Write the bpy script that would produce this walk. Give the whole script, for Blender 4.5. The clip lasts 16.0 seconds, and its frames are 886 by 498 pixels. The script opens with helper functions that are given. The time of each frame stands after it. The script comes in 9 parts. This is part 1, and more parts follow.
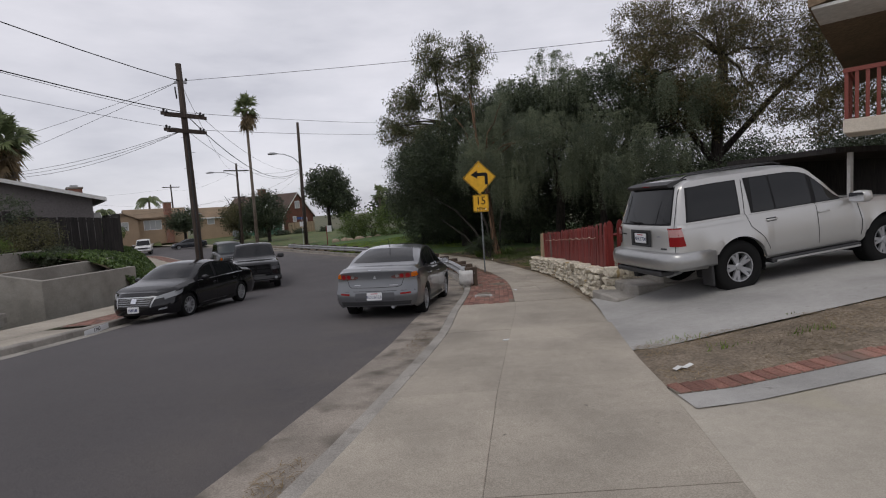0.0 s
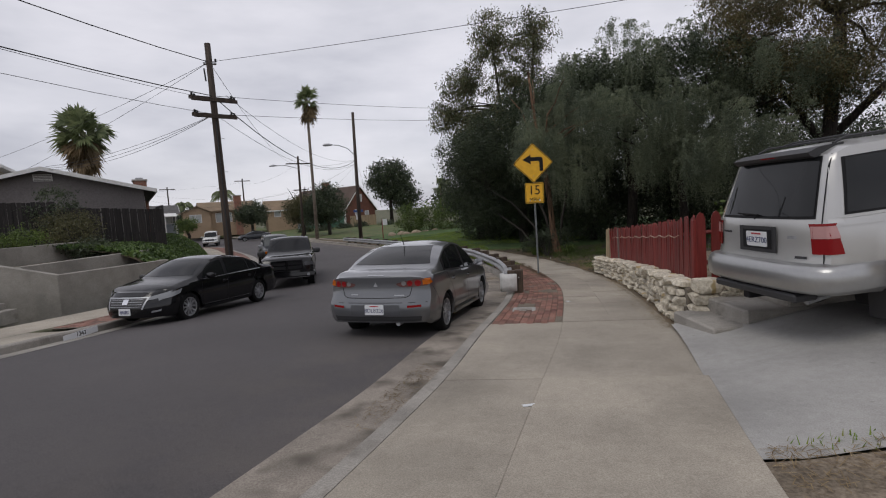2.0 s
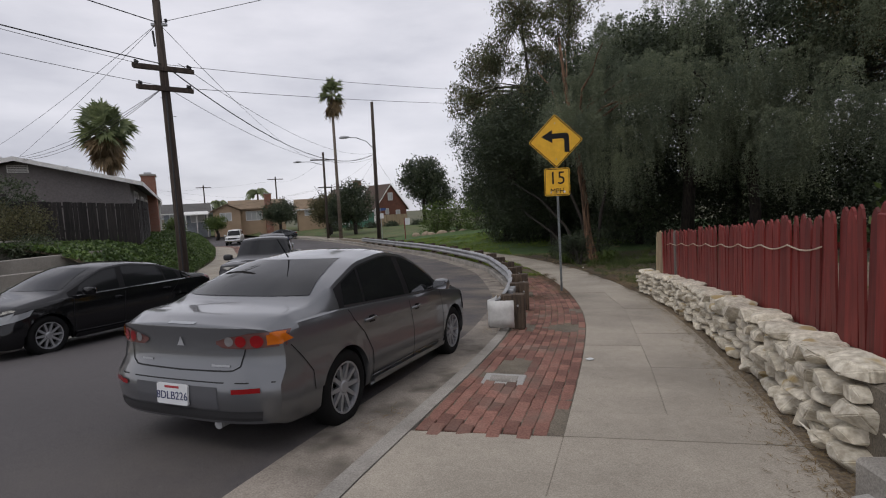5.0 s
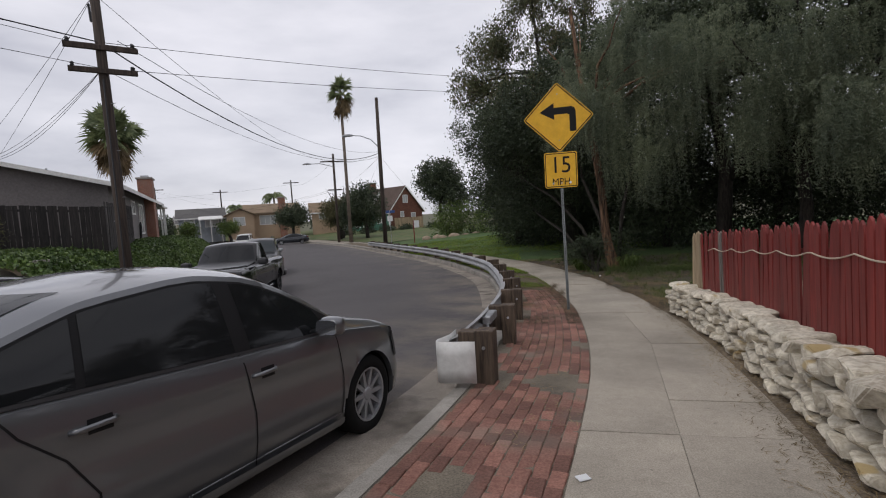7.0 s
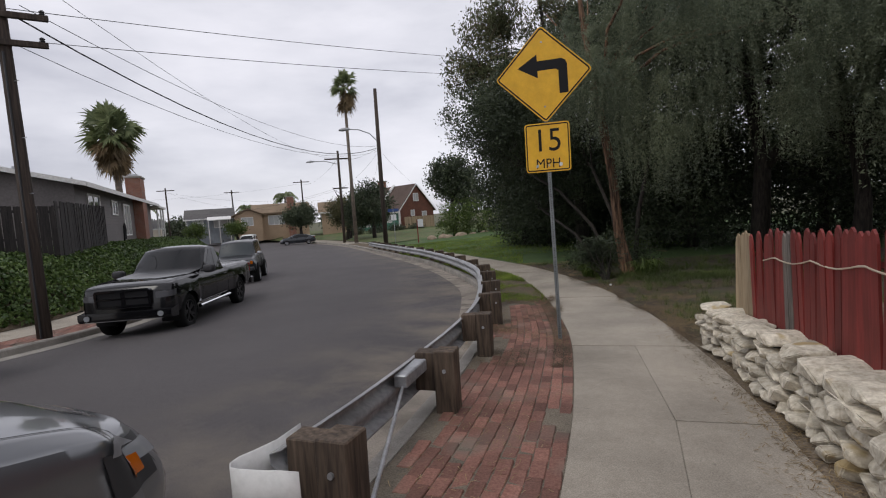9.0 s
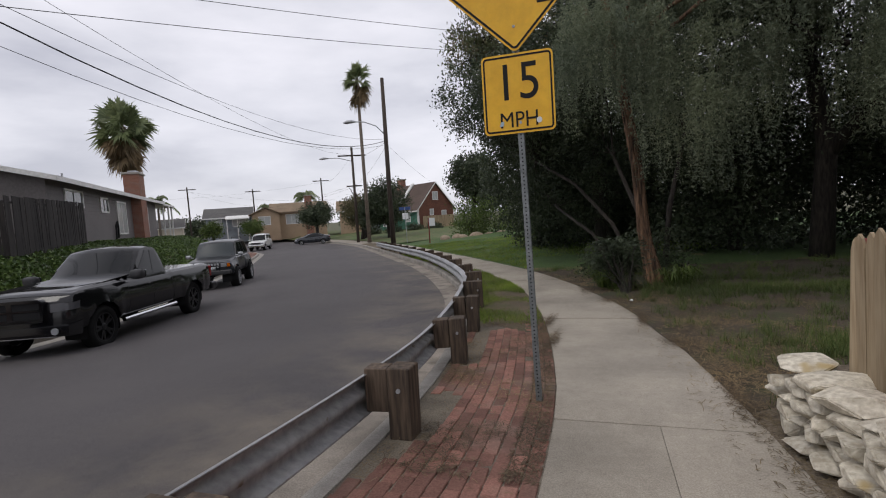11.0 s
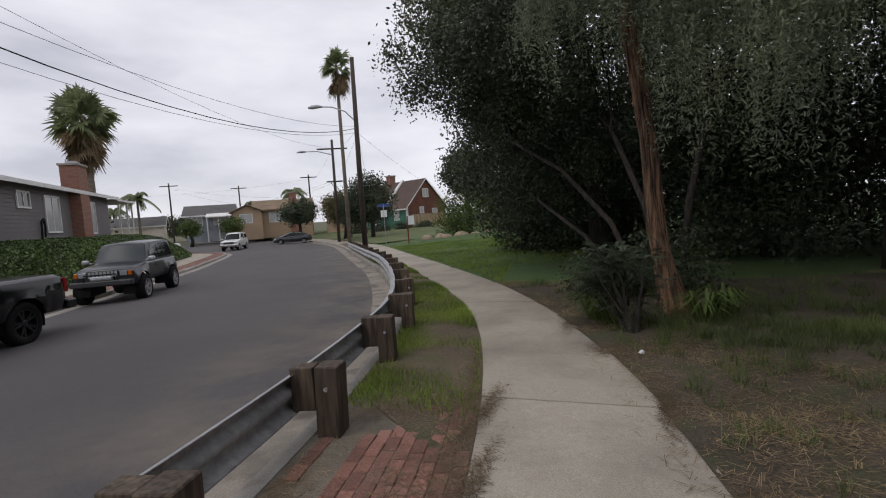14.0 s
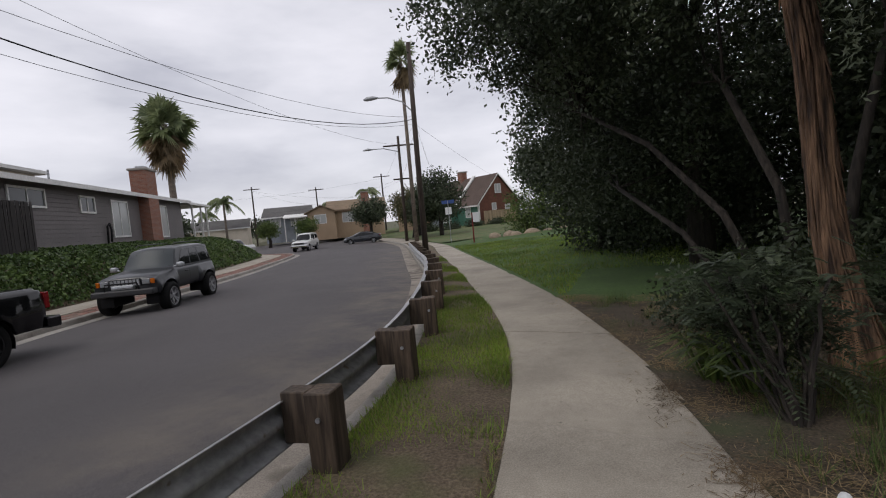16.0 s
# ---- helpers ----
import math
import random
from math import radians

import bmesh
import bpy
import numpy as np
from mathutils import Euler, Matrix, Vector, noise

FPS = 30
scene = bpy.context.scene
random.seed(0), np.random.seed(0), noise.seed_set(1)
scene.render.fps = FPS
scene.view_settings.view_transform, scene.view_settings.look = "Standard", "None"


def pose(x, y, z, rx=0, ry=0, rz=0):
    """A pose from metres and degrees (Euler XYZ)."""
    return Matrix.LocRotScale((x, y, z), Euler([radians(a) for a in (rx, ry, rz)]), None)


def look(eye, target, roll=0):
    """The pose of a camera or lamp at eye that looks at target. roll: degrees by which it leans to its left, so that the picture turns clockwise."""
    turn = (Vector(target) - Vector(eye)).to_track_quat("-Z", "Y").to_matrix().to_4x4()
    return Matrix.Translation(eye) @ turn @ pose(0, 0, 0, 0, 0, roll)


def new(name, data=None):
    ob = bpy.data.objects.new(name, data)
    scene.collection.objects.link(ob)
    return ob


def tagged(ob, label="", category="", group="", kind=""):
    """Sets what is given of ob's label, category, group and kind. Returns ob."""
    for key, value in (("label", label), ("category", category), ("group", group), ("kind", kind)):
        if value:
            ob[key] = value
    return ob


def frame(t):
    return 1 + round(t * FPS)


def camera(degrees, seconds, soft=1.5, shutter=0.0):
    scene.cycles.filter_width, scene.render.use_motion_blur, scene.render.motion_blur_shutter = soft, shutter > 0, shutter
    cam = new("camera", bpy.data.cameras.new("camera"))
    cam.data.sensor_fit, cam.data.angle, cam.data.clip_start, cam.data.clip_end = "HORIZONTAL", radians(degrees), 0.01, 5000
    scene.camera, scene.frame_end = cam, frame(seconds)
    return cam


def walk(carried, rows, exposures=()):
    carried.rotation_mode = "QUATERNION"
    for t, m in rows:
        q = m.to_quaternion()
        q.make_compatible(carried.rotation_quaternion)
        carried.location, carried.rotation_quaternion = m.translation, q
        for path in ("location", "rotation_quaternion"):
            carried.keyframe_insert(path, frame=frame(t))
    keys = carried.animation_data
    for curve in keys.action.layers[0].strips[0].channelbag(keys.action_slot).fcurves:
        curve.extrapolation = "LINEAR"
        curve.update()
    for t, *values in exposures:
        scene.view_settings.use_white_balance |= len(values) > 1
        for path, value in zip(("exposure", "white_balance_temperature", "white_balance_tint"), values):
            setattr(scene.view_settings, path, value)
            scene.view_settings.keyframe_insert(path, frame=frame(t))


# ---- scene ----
cam = camera(83.1, 16.0, soft=1.1)
METRES, EYE, TILT, LEAN, TURN = 21.7, 1.5, 0.0, 0.0, 0.0
ROWS = [
    (0.0, 0.0, 0.0, 0.0, -0.3, -4.77, 3.62),
    (0.5, 0.0087, 0.0287, -0.0023, 1.95, -4.85, 3.31),
    (1.0, 0.0156, 0.0544, -0.0034, 3.49, -4.77, 3.14),
    (1.5, 0.0251, 0.0848, -0.0051, 5.24, -4.91, 3.55),
    (2.0, 0.0305, 0.1155, -0.0073, 7.33, -4.97, 3.49),
    (2.5, 0.0377, 0.1467, -0.0103, 8.64, -4.8, 3.69),
    (3.0, 0.042, 0.1782, -0.0123, 9.67, -4.74, 3.31),
    (3.5, 0.0467, 0.2088, -0.0152, 9.9, -4.67, 3.57),
    (4.0, 0.0526, 0.2412, -0.016, 10.69, -4.74, 3.54),
    (6.5, 0.075, 0.4014, -0.0257, 13.8, -4.28, 3.39),
    (7.0, 0.0801, 0.4314, -0.0266, 14.63, -4.18, 3.74),
    (7.5, 0.0863, 0.463, -0.0264, 15.22, -4.19, 3.62),
    (8.0, 0.0885, 0.4932, -0.0273, 15.74, -4.23, 3.59),
    (8.5, 0.0923, 0.5231, -0.0309, 15.99, -4.2, 4.21),
    (9.0, 0.0962, 0.5543, -0.0325, 16.71, -4.17, 4.21),
    (11.5, 0.1073, 0.7096, -0.0428, 20.47, -3.99, 4.38),
    (12.0, 0.106, 0.7387, -0.0437, 20.93, -4.05, 4.59),
    (12.5, 0.1064, 0.7691, -0.044, 20.91, -4.08, 4.6),
    (13.0, 0.1053, 0.7985, -0.0448, 20.69, -4.12, 4.53),
    (13.5, 0.1063, 0.8294, -0.0477, 19.73, -4.04, 4.67),
    (14.0, 0.1039, 0.8618, -0.0491, 19.72, -4.12, 3.97),
    (14.5, 0.1016, 0.8923, -0.0502, 20.19, -3.95, 4.52),
    (15.0, 0.0987, 0.9255, -0.0509, 22.33, -3.73, 4.51),
    (15.5, 0.0918, 0.9556, -0.051, 26.22, -3.72, 4.77),
    (16.0, 0.088, 0.9866, -0.0538, 28.58, -3.73, 5.26),
]
# exposures and light
walk(cam, [(t, pose(0, 0, EYE, TILT, LEAN, TURN) @ pose(METRES * x, METRES * y, METRES * z, 90 + pitch, roll, yaw)) for t, x, y, z, yaw, pitch, roll in ROWS],
     [(0.0, 0.06), (4.0, 0.12), (7.0, 0.21), (9.0, 0.26), (12.5, 0.29), (16.0, 0.22)])


def make_world():
    """An overcast sky: a pale sky under two layers of soft grey cloud."""
    world = bpy.data.worlds.new("overcast_sky")
    scene.world = world
    world.use_nodes = True
    nt = world.node_tree
    nt.nodes.clear()
    out = nt.nodes.new("ShaderNodeOutputWorld")
    bg = nt.nodes.new("ShaderNodeBackground")
    sky = nt.nodes.new("ShaderNodeTexSky")
    sky.sky_type, sky.sun_disc, sky.sun_elevation, sky.sun_rotation = "NISHITA", False, radians(50), radians(200)
    coord = nt.nodes.new("ShaderNodeTexCoord")
    mapping = nt.nodes.new("ShaderNodeMapping")
    mapping.inputs["Scale"].default_value = (1.0, 1.0, 3.2)
    n1 = nt.nodes.new("ShaderNodeTexNoise")
    n1.inputs["Scale"].default_value, n1.inputs["Detail"].default_value, n1.inputs["Roughness"].default_value = 2.3, 6, 0.52
    ramp = nt.nodes.new("ShaderNodeValToRGB")
    e = ramp.color_ramp.elements
    e[0].position, e[0].color = 0.32, (0.49, 0.49, 0.555, 1)
    e[1].position, e[1].color = 0.66, (0.81, 0.795, 0.855, 1)
    m = ramp.color_ramp.elements.new(0.48)
    m.color = (0.665, 0.66, 0.72, 1)
    dim = nt.nodes.new("ShaderNodeMix")
    dim.data_type, dim.blend_type = "RGBA", "MULTIPLY"
    dim.inputs[0].default_value = 1.0
    dim.inputs[7].default_value = (0.09, 0.09, 0.09, 1)
    mix = nt.nodes.new("ShaderNodeMix")
    mix.data_type = "RGBA"
    mix.inputs[0].default_value = 0.9
    nt.links.new(coord.outputs["Generated"], mapping.inputs[0])
    nt.links.new(mapping.outputs[0], n1.inputs["Vector"])
    nt.links.new(n1.outputs[0], ramp.inputs[0])
    nt.links.new(sky.outputs[0], dim.inputs[6])
    nt.links.new(dim.outputs[2], mix.inputs[6])
    nt.links.new(ramp.outputs[0], mix.inputs[7])
    nt.links.new(mix.outputs[2], bg.inputs[0])
    bg.inputs[1].default_value = 1.0
    nt.links.new(bg.outputs[0], out.inputs[0])


make_world()
sun = new("sun", bpy.data.lights.new("sun", "SUN"))
sun.data.energy, sun.data.angle, sun.data.color = 0.6, radians(25), (1.0, 0.96, 0.9)
sun.matrix_world = look((0, 0, 30), (10, 16, 0))

# ---- materials ----


class Nodes:
    """Short hand for one material's node tree."""

    def __init__(self, name):
        self.mat = bpy.data.materials.new(name)
        self.mat.use_nodes = True
        self.nt = self.mat.node_tree
        self.bsdf = self.nt.nodes["Principled BSDF"]
        self.out = self.nt.nodes["Material Output"]

    def add(self, kind, **values):
        n = self.nt.nodes.new(kind)
        for k, v in values.items():
            n.inputs[k].default_value = v
        return n

    def link(self, a, b):
        self.nt.links.new(a, b)

    def noise(self, vec, scale, detail=4, rough=0.55):
        n = self.add("ShaderNodeTexNoise", Scale=scale, Detail=detail, Roughness=rough)
        self.link(vec, n.inputs["Vector"])
        return n.outputs[0]

    def ramp(self, fac, stops):
        n = self.nt.nodes.new("ShaderNodeValToRGB")
        els = n.color_ramp.elements
        while len(els) < len(stops):
            els.new(0.5)
        for el, (p, c) in zip(els, stops):
            el.position, el.color = p, (*c, 1) if len(c) == 3 else c
        self.link(fac, n.inputs[0])
        return n.outputs[0]

    def mix(self, a, b, fac, blend="MIX"):
        n = self.nt.nodes.new("ShaderNodeMix")
        n.data_type, n.blend_type = "RGBA", blend
        for k, v in ((0, fac), (6, a), (7, b)):
            if hasattr(v, "is_linked"):
                self.link(v, n.inputs[k])
            else:
                n.inputs[k].default_value = v if k == 0 else (*v, 1)
        return n.outputs[2]

    def bump(self, height, strength, distance):
        n = self.add("ShaderNodeBump", Strength=strength, Distance=distance)
        self.link(height, n.inputs["Height"])
        self.link(n.outputs[0], self.bsdf.inputs["Normal"])


def rough_mat(name, dark, light, fine=60, coarse=1.5, rough=0.85, bump=0.3, dist=0.004, spots=None, per_piece=0.0, stretch=(1, 1, 1), stain=0.35, metal=0.0, island=False, contrast=0.16, dust=None):
    """Grain and stains at two scales on world-sized coordinates; per_piece varies brightness from piece to piece."""
    n = Nodes(name)
    geo = n.nt.nodes.new("ShaderNodeNewGeometry")
    mp = n.add("ShaderNodeMapping")
    mp.inputs["Scale"].default_value = stretch
    n.link(geo.outputs["Position"], mp.inputs[0])
    vec = mp.outputs[0]
    f, c = n.noise(vec, fine, 3), n.noise(vec, coarse, 5)
    col = n.ramp(f, [(0.5 - contrast, dark), (0.5 + contrast, light)])
    mid = tuple((a + b) / 2 for a, b in zip(dark, light))
    shade = n.ramp(c, [(0.3, tuple(1 - stain for _ in mid)), (0.62, (1.0, 1.0, 1.0))])
    col = n.mix(col, shade, 1.0, "MULTIPLY")
    m = n.noise(vec, 11, 6, 0.7)
    col = n.mix(col, n.ramp(m, [(0.34, (0.92, 0.915, 0.91)), (0.66, (1.05, 1.05, 1.05))]), 1.0, "MULTIPLY")
    if spots:
        sp = n.noise(vec, spots[1], 2)
        col = n.mix(col, spots[0], n.ramp(sp, [(spots[2], (0, 0, 0)), (spots[2] + (spots[3] if len(spots) > 3 else 0.05), (1, 1, 1))]))
    if per_piece:
        if island:
            rnd = geo.outputs["Random Per Island"]
        else:
            rnd = n.nt.nodes.new("ShaderNodeObjectInfo").outputs["Random"]
        tone = n.ramp(rnd, [(0.0, (1 - per_piece,) * 3), (1.0, (1 + per_piece * 0.6,) * 3)])
        col = n.mix(col, tone, 1.0, "MULTIPLY")
    if dust:
        # drifted grit, thickest where the surface's own dust value is high
        at = n.nt.nodes.new("ShaderNodeAttribute")
        at.attribute_name = "dust"
        drift = n.nt.nodes.new("ShaderNodeMath")
        drift.operation = "MULTIPLY"
        n.link(at.outputs["Fac"], drift.inputs[0])
        n.link(n.ramp(n.noise(vec, 0.9, 7, 0.65), [(0.40, (0, 0, 0)), (0.66, (1, 1, 1))]), drift.inputs[1])
        col = n.mix(col, dust, drift.outputs[0])
    n.link(col, n.bsdf.inputs["Base Color"])
    n.bsdf.inputs["Roughness"].default_value = rough
    n.bsdf.inputs["Metallic"].default_value = metal
    if bump:
        n.bump(f, bump, dist)
    return n.mat


def leaf_mat(name, colours, rough=0.55, trans=0.25):
    """Leaves: a colour a leaf out of a small range, some light passing through."""
    n = Nodes(name)
    geo = n.nt.nodes.new("ShaderNodeNewGeometry")
    k = len(colours) - 1
    col = n.ramp(geo.outputs["Random Per Island"], [(i / k, c) for i, c in enumerate(colours)])
    c2 = n.noise(geo.outputs["Position"], 0.7, 3)
    col = n.mix(col, n.ramp(c2, [(0.3, (0.58, 0.6, 0.6)), (0.7, (1.32, 1.26, 1.12))]), 1.0, "MULTIPLY")
    n.link(col, n.bsdf.inputs["Base Color"])
    n.bsdf.inputs["Roughness"].default_value = rough
    n.bsdf.inputs["Specular IOR Level"].default_value = 0.3
    tr = n.nt.nodes.new("ShaderNodeBsdfTranslucent")
    n.link(col, tr.inputs[0])
    mx = n.nt.nodes.new("ShaderNodeMixShader")
    mx.inputs[0].default_value = trans
    n.link(n.bsdf.outputs[0], mx.inputs[1])
    n.link(tr.outputs[0], mx.inputs[2])
    n.link(mx.outputs[0], n.out.inputs[0])
    return n.mat


def paint_mat(name, colour, rough=0.25, metal=0.0, coat=0.6, dirt=0.12):
    n = Nodes(name)
    geo = n.nt.nodes.new("ShaderNodeNewGeometry")
    d = n.noise(geo.outputs["Position"], 3.0, 6)
    dusty = tuple(c * 0.8 + 0.03 for c in colour)
    n.link(n.mix(colour, dusty, n.ramp(d, [(0.4, (0, 0, 0)), (0.75, (dirt * 4,) * 3)])), n.bsdf.inputs["Base Color"])
    r = n.ramp(d, [(0.3, (rough,) * 3), (0.8, (rough + 0.05,) * 3)])
    n.link(r, n.bsdf.inputs["Roughness"])
    n.bsdf.inputs["Metallic"].default_value = metal
    n.bsdf.inputs["Coat Weight"].default_value = coat
    n.bsdf.inputs["Coat Roughness"].default_value = 0.06
    return n.mat


def plain_mat(name, colour, rough=0.5, metal=0.0, wear=0.15, scale=25, gloss=0.5):
    n = Nodes(name)
    geo = n.nt.nodes.new("ShaderNodeNewGeometry")
    d = n.noise(geo.outputs["Position"], scale, 5)
    n.link(n.mix(colour, tuple(c * (1 - wear) for c in colour), d), n.bsdf.inputs["Base Color"])
    n.bsdf.inputs["Roughness"].default_value, n.bsdf.inputs["Metallic"].default_value = rough, metal
    n.bsdf.inputs["Specular IOR Level"].default_value = gloss
    return n.mat


def glass_mat(name, colour, rough=0.03):
    n = Nodes(name)
    n.bsdf.inputs["Base Color"].default_value = (*colour, 1)
    n.bsdf.inputs["Roughness"].default_value = rough
    n.bsdf.inputs["IOR"].default_value = 1.5
    n.bsdf.inputs["Specular IOR Level"].default_value = 0.3
    return n.mat


ASPHALT = rough_mat("asphalt", (0.046, 0.042, 0.044), (0.118, 0.106, 0.106), 150, 0.3, 0.86, 0.7, 0.004, stain=0.22, spots=((0.092, 0.083, 0.082), 0.42, 0.56, 0.26), contrast=0.13, dust=(0.24, 0.20, 0.15))
CONCRETE = rough_mat("concrete", (0.305, 0.270, 0.218), (0.455, 0.408, 0.338), 110, 0.8, 0.9, 0.5, 0.004, spots=((0.15, 0.132, 0.108), 12, 0.72, 0.1), stain=0.34, per_piece=0.08)
CONCRETE_GREY = rough_mat("driveway_concrete", (0.31, 0.30, 0.285), (0.41, 0.40, 0.375), 120, 0.8, 0.88, 0.3, 0.003, spots=((0.16, 0.15, 0.14), 5, 0.72), stain=0.3, per_piece=0.05)
CONCRETE_TAN = rough_mat("near_driveway_concrete", (0.36, 0.325, 0.27), (0.46, 0.42, 0.35), 120, 0.9, 0.88, 0.3, 0.003, spots=((0.37, 0.335, 0.24), 1.2, 0.60, 0.2), stain=0.2)
GUTTER = rough_mat("gutter_concrete", (0.25, 0.215, 0.178), (0.38, 0.337, 0.285), 80, 1.2, 0.92, 0.6, 0.006, spots=((0.10, 0.085, 0.068), 2.2, 0.52, 0.2), stain=0.45)
KERB = rough_mat("kerb_concrete", (0.27, 0.25, 0.22), (0.40, 0.375, 0.335), 90, 1.4, 0.9, 0.45, 0.005, spots=((0.13, 0.115, 0.095), 3, 0.60, 0.2), stain=0.4)
RETAIN = rough_mat("retaining_wall_concrete", (0.27, 0.25, 0.22), (0.37, 0.35, 0.31), 60, 1.2, 0.9, 0.4, 0.006, stain=0.35)
BRICK = rough_mat("paving_brick", (0.225, 0.102, 0.076), (0.345, 0.172, 0.13), 60, 1.6, 0.9, 0.6, 0.005, spots=((0.17, 0.135, 0.108), 1.6, 0.48, 0.24), per_piece=0.42, stain=0.4)
BRICK_JOINED = rough_mat("paving_brick_joined", (0.225, 0.102, 0.076), (0.345, 0.172, 0.13), 60, 1.6, 0.9, 0.6, 0.005, spots=((0.17, 0.135, 0.108), 1.6, 0.48, 0.24), per_piece=0.42, stain=0.4, island=True)
MORTAR = rough_mat("sandy_joint", (0.12, 0.10, 0.075), (0.22, 0.19, 0.145), 80, 3, 0.95, 0.5, 0.006)
DIRT = rough_mat("dry_dirt", (0.15, 0.115, 0.08), (0.30, 0.245, 0.18), 35, 2.2, 0.95, 0.8, 0.02, spots=((0.12, 0.095, 0.065), 2.5, 0.60, 0.15), stain=0.4)
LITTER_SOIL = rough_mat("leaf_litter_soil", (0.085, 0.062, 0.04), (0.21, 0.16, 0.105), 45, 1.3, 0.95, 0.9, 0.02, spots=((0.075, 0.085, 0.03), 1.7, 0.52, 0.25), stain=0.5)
# LITTER_SOIL made darker: leaf mould plus the trees' shade put into its colour
TREE_SOIL = rough_mat("leaf_mould_with_shade", (0.048, 0.037, 0.025), (0.13, 0.10, 0.068), 45, 1.3, 0.95, 0.9, 0.02, spots=((0.05, 0.062, 0.024), 1.7, 0.50, 0.25), stain=0.5)
LAWN = rough_mat("lawn_soil", (0.035, 0.07, 0.016), (0.085, 0.15, 0.035), 30, 1.0, 0.95, 0.8, 0.02, spots=((0.13, 0.12, 0.05), 0.8, 0.64), stain=0.3)
DRY_LAWN = rough_mat("dry_lawn", (0.085, 0.10, 0.034), (0.15, 0.155, 0.062), 12, 0.5, 0.95, 0.6, 0.02, spots=((0.07, 0.11, 0.03), 0.7, 0.5), stain=0.3)
FAR_GROUND = rough_mat("far_ground", (0.06, 0.07, 0.03), (0.14, 0.13, 0.07), 2, 0.05, 0.95, 0)
BOULDER = rough_mat("tan_boulder", (0.26, 0.20, 0.135), (0.42, 0.34, 0.25), 12, 2, 0.9, 0.6, 0.02)
STONE = rough_mat("white_limestone", (0.48, 0.425, 0.33), (0.75, 0.695, 0.575), 22, 3.5, 0.88, 0.7, 0.012, spots=((0.42, 0.32, 0.16), 3.2, 0.64), per_piece=0.2, stain=0.3)
RED_PAINT = rough_mat("red_fence_paint", (0.16, 0.017, 0.013), (0.235, 0.03, 0.024), 30, 2.5, 0.6, 0.3, 0.003, stretch=(1, 1, 0.12), per_piece=0.28, stain=0.35)
RAW_WOOD = rough_mat("bare_fence_wood", (0.33, 0.24, 0.14), (0.46, 0.36, 0.23), 30, 2.5, 0.75, 0.3, 0.003, stretch=(1, 1, 0.1), per_piece=0.15)
GREY_WOOD = rough_mat("weathered_grey_wood", (0.10, 0.085, 0.075), (0.20, 0.175, 0.15), 35, 2.5, 0.85, 0.5, 0.004, stretch=(1, 1, 0.1), per_piece=0.2)
POST_WOOD = rough_mat("dark_post_wood", (0.050, 0.034, 0.023), (0.15, 0.108, 0.075), 30, 3.5, 0.85, 0.7, 0.006, stretch=(1, 1, 0.1), per_piece=0.25, stain=0.5)
POLE_WOOD = rough_mat("utility_pole_wood", (0.032, 0.023, 0.018), (0.085, 0.062, 0.048), 25, 1.2, 0.85, 0.6, 0.008, stretch=(1, 1, 0.06))
DARK_WOOD = rough_mat("dark_fence_wood", (0.014, 0.012, 0.012), (0.04, 0.034, 0.031), 20, 2, 0.85, 0.4, 0.005, stretch=(1, 1, 0.1), per_piece=0.25)
BARK = rough_mat("shaggy_bark", (0.05, 0.030, 0.020), (0.33, 0.195, 0.115), 18, 2.2, 0.92, 1.0, 0.05, stretch=(1, 1, 0.14), stain=0.5)
DARK_BARK = rough_mat("dark_bark", (0.016, 0.013, 0.011), (0.055, 0.044, 0.036), 16, 2, 0.92, 0.9, 0.03, stretch=(1, 1, 0.2))
PALM_BARK = rough_mat("palm_bark", (0.12, 0.095, 0.075), (0.22, 0.18, 0.145), 8, 1, 0.9, 0.6, 0.02, stretch=(1, 1, 3))
STEEL = rough_mat("galvanised_steel", (0.36, 0.37, 0.38), (0.50, 0.51, 0.53), 18, 2.5, 0.5, 0.1, 0.002, metal=0.6, stain=0.3)
POST_STEEL = rough_mat("dull_galvanised_post", (0.185, 0.205, 0.21), (0.27, 0.29, 0.295), 30, 3.0, 0.55, 0.15, 0.002, metal=0.5, stain=0.3)
RAIL_STEEL = rough_mat("weathered_rail_steel", (0.33, 0.335, 0.34), (0.47, 0.475, 0.48), 14, 1.2, 0.55, 0.12, 0.002, metal=0.45, stain=0.35, spots=((0.2, 0.16, 0.12), 6, 0.7))
WHITE_STEEL = rough_mat("white_painted_steel", (0.60, 0.60, 0.58), (0.72, 0.72, 0.70), 10, 1.6, 0.5, 0.05, 0.002, stain=0.15, spots=((0.3, 0.25, 0.2), 5, 0.72))
YELLOW = rough_mat("sign_yellow", (0.74, 0.40, 0.012), (0.80, 0.45, 0.02), 6, 1.5, 0.5, 0, stain=0.08)
BLACK = plain_mat("flat_black", (0.012, 0.012, 0.013), 0.6, gloss=0.2)
TYRE = plain_mat("tyre_rubber", (0.012, 0.012, 0.012), 0.8, wear=0.3, gloss=0.15)
CHROME = plain_mat("chrome", (0.75, 0.76, 0.78), 0.12, 1.0)
ALLOY = plain_mat("alloy_wheel", (0.40, 0.405, 0.42), 0.3, 0.55)
DARK_ALLOY = plain_mat("dark_alloy_wheel", (0.03, 0.03, 0.032), 0.3, 0.6)
DARK_PLASTIC = plain_mat("dark_plastic", (0.028, 0.028, 0.03), 0.55)
CAR_GLASS = glass_mat("tinted_car_glass", (0.012, 0.013, 0.014))
HOUSE_GLASS = glass_mat("window_glass", (0.05, 0.055, 0.06), 0.05)
PALE_GLASS = glass_mat("curtained_window_glass", (0.42, 0.43, 0.42), 0.12)
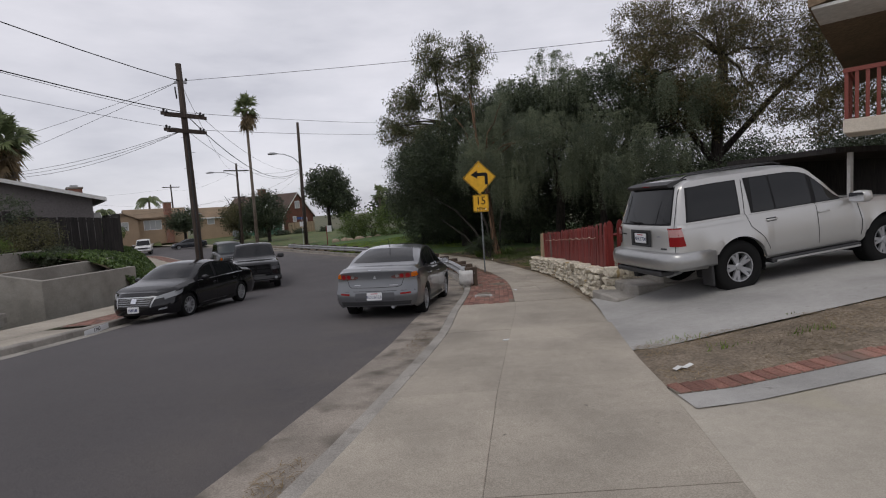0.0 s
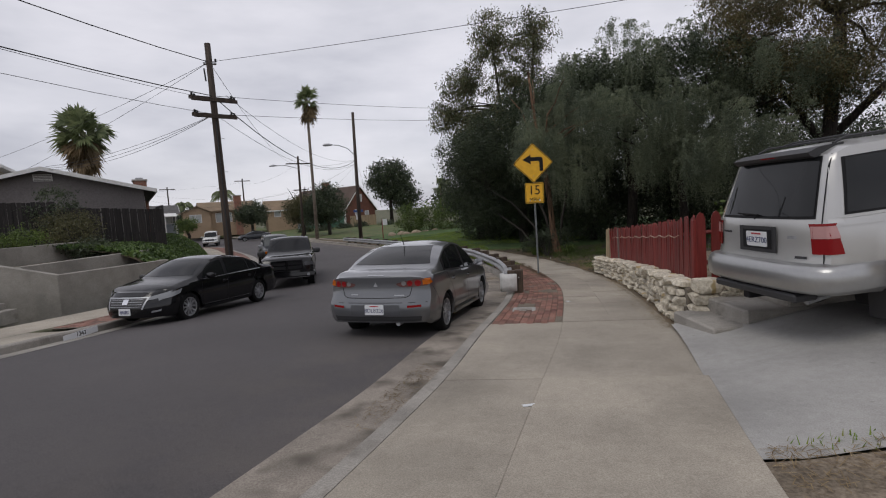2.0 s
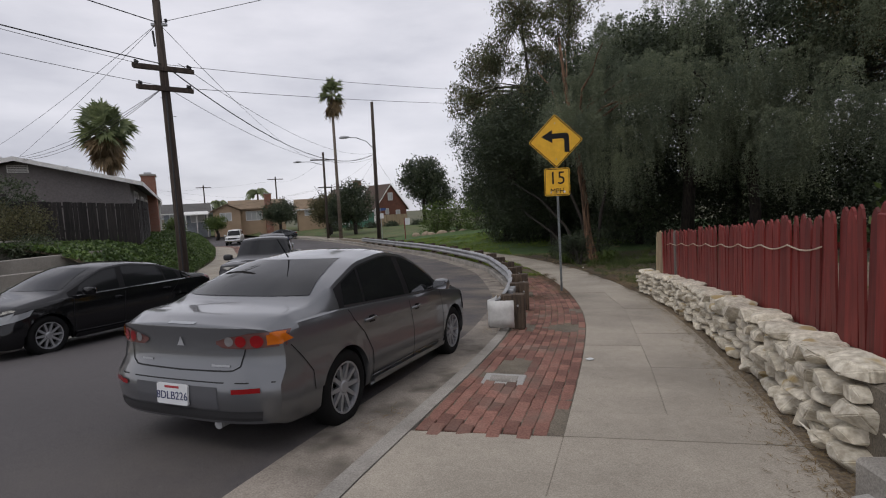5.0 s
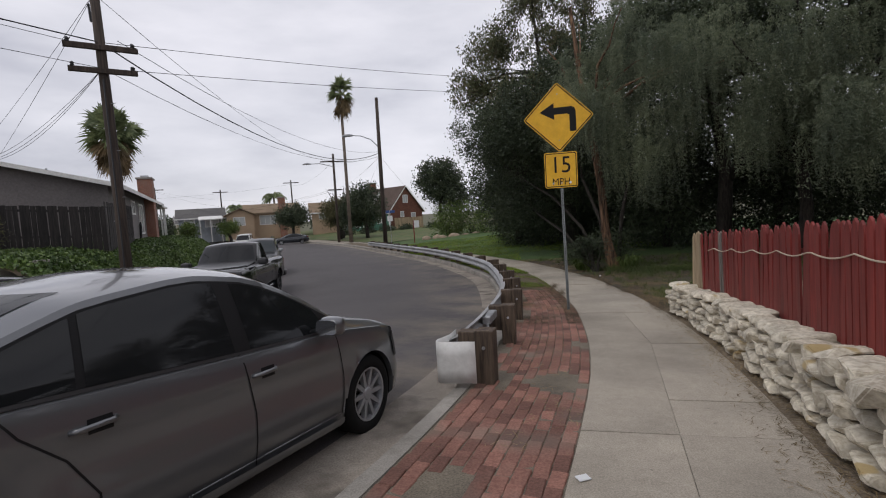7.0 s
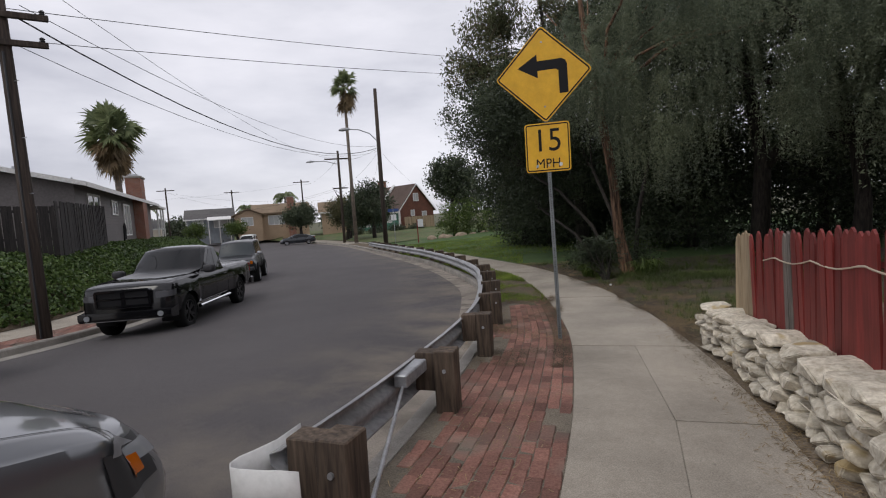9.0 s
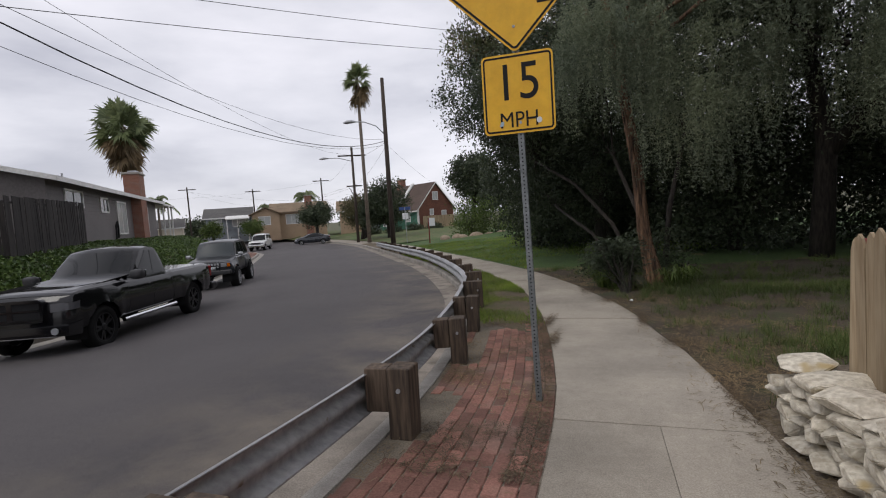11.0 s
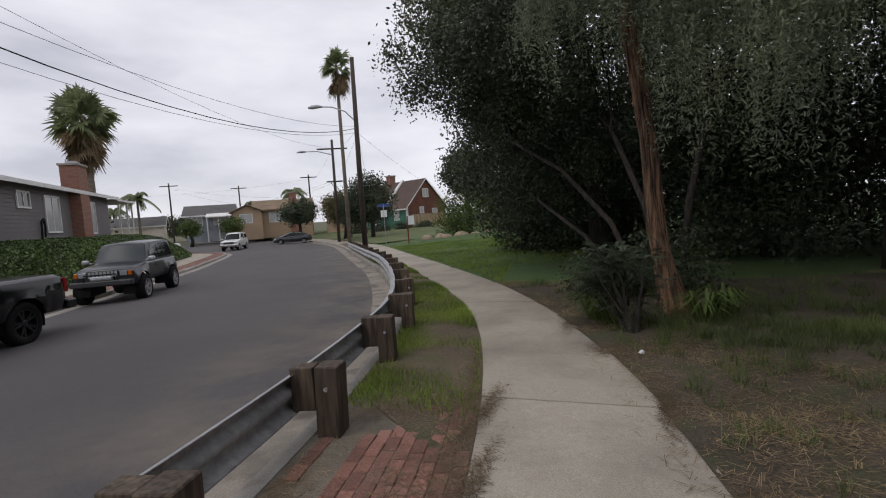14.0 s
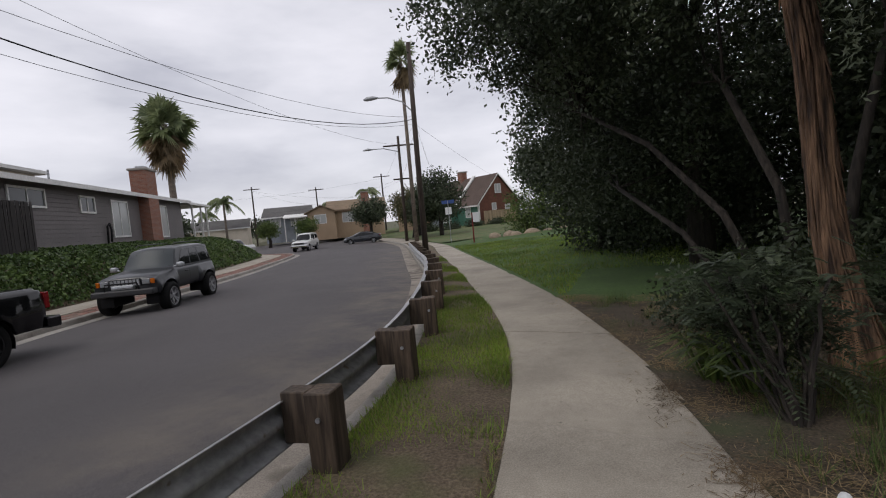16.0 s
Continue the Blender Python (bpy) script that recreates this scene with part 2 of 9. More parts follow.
LAMP_GLASS = glass_mat("headlight_lens", (0.26, 0.27, 0.28), 0.08)
RED_LENS = glass_mat("red_lens", (0.22, 0.010, 0.012), 0.12)
AMBER_LENS = glass_mat("amber_lens", (0.45, 0.11, 0.008), 0.12)
PLATE_WHITE = plain_mat("plate_white", (0.68, 0.69, 0.70), 0.4, wear=0.06)
WHITE_TRIM = rough_mat("white_trim_paint", (0.66, 0.655, 0.63), (0.76, 0.755, 0.73), 8, 1.2, 0.6, 0.05, 0.002, stain=0.12)
GREY_SIDING = rough_mat("grey_clapboard_paint", (0.145, 0.130, 0.127), (0.18, 0.163, 0.158), 12, 0.8, 0.7, 0.1, 0.003, stain=0.15)
TAN_STUCCO = rough_mat("tan_stucco", (0.36, 0.26, 0.17), (0.43, 0.315, 0.21), 30, 0.7, 0.9, 0.4, 0.006, stain=0.15)
BLUE_STUCCO = rough_mat("blue_grey_stucco", (0.24, 0.27, 0.30), (0.32, 0.35, 0.38), 30, 0.7, 0.9, 0.3, 0.006)
CREAM_STUCCO = rough_mat("cream_stucco", (0.60, 0.53, 0.44), (0.68, 0.61, 0.51), 40, 0.8, 0.9, 0.4, 0.006, stain=0.15)
GREEN_PAINT = rough_mat("green_siding_paint", (0.055, 0.16, 0.115), (0.075, 0.20, 0.145), 10, 0.8, 0.7, 0.1, 0.003, stain=0.12)
RED_SHINGLE = rough_mat("red_brown_shingle", (0.12, 0.045, 0.028), (0.19, 0.08, 0.05), 9, 0.8, 0.85, 0.4, 0.01, stain=0.25)
BROWN_ROOF = rough_mat("brown_shingle_roof", (0.075, 0.05, 0.04), (0.125, 0.088, 0.07), 10, 0.6, 0.9, 0.4, 0.012, stain=0.25)
TAN_ROOF = rough_mat("tan_shingle_roof", (0.19, 0.135, 0.085), (0.27, 0.20, 0.13), 10, 0.6, 0.9, 0.4, 0.012, stain=0.25)
GREY_ROOF = rough_mat("grey_shingle_roof", (0.075, 0.072, 0.07), (0.13, 0.125, 0.12), 10, 0.6, 0.9, 0.4, 0.012, stain=0.25)
CHIMNEY_BRICK = rough_mat("chimney_brick", (0.17, 0.068, 0.042), (0.29, 0.13, 0.085), 25, 1.5, 0.9, 0.5, 0.006, per_piece=0.3, island=True)
CABLE = plain_mat("cable_black", (0.02, 0.02, 0.022), 0.6)
PEPPER_LEAF = leaf_mat("pepper_tree_leaf", [(0.125, 0.155, 0.105), (0.185, 0.22, 0.155), (0.245, 0.28, 0.205), (0.15, 0.185, 0.128)], 0.5, 0.5)
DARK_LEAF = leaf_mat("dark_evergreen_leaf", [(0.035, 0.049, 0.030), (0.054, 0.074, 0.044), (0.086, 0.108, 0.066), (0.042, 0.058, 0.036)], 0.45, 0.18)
EUC_LEAF = leaf_mat("eucalyptus_leaf", [(0.08, 0.10, 0.055), (0.125, 0.145, 0.08), (0.16, 0.17, 0.10), (0.14, 0.11, 0.07)], 0.5, 0.35)
BROWN_LEAF = leaf_mat("olive_brown_leaf", [(0.085, 0.085, 0.038), (0.13, 0.115, 0.052), (0.115, 0.085, 0.048), (0.07, 0.08, 0.036)])
IVY_LEAF = leaf_mat("ivy_leaf", [(0.035, 0.068, 0.018), (0.072, 0.125, 0.034), (0.13, 0.19, 0.06), (0.05, 0.09, 0.026)], 0.4, 0.15)
BUSH_LEAF = leaf_mat("bush_leaf", [(0.05, 0.085, 0.022), (0.09, 0.14, 0.035), (0.13, 0.175, 0.05), (0.07, 0.11, 0.03)])
OLIVE_LEAF = leaf_mat("olive_bush_leaf", [(0.07, 0.075, 0.035), (0.10, 0.10, 0.05), (0.13, 0.12, 0.065)])
GRASS_BLADE = leaf_mat("grass_blade", [(0.10, 0.175, 0.024), (0.16, 0.255, 0.036), (0.22, 0.31, 0.05), (0.22, 0.20, 0.08)], 0.6, 0.3)
WEED_BLADE = leaf_mat("weed_blade", [(0.05, 0.085, 0.024), (0.085, 0.13, 0.036), (0.125, 0.17, 0.05), (0.15, 0.14, 0.07)], 0.6, 0.3)
STRAW = leaf_mat("dry_straw", [(0.19, 0.14, 0.08), (0.28, 0.21, 0.12), (0.13, 0.09, 0.055), (0.34, 0.27, 0.17)], 0.8, 0.1)
PALM_LEAF = leaf_mat("palm_leaf", [(0.13, 0.17, 0.085), (0.19, 0.235, 0.125), (0.26, 0.30, 0.17)], 0.45, 0.45)
DEAD_PALM = leaf_mat("dead_palm_leaf", [(0.16, 0.115, 0.07), (0.22, 0.165, 0.10), (0.11, 0.08, 0.05)], 0.8, 0.1)
FLOWER = leaf_mat("red_flower", [(0.35, 0.03, 0.02), (0.45, 0.06, 0.03)], 0.6, 0.2)

TWIG = leaf_mat("dry_twigs", [(0.10, 0.07, 0.045), (0.17, 0.125, 0.08), (0.07, 0.05, 0.035), (0.23, 0.175, 0.115)], 0.85, 0.05)
# ---- building helpers ----


def mesh_from(name, verts, faces, mat, smooth=False):
    me = bpy.data.meshes.new(name)
    me.from_pydata([tuple(v) for v in verts], [], [tuple(f) for f in faces])
    for m in (mat if isinstance(mat, (list, tuple)) else [mat]):
        me.materials.append(m)
    if smooth:
        me.polygons.foreach_set("use_smooth", [True] * len(me.polygons))
    me.update()
    return me


def quads_mesh(name, q, mat):
    """A mesh out of an array (n, 4, 3) of loose quads."""
    q = np.asarray(q, dtype=np.float32)
    n = len(q)
    me = bpy.data.meshes.new(name)
    me.vertices.add(n * 4)
    me.vertices.foreach_set("co", q.reshape(-1))
    me.loops.add(n * 4)
    me.loops.foreach_set("vertex_index", np.arange(n * 4, dtype=np.int32))
    me.polygons.add(n)
    me.polygons.foreach_set("loop_start", np.arange(0, n * 4, 4, dtype=np.int32))
    me.polygons.foreach_set("loop_total", np.full(n, 4, dtype=np.int32))
    me.materials.append(mat)
    me.update(calc_edges=True)
    return me


def obj(name, me, parent=None, m=None, label=""):
    ob = new(name, me)
    if parent:
        ob.parent = parent
    if m is not None:
        ob.matrix_basis = m
    if label:
        ob["label"] = label
    return ob


def part(name, bm, material, parent, label="", smooth=False, m=None):
    me = bpy.data.meshes.new(name)
    bm.normal_update()
    bm.to_mesh(me)
    bm.free()
    me.materials.append(material)
    if smooth:
        me.polygons.foreach_set("use_smooth", [True] * len(me.polygons))
    return obj(name, me, parent, m, label)


def thing(name, m, label, category, group="", kind=""):
    return tagged(obj(name, None, None, m), label, category, group, kind)


def box(bm, x0, x1, y0, y1, z0, z1, bevel=0.0):
    vs = [bm.verts.new(p) for p in ((x0, y0, z0), (x1, y0, z0), (x1, y1, z0), (x0, y1, z0), (x0, y0, z1), (x1, y0, z1), (x1, y1, z1), (x0, y1, z1))]
    fs = [bm.faces.new([vs[i] for i in f]) for f in ((3, 2, 1, 0), (4, 5, 6, 7), (0, 1, 5, 4), (1, 2, 6, 5), (2, 3, 7, 6), (3, 0, 4, 7))]
    if bevel:
        es = list({e for f in fs for e in f.edges})
        bmesh.ops.bevel(bm, geom=es, offset=bevel, segments=1, affect="EDGES")
    return vs


def boxed(*args, **kw):
    bm = bmesh.new()
    box(bm, *args, **kw)
    return bm


def tube(bm, pts, radii, sides=8, cap=True):
    """A round bar through points, with a radius at each."""
    pts = [Vector(p) for p in pts]
    if not hasattr(radii, "__len__"):
        radii = [radii] * len(pts)
    rings, ref = [], Vector((0.13, 0.98, 0.1))
    for i, p in enumerate(pts):
        d = (pts[min(i + 1, len(pts) - 1)] - pts[max(i - 1, 0)]).normalized()
        if abs(d.dot(ref)) > 0.95:
            ref = Vector((0.9, 0.1, 0.3))
        a = d.cross(ref).normalized()
        b = d.cross(a).normalized()
        rings.append([bm.verts.new(p + radii[i] * (math.cos(2 * math.pi * k / sides) * a + math.sin(2 * math.pi * k / sides) * b)) for k in range(sides)])
    for r0, r1 in zip(rings, rings[1:]):
        for k in range(sides):
            bm.faces.new((r0[k], r0[(k + 1) % sides], r1[(k + 1) % sides], r1[k]))
    if cap:
        bm.faces.new(rings[0][::-1])
        bm.faces.new(rings[-1])


def tubed(pts, radii, sides=8):
    bm = bmesh.new()
    tube(bm, pts, radii, sides)
    return bm


def lathe(bm, profile, sides=24, axis="y"):
    """Turns (radius, along) pairs about an axis."""
    rings = []
    for r, h in profile:
        ring = []
        for k in range(sides):
            a = 2 * math.pi * k / sides
            c, s = r * math.cos(a), r * math.sin(a)
            ring.append(bm.verts.new((c, h, s) if axis == "y" else (c, s, h)))
        rings.append(ring)
    for r0, r1 in zip(rings, rings[1:]):
        for k in range(sides):
            bm.faces.new((r0[k], r0[(k + 1) % sides], r1[(k + 1) % sides], r1[k]))
    bmesh.ops.recalc_face_normals(bm, faces=bm.faces)


def prism(bm, outline, h0, h1, axis="y"):
    """A flat outline of (a, b) given thickness: along y the outline lies in x, z; along z in x, y; along x in y, z."""
    def at(a, b, h):
        return {"y": (a, h, b), "z": (a, b, h), "x": (h, a, b)}[axis]
    lo = [bm.verts.new(at(a, b, h0)) for a, b in outline]
    hi = [bm.verts.new(at(a, b, h1)) for a, b in outline]
    n = len(outline)
    bm.faces.new(lo[::-1])
    bm.faces.new(hi)
    for i in range(n):
        bm.faces.new((lo[i], lo[(i + 1) % n], hi[(i + 1) % n], hi[i]))
    bmesh.ops.recalc_face_normals(bm, faces=bm.faces)


def prismed(outline, h0, h1, axis="y"):
    bm = bmesh.new()
    prism(bm, outline, h0, h1, axis)
    return bm


def smooth_line(pts, step=0.5):
    """Catmull-Rom through the points, evenly spaced."""
    p = np.array(pts, float)
    p = np.vstack([2 * p[0] - p[1], p, 2 * p[-1] - p[-2]])
    out = []
    for i in range(1, len(p) - 2):
        for t in np.linspace(0, 1, 12, endpoint=False):
            a, b, c, d = p[i - 1:i + 3]
            out.append(0.5 * (2 * b + (c - a) * t + (2 * a - 5 * b + 4 * c - d) * t * t + (3 * b - a - 3 * c + d) * t ** 3))
    out.append(p[-2])
    out = np.array(out)
    s = np.concatenate([[0], np.cumsum(np.linalg.norm(np.diff(out, axis=0), axis=1))])
    n = max(2, int(round(s[-1] / step)) + 1)
    q = np.linspace(0, s[-1], n)
    return np.stack([np.interp(q, s, out[:, 0]), np.interp(q, s, out[:, 1])], 1)


def shifted(line, d):
    """The line moved d metres to its right."""
    t = np.gradient(line, axis=0)
    t /= np.linalg.norm(t, axis=1)[:, None]
    return line + d * np.stack([t[:, 1], -t[:, 0]], 1)


def cut(line, y0, y1):
    k = [i for i in range(len(line)) if y0 <= line[i][1] <= y1]
    return line[k[0]:k[-1] + 1]


def resample(line, n):
    s = np.concatenate([[0], np.cumsum(np.linalg.norm(np.diff(line, axis=0), axis=1))])
    q = np.linspace(0, s[-1], n)
    return np.stack([np.interp(q, s, line[:, 0]), np.interp(q, s, line[:, 1])], 1)


LEVEL_AT = (-60, -20, 0, 5.3, 10, 15, 19, 23, 27, 45, 60, 100, 200)
LEVEL = (2.2, 0.75, 0, -0.19, -0.5, -0.83, -1.08, -1.2, -1.22, -1.28, -1.4, -1.4, -1.4)


def G(x, y):
    """The height of the footway, and of what lies level with it, at x, y."""
    m = min(x, 0.0)
    u = y + 0.1 * max(m, -15.0)
    z = float(np.mean(np.interp(np.linspace(u - 1.5, u + 1.5, 7), LEVEL_AT, LEVEL)))
    return z + 0.016 * max(m, -25.0) - 0.12 * min(max((-x - 5) / 4, 0), 1) * min(max((27 - y) / 5, 0), 1)


def sheet(name, left, right, mat, lift, across=4, kind="structure", label="", category="", rise=None, rough=0.0):
    """A surface between two lines, at lift over the level; rise(f, x, y) adds height at the fraction f across."""
    n = max(len(left), len(right))
    a, b = resample(np.asarray(left, float), n), resample(np.asarray(right, float), n)
    verts, faces = [], []
    for i in range(n):
        for j in range(across + 1):
            f = j / across
            x, y = a[i] * (1 - f) + b[i] * f
            z = G(x, y) + lift + (rise(f, x, y) if rise else 0)
            if rough:
                z += rough * noise.noise((x * 2.1, y * 2.1, 0.3))
            verts.append((x, y, z))
    w = across + 1
    for i in range(n - 1):
        for j in range(across):
            faces.append((i * w + j, i * w + j + 1, (i + 1) * w + j + 1, (i + 1) * w + j))
    ob = obj(name, mesh_from(name, verts, faces, mat, True))
    return tagged(ob, label, category, "", kind)


def solid_strip(name, line, d0, d1, top, bottom, mat, label="", category="", round_edge=0.03):
    """A kerb-like bar along a line, from d0 to d1 metres to its right, top and bottom over the level."""
    a, b = shifted(line, d0), shifted(line, d1)
    a2 = shifted(line, d0 + round_edge * (1 if d1 > d0 else -1))
    verts, faces = [], []
    for p, q, r in zip(a, a2, b):
        g = G(*p)
        verts += [(*p, g + bottom), (*p, g + top - round_edge), (*q, g + top), (*r, g + top), (*r, g + bottom)]
    for i in range(len(a) - 1):
        for j in range(4):
            faces.append((i * 5 + j, i * 5 + j + 1, i * 5 + 6 + j, i * 5 + 5 + j))
    e = (len(a) - 1) * 5
    faces += [(0, 1, 2, 3, 4), (e + 4, e + 3, e + 2, e + 1, e)]
    ob = obj(name, mesh_from(name, verts, faces, mat))
    return tagged(ob, label, category, "", "structure")


# ---- plan: kerbs, footway ----
KERB_R = smooth_line([(-9, -25), (-4.6, -10), (-2.3, -2), (-1.7, 0.4), (-1.08, 2.77), (-0.8, 3.9), (-0.4, 5.8), (-0.15, 7.3), (0.04, 9.2), (0.2, 10.5), (0.38, 12), (0.5, 13.4), (0.55, 14.8), (0.5, 16.4), (0.42, 17.8), (0.27, 19.4), (0.05, 20.7), (-0.22, 22), (-0.6, 23.6), (-1.05, 25.2), (-1.9, 27.2), (-3.5, 30.3), (-5.8, 34.2), (-8.2, 37.7), (-12.3, 43.7), (-16.8, 50.3), (-21, 56.3), (-26, 62.5), (-33, 69.5), (-42, 77), (-55, 86), (-80, 101)])
KERB_L = smooth_line([(-17, -25), (-12.2, -10), (-9.7, -1), (-8.8, 5), (-8.5, 9), (-8.45, 11), (-8.55, 13), (-8.75, 15), (-9.1, 18), (-9.75, 21.3), (-10.8, 24.5), (-12.9, 28.2), (-15.1, 31.7), (-17.6, 35.9), (-20.3, 40), (-24, 45), (-28, 50.4), (-30.6, 53.4), (-33.2, 55), (-37, 55.6), (-45, 55), (-60, 52)])
PATH_L = smooth_line([(1.39, 10.03), (1.62, 12), (1.8, 14), (1.85, 15.5), (1.82, 17), (1.7, 19), (1.48, 20.5), (1.2, 22), (0.85, 23.5), (0.3, 25.3), (-0.4, 27), (-1.25, 28.6), (-2.1, 30), (-5.3, 35.2), (-10.2, 42.8), (-15, 50.5), (-22, 60)])
PATH_R = smooth_line([(0.2, -12), (0.9, -3), (1.2, 0.4), (1.53, 2.45), (1.83, 4.1), (2.02, 5.4), (2.6, 8.3), (2.78, 9.5), (3.05, 11.9), (3.22, 14.3), (3.28, 16.5), (3.2, 18.6), (2.85, 21.2), (2.4, 23.2), (1.85, 24.9), (1.15, 26.6), (0.27, 28.3), (-0.85, 30.3), (-3.9, 35.1), (-9.0, 42.9), (-13.9, 50.4), (-21, 59.5)])

# ---- the ground and the street ----


def ground_sheet():
    xs = sorted(set([-2500, -900, -400, -250] + list(range(-160, 121, 4)) + [180, 300, 700, 2500]))
    ys = sorted(set([-2500, -700, -200, -100] + list(range(-60, 161, 4)) + [200, 300, 600, 2500]))
    verts = [(x, y, G(max(min(x, 60), -80), max(min(y, 130), -40)) - 0.3) for x in xs for y in ys]
    w = len(ys)
    faces = [(i * w + j, (i + 1) * w + j, (i + 1) * w + j + 1, i * w + j + 1) for i in range(len(xs) - 1) for j in range(w - 1)]
    tagged(obj("ground", mesh_from("ground", verts, faces, FAR_GROUND, True)), "bare earth reaching the horizon under the neighbourhood", "ground", "", "structure")


ground_sheet()
def inset(line, near, far):
    """The line moved left of itself, near metres at the walk's start and far metres beyond its middle."""
    a, b = shifted(line, -near), shifted(line, -far)
    k = np.clip((line[:, 1] - 11) / 6, 0, 1)[:, None]
    return a * (1 - k) + b * k


gutter_r, gutter_l = inset(KERB_R, 0.70, 0.46), shifted(KERB_L, 0.4)
road = sheet("road", gutter_l[:-14], cut(gutter_r, -40, 90), ASPHALT, -0.152, 24, label="dark grey asphalt street with patches and dusty edges", category="road", rise=lambda f, x, y: 0.07 * (1 - (2 * f - 1) ** 2))
grit = road.data.attributes.new("dust", "FLOAT", "POINT")
for v in road.data.vertices:
    x, y = v.co.x, v.co.y
    off = float(np.interp(y, gutter_r[:, 1], gutter_r[:, 0])) - x
    grit.data[v.index].value = max(0.0, 1 - off / 2.6) * float(np.interp(y, (4, 12, 16, 34, 60), (0.12, 0.25, 0.6, 0.6, 0.3)))
sheet("side_street", np.array([(-30, 54.5), (-40, 56), (-60, 52)], float), np.array([(-36, 74), (-46, 79), (-70, 92)], float), ASPHALT, -0.145, 6, label="asphalt side street at the bend", category="road")
sheet("gutter", inset(cut(KERB_R, -25, 75), 0.71, 0.47), cut(KERB_R, -25, 75), GUTTER, -0.146, 3, label="stained concrete gutter beside the kerb", category="gutter", rise=lambda f, x, y: -0.012 * f)
sheet("gutter_opposite", KERB_L[:-14], shifted(KERB_L, 0.42)[:-14], KERB, -0.146, 2, label="pale concrete gutter beside the opposite kerb", category="gutter")
solid_strip("kerb", cut(KERB_R, -25, 75), 0.0, 0.16, 0.004, -0.3, KERB, "worn grey concrete kerb along the footway", "kerb")
solid_strip("kerb_opposite", KERB_L, 0.0, -0.15, 0.004, -0.3, KERB, "grey concrete kerb on the far side of the street", "kerb")
OPP = KERB_L[int(np.argmax(KERB_L[:, 1] > 11.9)):]
opposite_bed = sheet("opposite_brick_strip", shifted(OPP, -1.15), shifted(OPP, -0.15), MORTAR, -0.008, 3, label="weathered red brick strip behind the opposite kerb", category="paving")
near_apron = cut(KERB_L, -25, 12.2)
sheet("driveway_apron", shifted(near_apron, -1.15), shifted(near_apron, -0.15), CONCRETE, 0.0, 3, label="pale concrete driveway apron behind the opposite kerb", category="pavement")
sheet("pavement_opposite", shifted(KERB_L, -2.7), shifted(KERB_L, -1.15), CONCRETE, 0.004, 3, label="pale concrete footway on the far side of the street", category="pavement")


def rail_line(d):
    return shifted(KERB_R, d)


def xat(line, y):
    return float(np.interp(y, line[:, 1], line[:, 0]))


def flagged(name, fl, fr, y0, y1, mat, parent, top=0.0, gap=0.001, across=4):
    """One slab between two curves x = fl(y), fr(y), from y0 to y1, with its edges turned down."""
    ys = np.linspace(y0 + gap * 4, y1 - gap * 4, max(2, int((y1 - y0) / 0.6) + 1))
    tilt, lift = random.uniform(-0.004, 0.004), random.uniform(-0.002, 0.003)
    verts, faces = [], []
    for y in ys:
        a, b = fl(y) + gap, fr(y) - gap
        row = [a, a + 0.005] + [a + (b - a) * k / across for k in range(1, across)] + [b - 0.005, b]
        for k, x in enumerate(row):
            edge = k in (0, len(row) - 1)
            verts.append((x, y, G(x, y) + top + lift + tilt * (y - y0) - (0.003 if edge else 0)))
    w = across + 3
    n = len(ys)
    for i in range(n - 1):
        for k in range(w - 1):
            faces.append((i * w + k, i * w + k + 1, (i + 1) * w + k + 1, (i + 1) * w + k))
    for i, s in ((0, 1), (n - 1, -1)):
        base = len(verts)
        for k in range(w):
            x, y, z = verts[i * w + k]
            verts.append((x, y - 0.004 * s, z - 0.035))
        for k in range(w - 1):
            f = (base + k, base + k + 1, i * w + k + 1, i * w + k)
            faces.append(f if s > 0 else f[::-1])
    return obj(name, mesh_from(name, verts, faces, mat), parent)


def footway():
    near_l = lambda y: xat(KERB_R, y) + 0.165
    near_r = lambda y: xat(PATH_R, y)
    mid_near = lambda y: float(np.interp(y, (-12, 2.6, 4.3, 8.9, 10.03), (-0.9, 0.13, 0.4, 1.24, 1.39)))
    far_l = lambda y: xat(PATH_L, y)
    mid_far = lambda y: float(np.interp(y, (10.03, 12, 16, 18.6), (2.1, 2.3, 2.6, 2.5)))
    bed = sheet("pavement", shifted(cut(KERB_R, -12, 60), 0.15), cut(PATH_R, -12, 60), MORTAR, -0.022, 4, label="pale concrete footway of cracked slabs", category="pavement")
    for y0, y1 in ((-12, -8), (-8, -4), (-4, -0.5), (-0.5, 2.6), (2.6, 4.32), (4.32, 7.08), (7.08, 10.03)):
        flagged("slab", near_l, mid_near, y0, y1, CONCRETE, bed)
        flagged("slab", mid_near, near_r, y0, y1, CONCRETE, bed)
    for y0, y1 in ((10.03, 10.52), (10.52, 11.9), (11.9, 12.95), (12.95, 13.72), (13.72, 16.0), (16.0, 18.6)):
        if y0 < 10.5:
            flagged("slab", far_l, near_r, y0, y1, CONCRETE, bed)
        else:
            flagged("slab", far_l, mid_far, y0, y1, CONCRETE, bed)
            flagged("slab", mid_far, near_r, y0, y1, CONCRETE, bed)
    for y0, y1 in ((18.6, 21.0), (21.0, 22.8), (22.8, 24.75), (24.75, 27.4), (27.4, 30.2), (30.2, 33), (33, 36), (36, 39), (39, 42), (42, 45), (45, 48), (48, 52), (52, 56), (56, 59)):
        flagged("slab", far_l, near_r, y0, y1, CONCRETE, bed)


def brick_mesh(w, l, h=0.03):
    bm = bmesh.new()
    box(bm, -w / 2, w / 2, -l / 2, l / 2, -h, 0, 0.006)
    me = bpy.data.meshes.new("brick")
    bm.to_mesh(me)
    bm.free()
    return me


